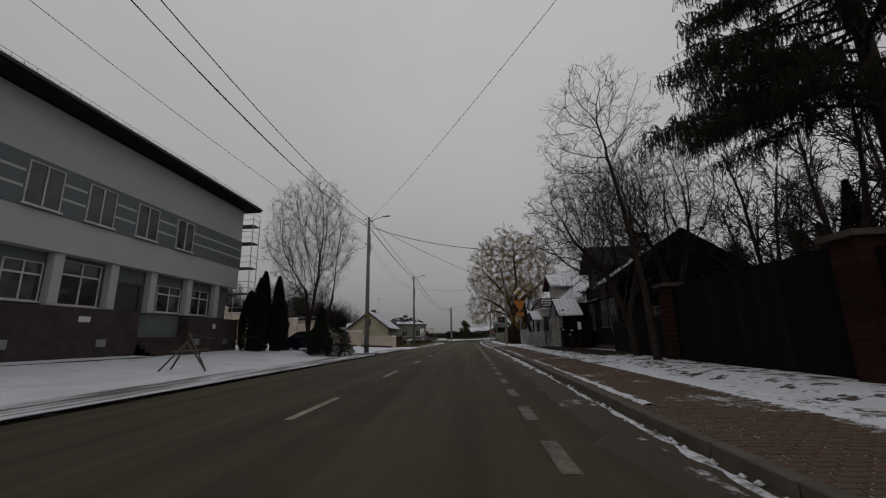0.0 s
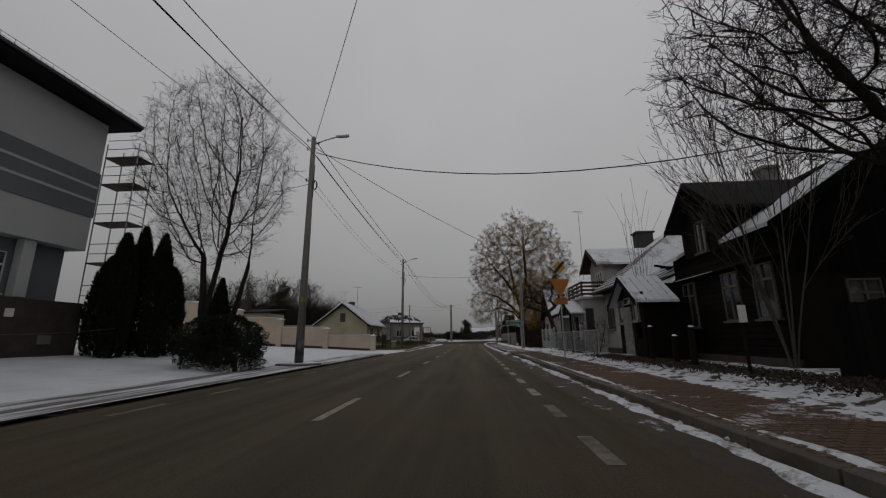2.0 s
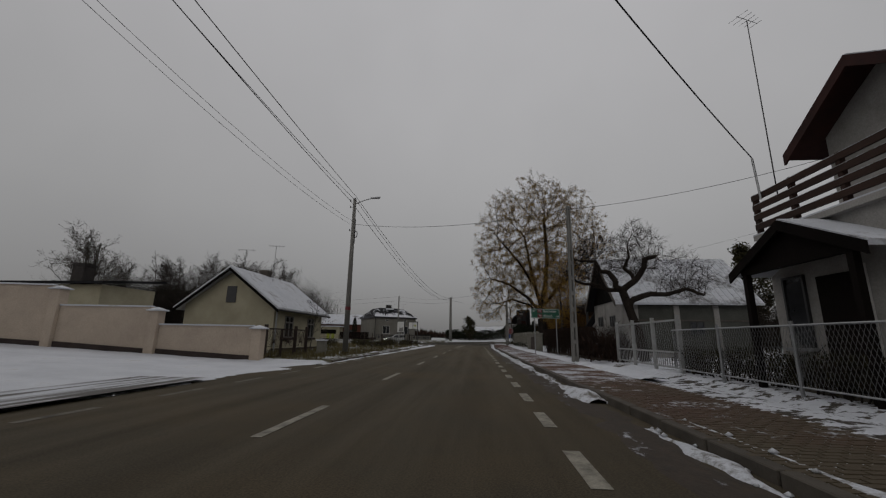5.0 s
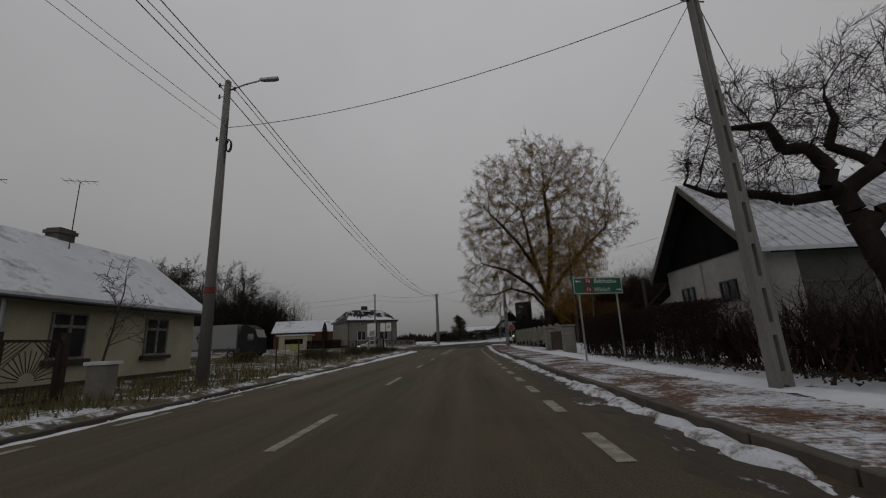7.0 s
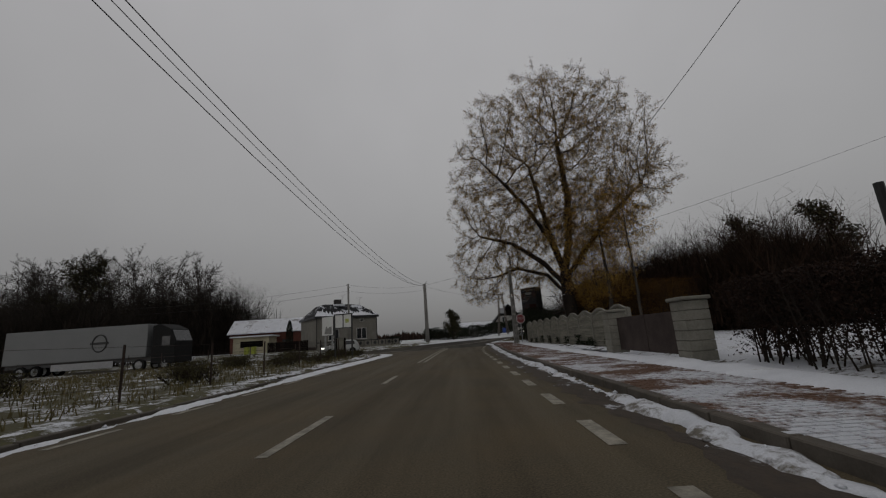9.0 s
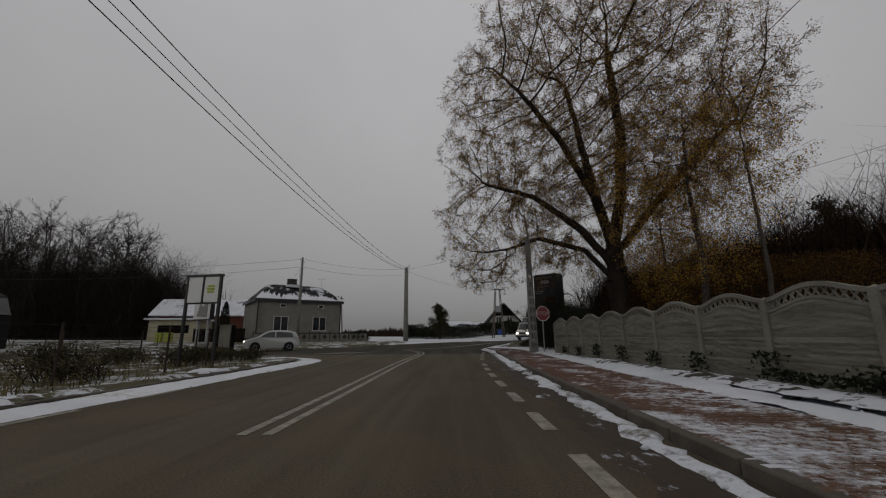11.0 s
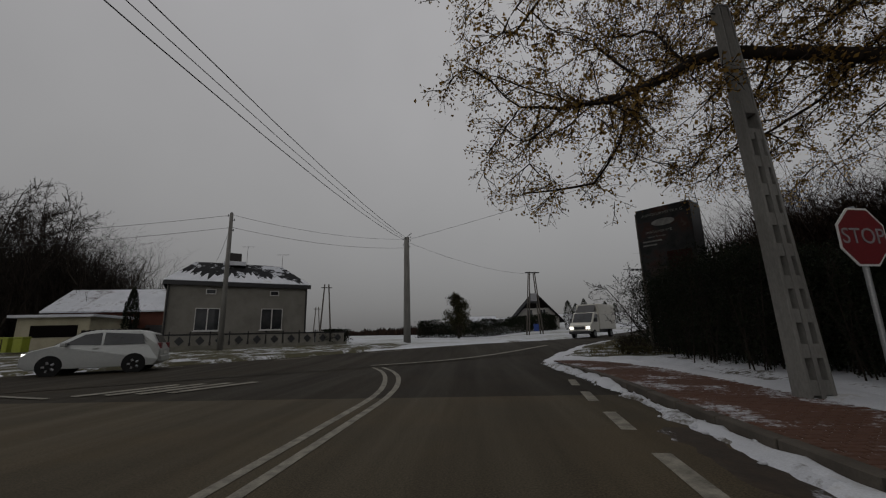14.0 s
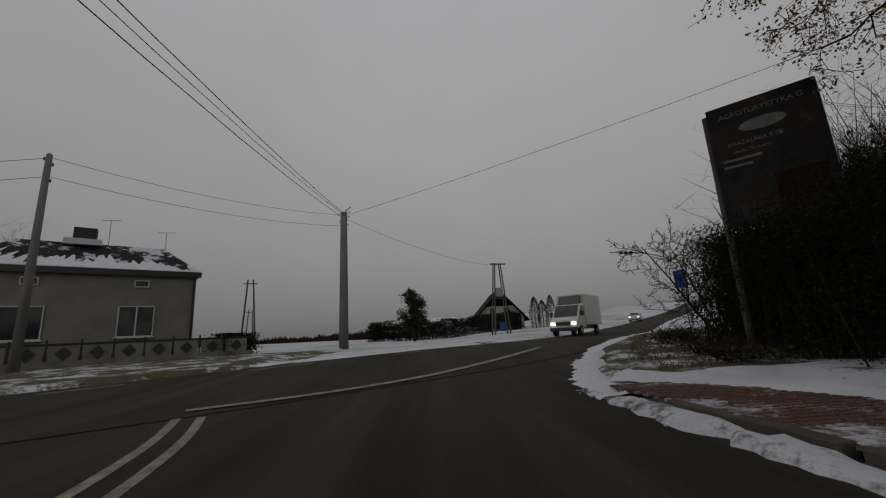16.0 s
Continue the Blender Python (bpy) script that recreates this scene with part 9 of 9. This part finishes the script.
for k in range(900):
    x = -700 + k * 1.75
    y = 640 + 60 * math.sin(k * 0.05)
    h = 9 + 5 * noise.noise(Vector((k * 0.06, 0, 0))) + rb.uniform(0, 2.5)
    g.tube((x, y, -3), (x, y, h * 0.6), 1.6, 1.5, 5, False)
    g.tube((x, y, h * 0.6), (x + rb.uniform(-1, 1), y, h), 1.5, 0.2, 5, False)
tagged(part("far_forest", g, M["leaf_hedge"]), "dark line of forest on the horizon", "forest", kind="stuff")


# ---- vehicles ----
def wheel(root, x, y, r, w, side):
    wob = new("wheel")
    wob.parent = root
    wob.matrix_parent_inverse = Matrix()
    wob.location = (x, y, r)
    g = Geo()
    k = 20
    for ra, rb_, ya, yb in ((r, r, -w / 2, w / 2), (r * 0.64, r, -w / 2, -w / 2), (r, r * 0.64, w / 2, w / 2)):
        o = len(g.v)
        g.v += [(ra * math.cos(2 * math.pi * i / k), ya, ra * math.sin(2 * math.pi * i / k)) for i in range(k)]
        g.v += [(rb_ * math.cos(2 * math.pi * i / k), yb, rb_ * math.sin(2 * math.pi * i / k)) for i in range(k)]
        g.f += [(o + i, o + (i + 1) % k, o + k + (i + 1) % k, o + k + i) for i in range(k)]
    part("tyre", g, M["tyre"]).parent = wob
    g = Geo().tube((0, -w * 0.42, 0), (0, w * 0.42, 0), r * 0.64, r * 0.64, 18)
    for i in range(5):
        a = 2 * math.pi * i / 5
        g.tube((0.1 * math.cos(a), side * w * 0.45, 0.1 * math.sin(a)), (r * 0.6 * math.cos(a), side * w * 0.46, r * 0.6 * math.sin(a)), 0.045, 0.035, 5)
    part("rim", g, M["metal"]).parent = wob


def hatchback(label, m, paint, L=4.2, W=1.76, H=1.55, lamps=False):
    """A family hatchback, nose towards +x."""
    root = thing("car", label, "car", m=m)
    side = [(-L / 2, 0.45), (-L / 2 - 0.02, 0.8), (-L / 2 + 0.08, 1.0), (-L / 2 + 0.3, H - 0.16), (-L / 2 + 0.75, H - 0.02), (0.0, H), (0.45, H - 0.1), (1.15, 1.02), (L / 2 - 0.25, 0.86), (L / 2, 0.66), (L / 2, 0.36), (L / 2 - 0.2, 0.22), (-L / 2 + 0.15, 0.24)]
    vs, n = [], len(side)
    rows = ((-W / 2, 1.0), (-W / 2 + 0.05, 1.0), (0, 1.0), (W / 2 - 0.05, 1.0), (W / 2, 1.0))
    for y, _ in rows:
        for x, z in side:
            tuck = 0.16 * max(0, (z - 0.95) / (H - 0.95)) if abs(y) > 0.2 else 0
            yy = y - math.copysign(tuck, y) if y else 0
            end = 0.93 if abs(y) > W / 2 - 0.02 else 1
            vs.append((x * (0.985 if end < 1 else 1), yy, z))
    fs = [(r * n + i, r * n + (i + 1) % n, (r + 1) * n + (i + 1) % n, (r + 1) * n + i) for r in range(4) for i in range(n)] + [tuple(range(n)), tuple(range(4 * n, 5 * n))[::-1]]
    part("body", Geo().add(vs, fs), M[paint], root, smooth=False, bevel=0.02)
    for s in (-1, 1):
        w1 = [(-L / 2 + 0.5, 1.04), (-L / 2 + 0.62, H - 0.17), (-0.25, H - 0.1), (-0.25, 1.02)]
        w2 = [(-0.17, 1.02), (-0.17, H - 0.1), (0.32, H - 0.16), (0.92, 1.04)]
        for w in (w1, w2):
            poly = [(x, s * (W / 2 - 0.16 * max(0, (z - 0.95) / (H - 0.95)) + 0.006), z) for x, z in w]
            part("side_window", Geo().prism(poly, (0, s * 0.006, 0)), M["glass"], root)
        part("door_handle", Geo().box(-0.12, s * W / 2 - 0.01, 0.88, 0.06, s * W / 2 + 0.025, 0.92), M[paint], root)
        part("mirror", Geo().box(0.75, s * (W / 2 + 0.02), 1.0, 0.9, s * (W / 2 + 0.2), 1.13), M[paint], root, bevel=0.02)
        part("headlight", Geo().box(L / 2 - 0.22, s * (W / 2 - 0.42), 0.62, L / 2 - 0.02, s * (W / 2 - 0.08), 0.78), M["headlight" if lamps else "sign_white"], root, bevel=0.02)
        part("tail_light", Geo().box(-L / 2 - 0.01, s * (W / 2 - 0.3), 0.82, -L / 2 + 0.2, s * (W / 2 - 0.04), 1.05), M["sign_red"], root, bevel=0.02)
        for x in (-L / 2 + 0.78, L / 2 - 0.82):
            wheel(root, x, s * (W / 2 - 0.09), 0.31, 0.2, s)
            part("wheel_arch", Geo().tube((x, s * (W / 2 - 0.2), 0.33), (x, s * (W / 2 + 0.004), 0.33), 0.37, 0.37, 18), M["tyre"], root)
    part("rear_window", Geo().prism([(-L / 2 + 0.10, -W / 2 + 0.24, 1.05), (-L / 2 + 0.10, W / 2 - 0.24, 1.05), (-L / 2 + 0.27, W / 2 - 0.3, H - 0.2), (-L / 2 + 0.27, -W / 2 + 0.3, H - 0.2)], (-0.012, 0, 0.004)), M["glass"], root)
    part("windscreen", Geo().prism([(1.13, -W / 2 + 0.2, 1.05), (1.13, W / 2 - 0.2, 1.05), (0.5, W / 2 - 0.28, H - 0.1), (0.5, -W / 2 + 0.28, H - 0.1)], (0.012, 0, 0.012)), M["glass"], root)
    part("rear_plate", Geo().box(-L / 2 - 0.03, -0.26, 0.62, -L / 2 - 0.01, 0.26, 0.73), M["sign_white"], root)
    part("bumper", Geo().box(-L / 2 - 0.05, -W / 2 + 0.06, 0.34, -L / 2 + 0.12, W / 2 - 0.06, 0.58), M[paint], root, bevel=0.04)
    return root


zc = ground(-12.6, 32.8)
hatchback("dark blue hatchback parked on the snowy forecourt", rz(-12.7, 33.2, zc - 0.02, 172), "car_blue", 4.2, 1.76, 1.56)
hatchback("silver compact hatchback on the main road", rz(-13.2, 103.6, base(-13, 103.6) + 0.012, 208), "car_silver", 4.0, 1.74, 1.56, True)
hatchback("small silver car with lit headlamps far up the road", rz(35.5, 164.5, base(35.5, 164.5) + 0.012, 238), "car_silver", 4.2, 1.76, 1.5, True)


def box_van():
    x, y = 12.3, 128.4
    root = thing("box_van", "white box van with lit headlamps on the main road", "van", m=rz(x, y, base(x, y) + 0.012, 233))
    part("cargo_box", Geo().box(-3.3, -1.05, 0.75, 1.0, 1.05, 3.05), M["car_white"], root, bevel=0.03)
    cab = [(1.05, 0.5), (1.05, 2.1), (1.35, 2.3), (1.9, 2.25), (2.6, 1.35), (3.1, 1.15), (3.2, 0.55)]
    part("cab", Geo().prism([(px, -0.98, pz) for px, pz in cab], (0, 1.96, 0)), M["car_white"], root, bevel=0.04)
    part("windscreen", Geo().prism([(1.98, -0.85, 2.18), (2.6, -0.85, 1.38), (2.6, 0.85, 1.38), (1.98, 0.85, 2.18)], (0.02, 0, 0.02)), M["glass"], root)
    part("grille", Geo().box(3.18, -0.5, 0.75, 3.22, 0.5, 1.0), M["frame_dark"], root)
    part("bumper", Geo().box(3.1, -0.98, 0.35, 3.28, 0.98, 0.62), M["frame_dark"], root, bevel=0.03)
    part("air_deflector", Geo().prism([(1.1, -0.8, 2.3), (1.7, -0.8, 2.3), (1.1, -0.8, 2.95)], (0, 1.6, 0)), M["frame_dark"], root)
    for s in (-1, 1):
        part("headlight", Geo().box(3.08, s * 0.9, 0.78, 3.24, s * 0.6, 0.98), M["headlight"], root)
        part("mirror", Geo().box(2.1, s * 1.0, 1.4, 2.25, s * 1.25, 1.75), M["frame_dark"], root)
        part("door_window", Geo().prism([(1.35, s * 0.985, 1.45), (1.4, s * 0.985, 2.1), (1.9, s * 0.985, 2.1), (2.4, s * 0.985, 1.45)], (0, s * 0.01, 0)), M["glass"], root)
        for wx in (-1.9, 2.3):
            wheel(root, wx, s * 0.9, 0.36, 0.24, s)
    part("chassis", Geo().box(-3.2, -0.7, 0.45, 2.4, 0.7, 0.75), M["frame_dark"], root)


box_van()


def lorry():
    """A curtain-sided articulated lorry."""
    x, y = -32.2, 92.9
    root = thing("articulated_lorry", "grey curtain-sided articulated lorry with a dark cab", "lorry", m=rz(x, y, base(x, y) + 0.012, 2))
    part("trailer", Geo().box(-6.8, -1.25, 1.15, 5.6, 1.25, 3.95), M["tarp"], root, "pale grey tarpaulin trailer", bevel=0.03)
    ring = Geo()
    for k in range(20):
        a, b = 2 * math.pi * k / 20, 2 * math.pi * (k + 1) / 20
        ring.tube((1.5 + 0.62 * math.cos(a), -1.27, 2.55 + 0.72 * math.sin(a)), (1.5 + 0.62 * math.cos(b), -1.27, 2.55 + 0.72 * math.sin(b)), 0.06, 0.06, 5)
    part("ring_emblem", ring, M["sign_black"], root, "dark ring emblem")
    part("emblem_bar", Geo().box(0.7, -1.275, 2.45, 2.3, -1.255, 2.65), M["sign_black"], root)
    part("chassis", Geo().box(-6.7, -1.0, 0.8, 6.0, 1.0, 1.15), M["frame_dark"], root)
    part("side_guard", Geo().box(-2.5, -1.24, 0.45, 2.8, -1.2, 1.0), M["sign_back"], root)
    cab = [(6.0, 0.5), (6.0, 3.75), (6.6, 3.9), (7.6, 3.4), (8.05, 2.3), (8.1, 0.5)]
    part("cab", Geo().prism([(px, -1.22, pz) for px, pz in cab], (0, 2.44, 0)), M["tyre"], root, "black cab", bevel=0.05)
    part("windscreen", Geo().prism([(7.66, -1.1, 3.3), (8.06, -1.1, 2.35), (8.06, 1.1, 2.35), (7.66, 1.1, 3.3)], (0.02, 0, 0.01)), M["glass"], root)
    part("door_window", Geo().box(6.9, -1.24, 2.0, 7.6, -1.22, 2.8), M["glass"], root)
    for s in (-1, 1):
        for wx in (-5.2, -3.9, -2.6 - 1.3, 5.0, 7.2):
            wheel(root, wx, s * 1.05, 0.5, 0.32, s)


lorry()


def gantry():
    """A curved signal arm with a blue sign by the climbing road."""
    root = thing("signal_mast", "curved steel signal arm with a blue sign by the road", "signal mast", m=rz(21.5, 128.5, ground(21.5, 128.5), 0))
    part("post", Geo().tube((0, 0, 0), (0, 0, 5.2), 0.09, 0.07, 8), M["metal"], root)
    part("arm", Geo().path([Vector((-5.6 * t, 0.3 * t, 5.2 + 1.0 * math.sin(t * math.pi * 0.55))) for t in np.linspace(0, 1, 9)], 0.05, 6), M["metal"], root)
    for x in (-4.0, -4.4, -4.8):
        part("camera", Geo().box(x - 0.08, 0.1, 6.0, x + 0.14, 0.35, 6.2), M["frame_dark"], root)
    part("blue_sign", Geo().box(-0.9, -0.1, 3.0, 0.1, -0.06, 4.4), M["sign_blue"], root, "blue rectangular sign")


gantry()

# ---- meadow tufts ----
for x, y, w, h in ((-9.9, 82.6, 0.9, 0.75), (-8.3, 85.6, 0.7, 0.5), (-8.6, 87.6, 0.9, 0.55), (-7.7, 88.6, 0.7, 0.4), (-12.4, 81.0, 0.9, 0.6), (-11.2, 86.5, 1.0, 0.55), (-14.5, 84.0, 1.0, 0.6), (-9.0, 79.0, 0.8, 0.55), (-7.6, 80.6, 0.5, 0.4), (-10.8, 74.5, 0.9, 0.6), (-8.4, 71.0, 0.7, 0.5), (-12.5, 68.5, 0.9, 0.6), (7.6, 106.7, 0.5, 0.3), (8.7, 109.9, 0.6, 0.4), (7.1, 105.3, 0.5, 0.25)):
    hedge("weed_clump", "withered brown-green weeds standing out of the snow", [(x - 0.3, y), (x + 0.3, y + 0.1)], w, h, int(900 * w), int(abs(x) * 100), "weeds", "weeds", True, (0.03, 0.09))
rng = random.Random(15)
vs, fs = [], []
for _ in range(5200):
    x, y = rng.uniform(-26, -6.0), rng.uniform(61.5, 91)
    if y > 88 and x > -9:
        continue
    if rng.random() < 0.22:
        x, y = rng.uniform(-9.6, -5.7), rng.uniform(49, 61.5)
    z = ground(x, y)
    for _ in range(3):
        a = rng.uniform(0, 6.28)
        h = rng.uniform(0.08, 0.3)
        c = Vector((x + rng.gauss(0, 0.06), y + rng.gauss(0, 0.06), z))
        o = len(vs)
        w = Vector((math.cos(a), math.sin(a), 0)) * 0.015
        vs += [tuple(c - w), tuple(c + w), tuple(c + Vector((rng.gauss(0, 0.06), rng.gauss(0, 0.06), h)))]
        fs.append((o, o + 1, o + 2))
for _ in range(1500):
    x, y = rng.uniform(5.2, 12.5), rng.uniform(104.8, 114.5)
    if on_road(x, y, 0.9):
        continue
    z = ground(x, y)
    for _ in range(3):
        a = rng.uniform(0, 6.28)
        c = Vector((x + rng.gauss(0, 0.05), y + rng.gauss(0, 0.05), z))
        o = len(vs)
        w = Vector((math.cos(a), math.sin(a), 0)) * 0.014
        vs += [tuple(c - w), tuple(c + w), tuple(c + Vector((rng.gauss(0, 0.06), rng.gauss(0, 0.06), rng.uniform(0.05, 0.16))))]
        fs.append((o, o + 1, o + 2))
me = bpy.data.meshes.new("meadow_grass")
me.from_pydata(vs, [], fs)
me.materials.append(M["grass"])
tagged(new("meadow_grass", me), "dry straw-coloured grass poking through snow", "grass", kind="stuff")


# ---- paving bricks ----
def paving():
    """Bricks in running bond across the pavement; those by the gate are single pieces."""
    bw, bl = 0.098, 0.198
    one = Geo().box(-bl / 2, -bw / 2, -0.03, bl / 2, bw / 2, 0.0).mesh("brick", M["brick_darker"], bevel=0.006)
    rng = random.Random(99)
    vs, fs, slots = [], [], []
    line = smooth_line(east_line(4.1, list(range(-2, 103, 3)) + [103.6]), 0.104)
    single = 0
    for row, (p, q) in enumerate(zip(line[:-1], line[1:])):
        d = (q - p).normalized()
        s = Vector((d.y, -d.x))
        w = -0.8 - (bl / 2 + 0.003 if row % 2 else 0)
        while w < 0.88:
            c = p + s * w
            if c.y > 103.5 - 1.06 * (c.x - 4.4):
                w += bl + 0.006
                continue
            z = base(c.x, c.y) + 0.118 + rng.uniform(-0.003, 0.004)
            if 22.0 < c.y < 25.3 and single < 300:
                o = new("brick", one)
                o.parent = pavement
                o.location = (c.x, c.y, z)
                single += 1
            else:
                a, b = bl / 2 - 0.008, bw / 2 - 0.008
                o = len(vs)
                top = [c + s * (a * i) + d * (b * j) for i, j in ((-1, -1), (1, -1), (1, 1), (-1, 1))]
                low = [c + s * ((a + 0.004) * i) + d * ((b + 0.004) * j) for i, j in ((-1, -1), (1, -1), (1, 1), (-1, 1))]
                yy = c.y + rng.gauss(0, 1.2)
                slots += [1 if yy < 43 else 2 if yy > 79 else 0] * 5
                vs += [(k.x, k.y, z) for k in top] + [(k.x, k.y, z - 0.03) for k in low]
                fs += [(o, o + 1, o + 2, o + 3), (o, o + 4, o + 5, o + 1), (o + 1, o + 5, o + 6, o + 2), (o + 2, o + 6, o + 7, o + 3), (o + 3, o + 7, o + 4, o)]
            w += bl + 0.006
    me = bpy.data.meshes.new("brick_field")
    me.from_pydata(vs, [], fs)
    me.materials.append(M["brick_snow"])
    me.materials.append(M["brick_darker"])
    me.materials.append(M["brick_swept"])
    me.polygons.foreach_set("material_index", slots)
    o = new("brick_field", me)
    o.parent = pavement
    o["kind"] = "stuff"


paving()
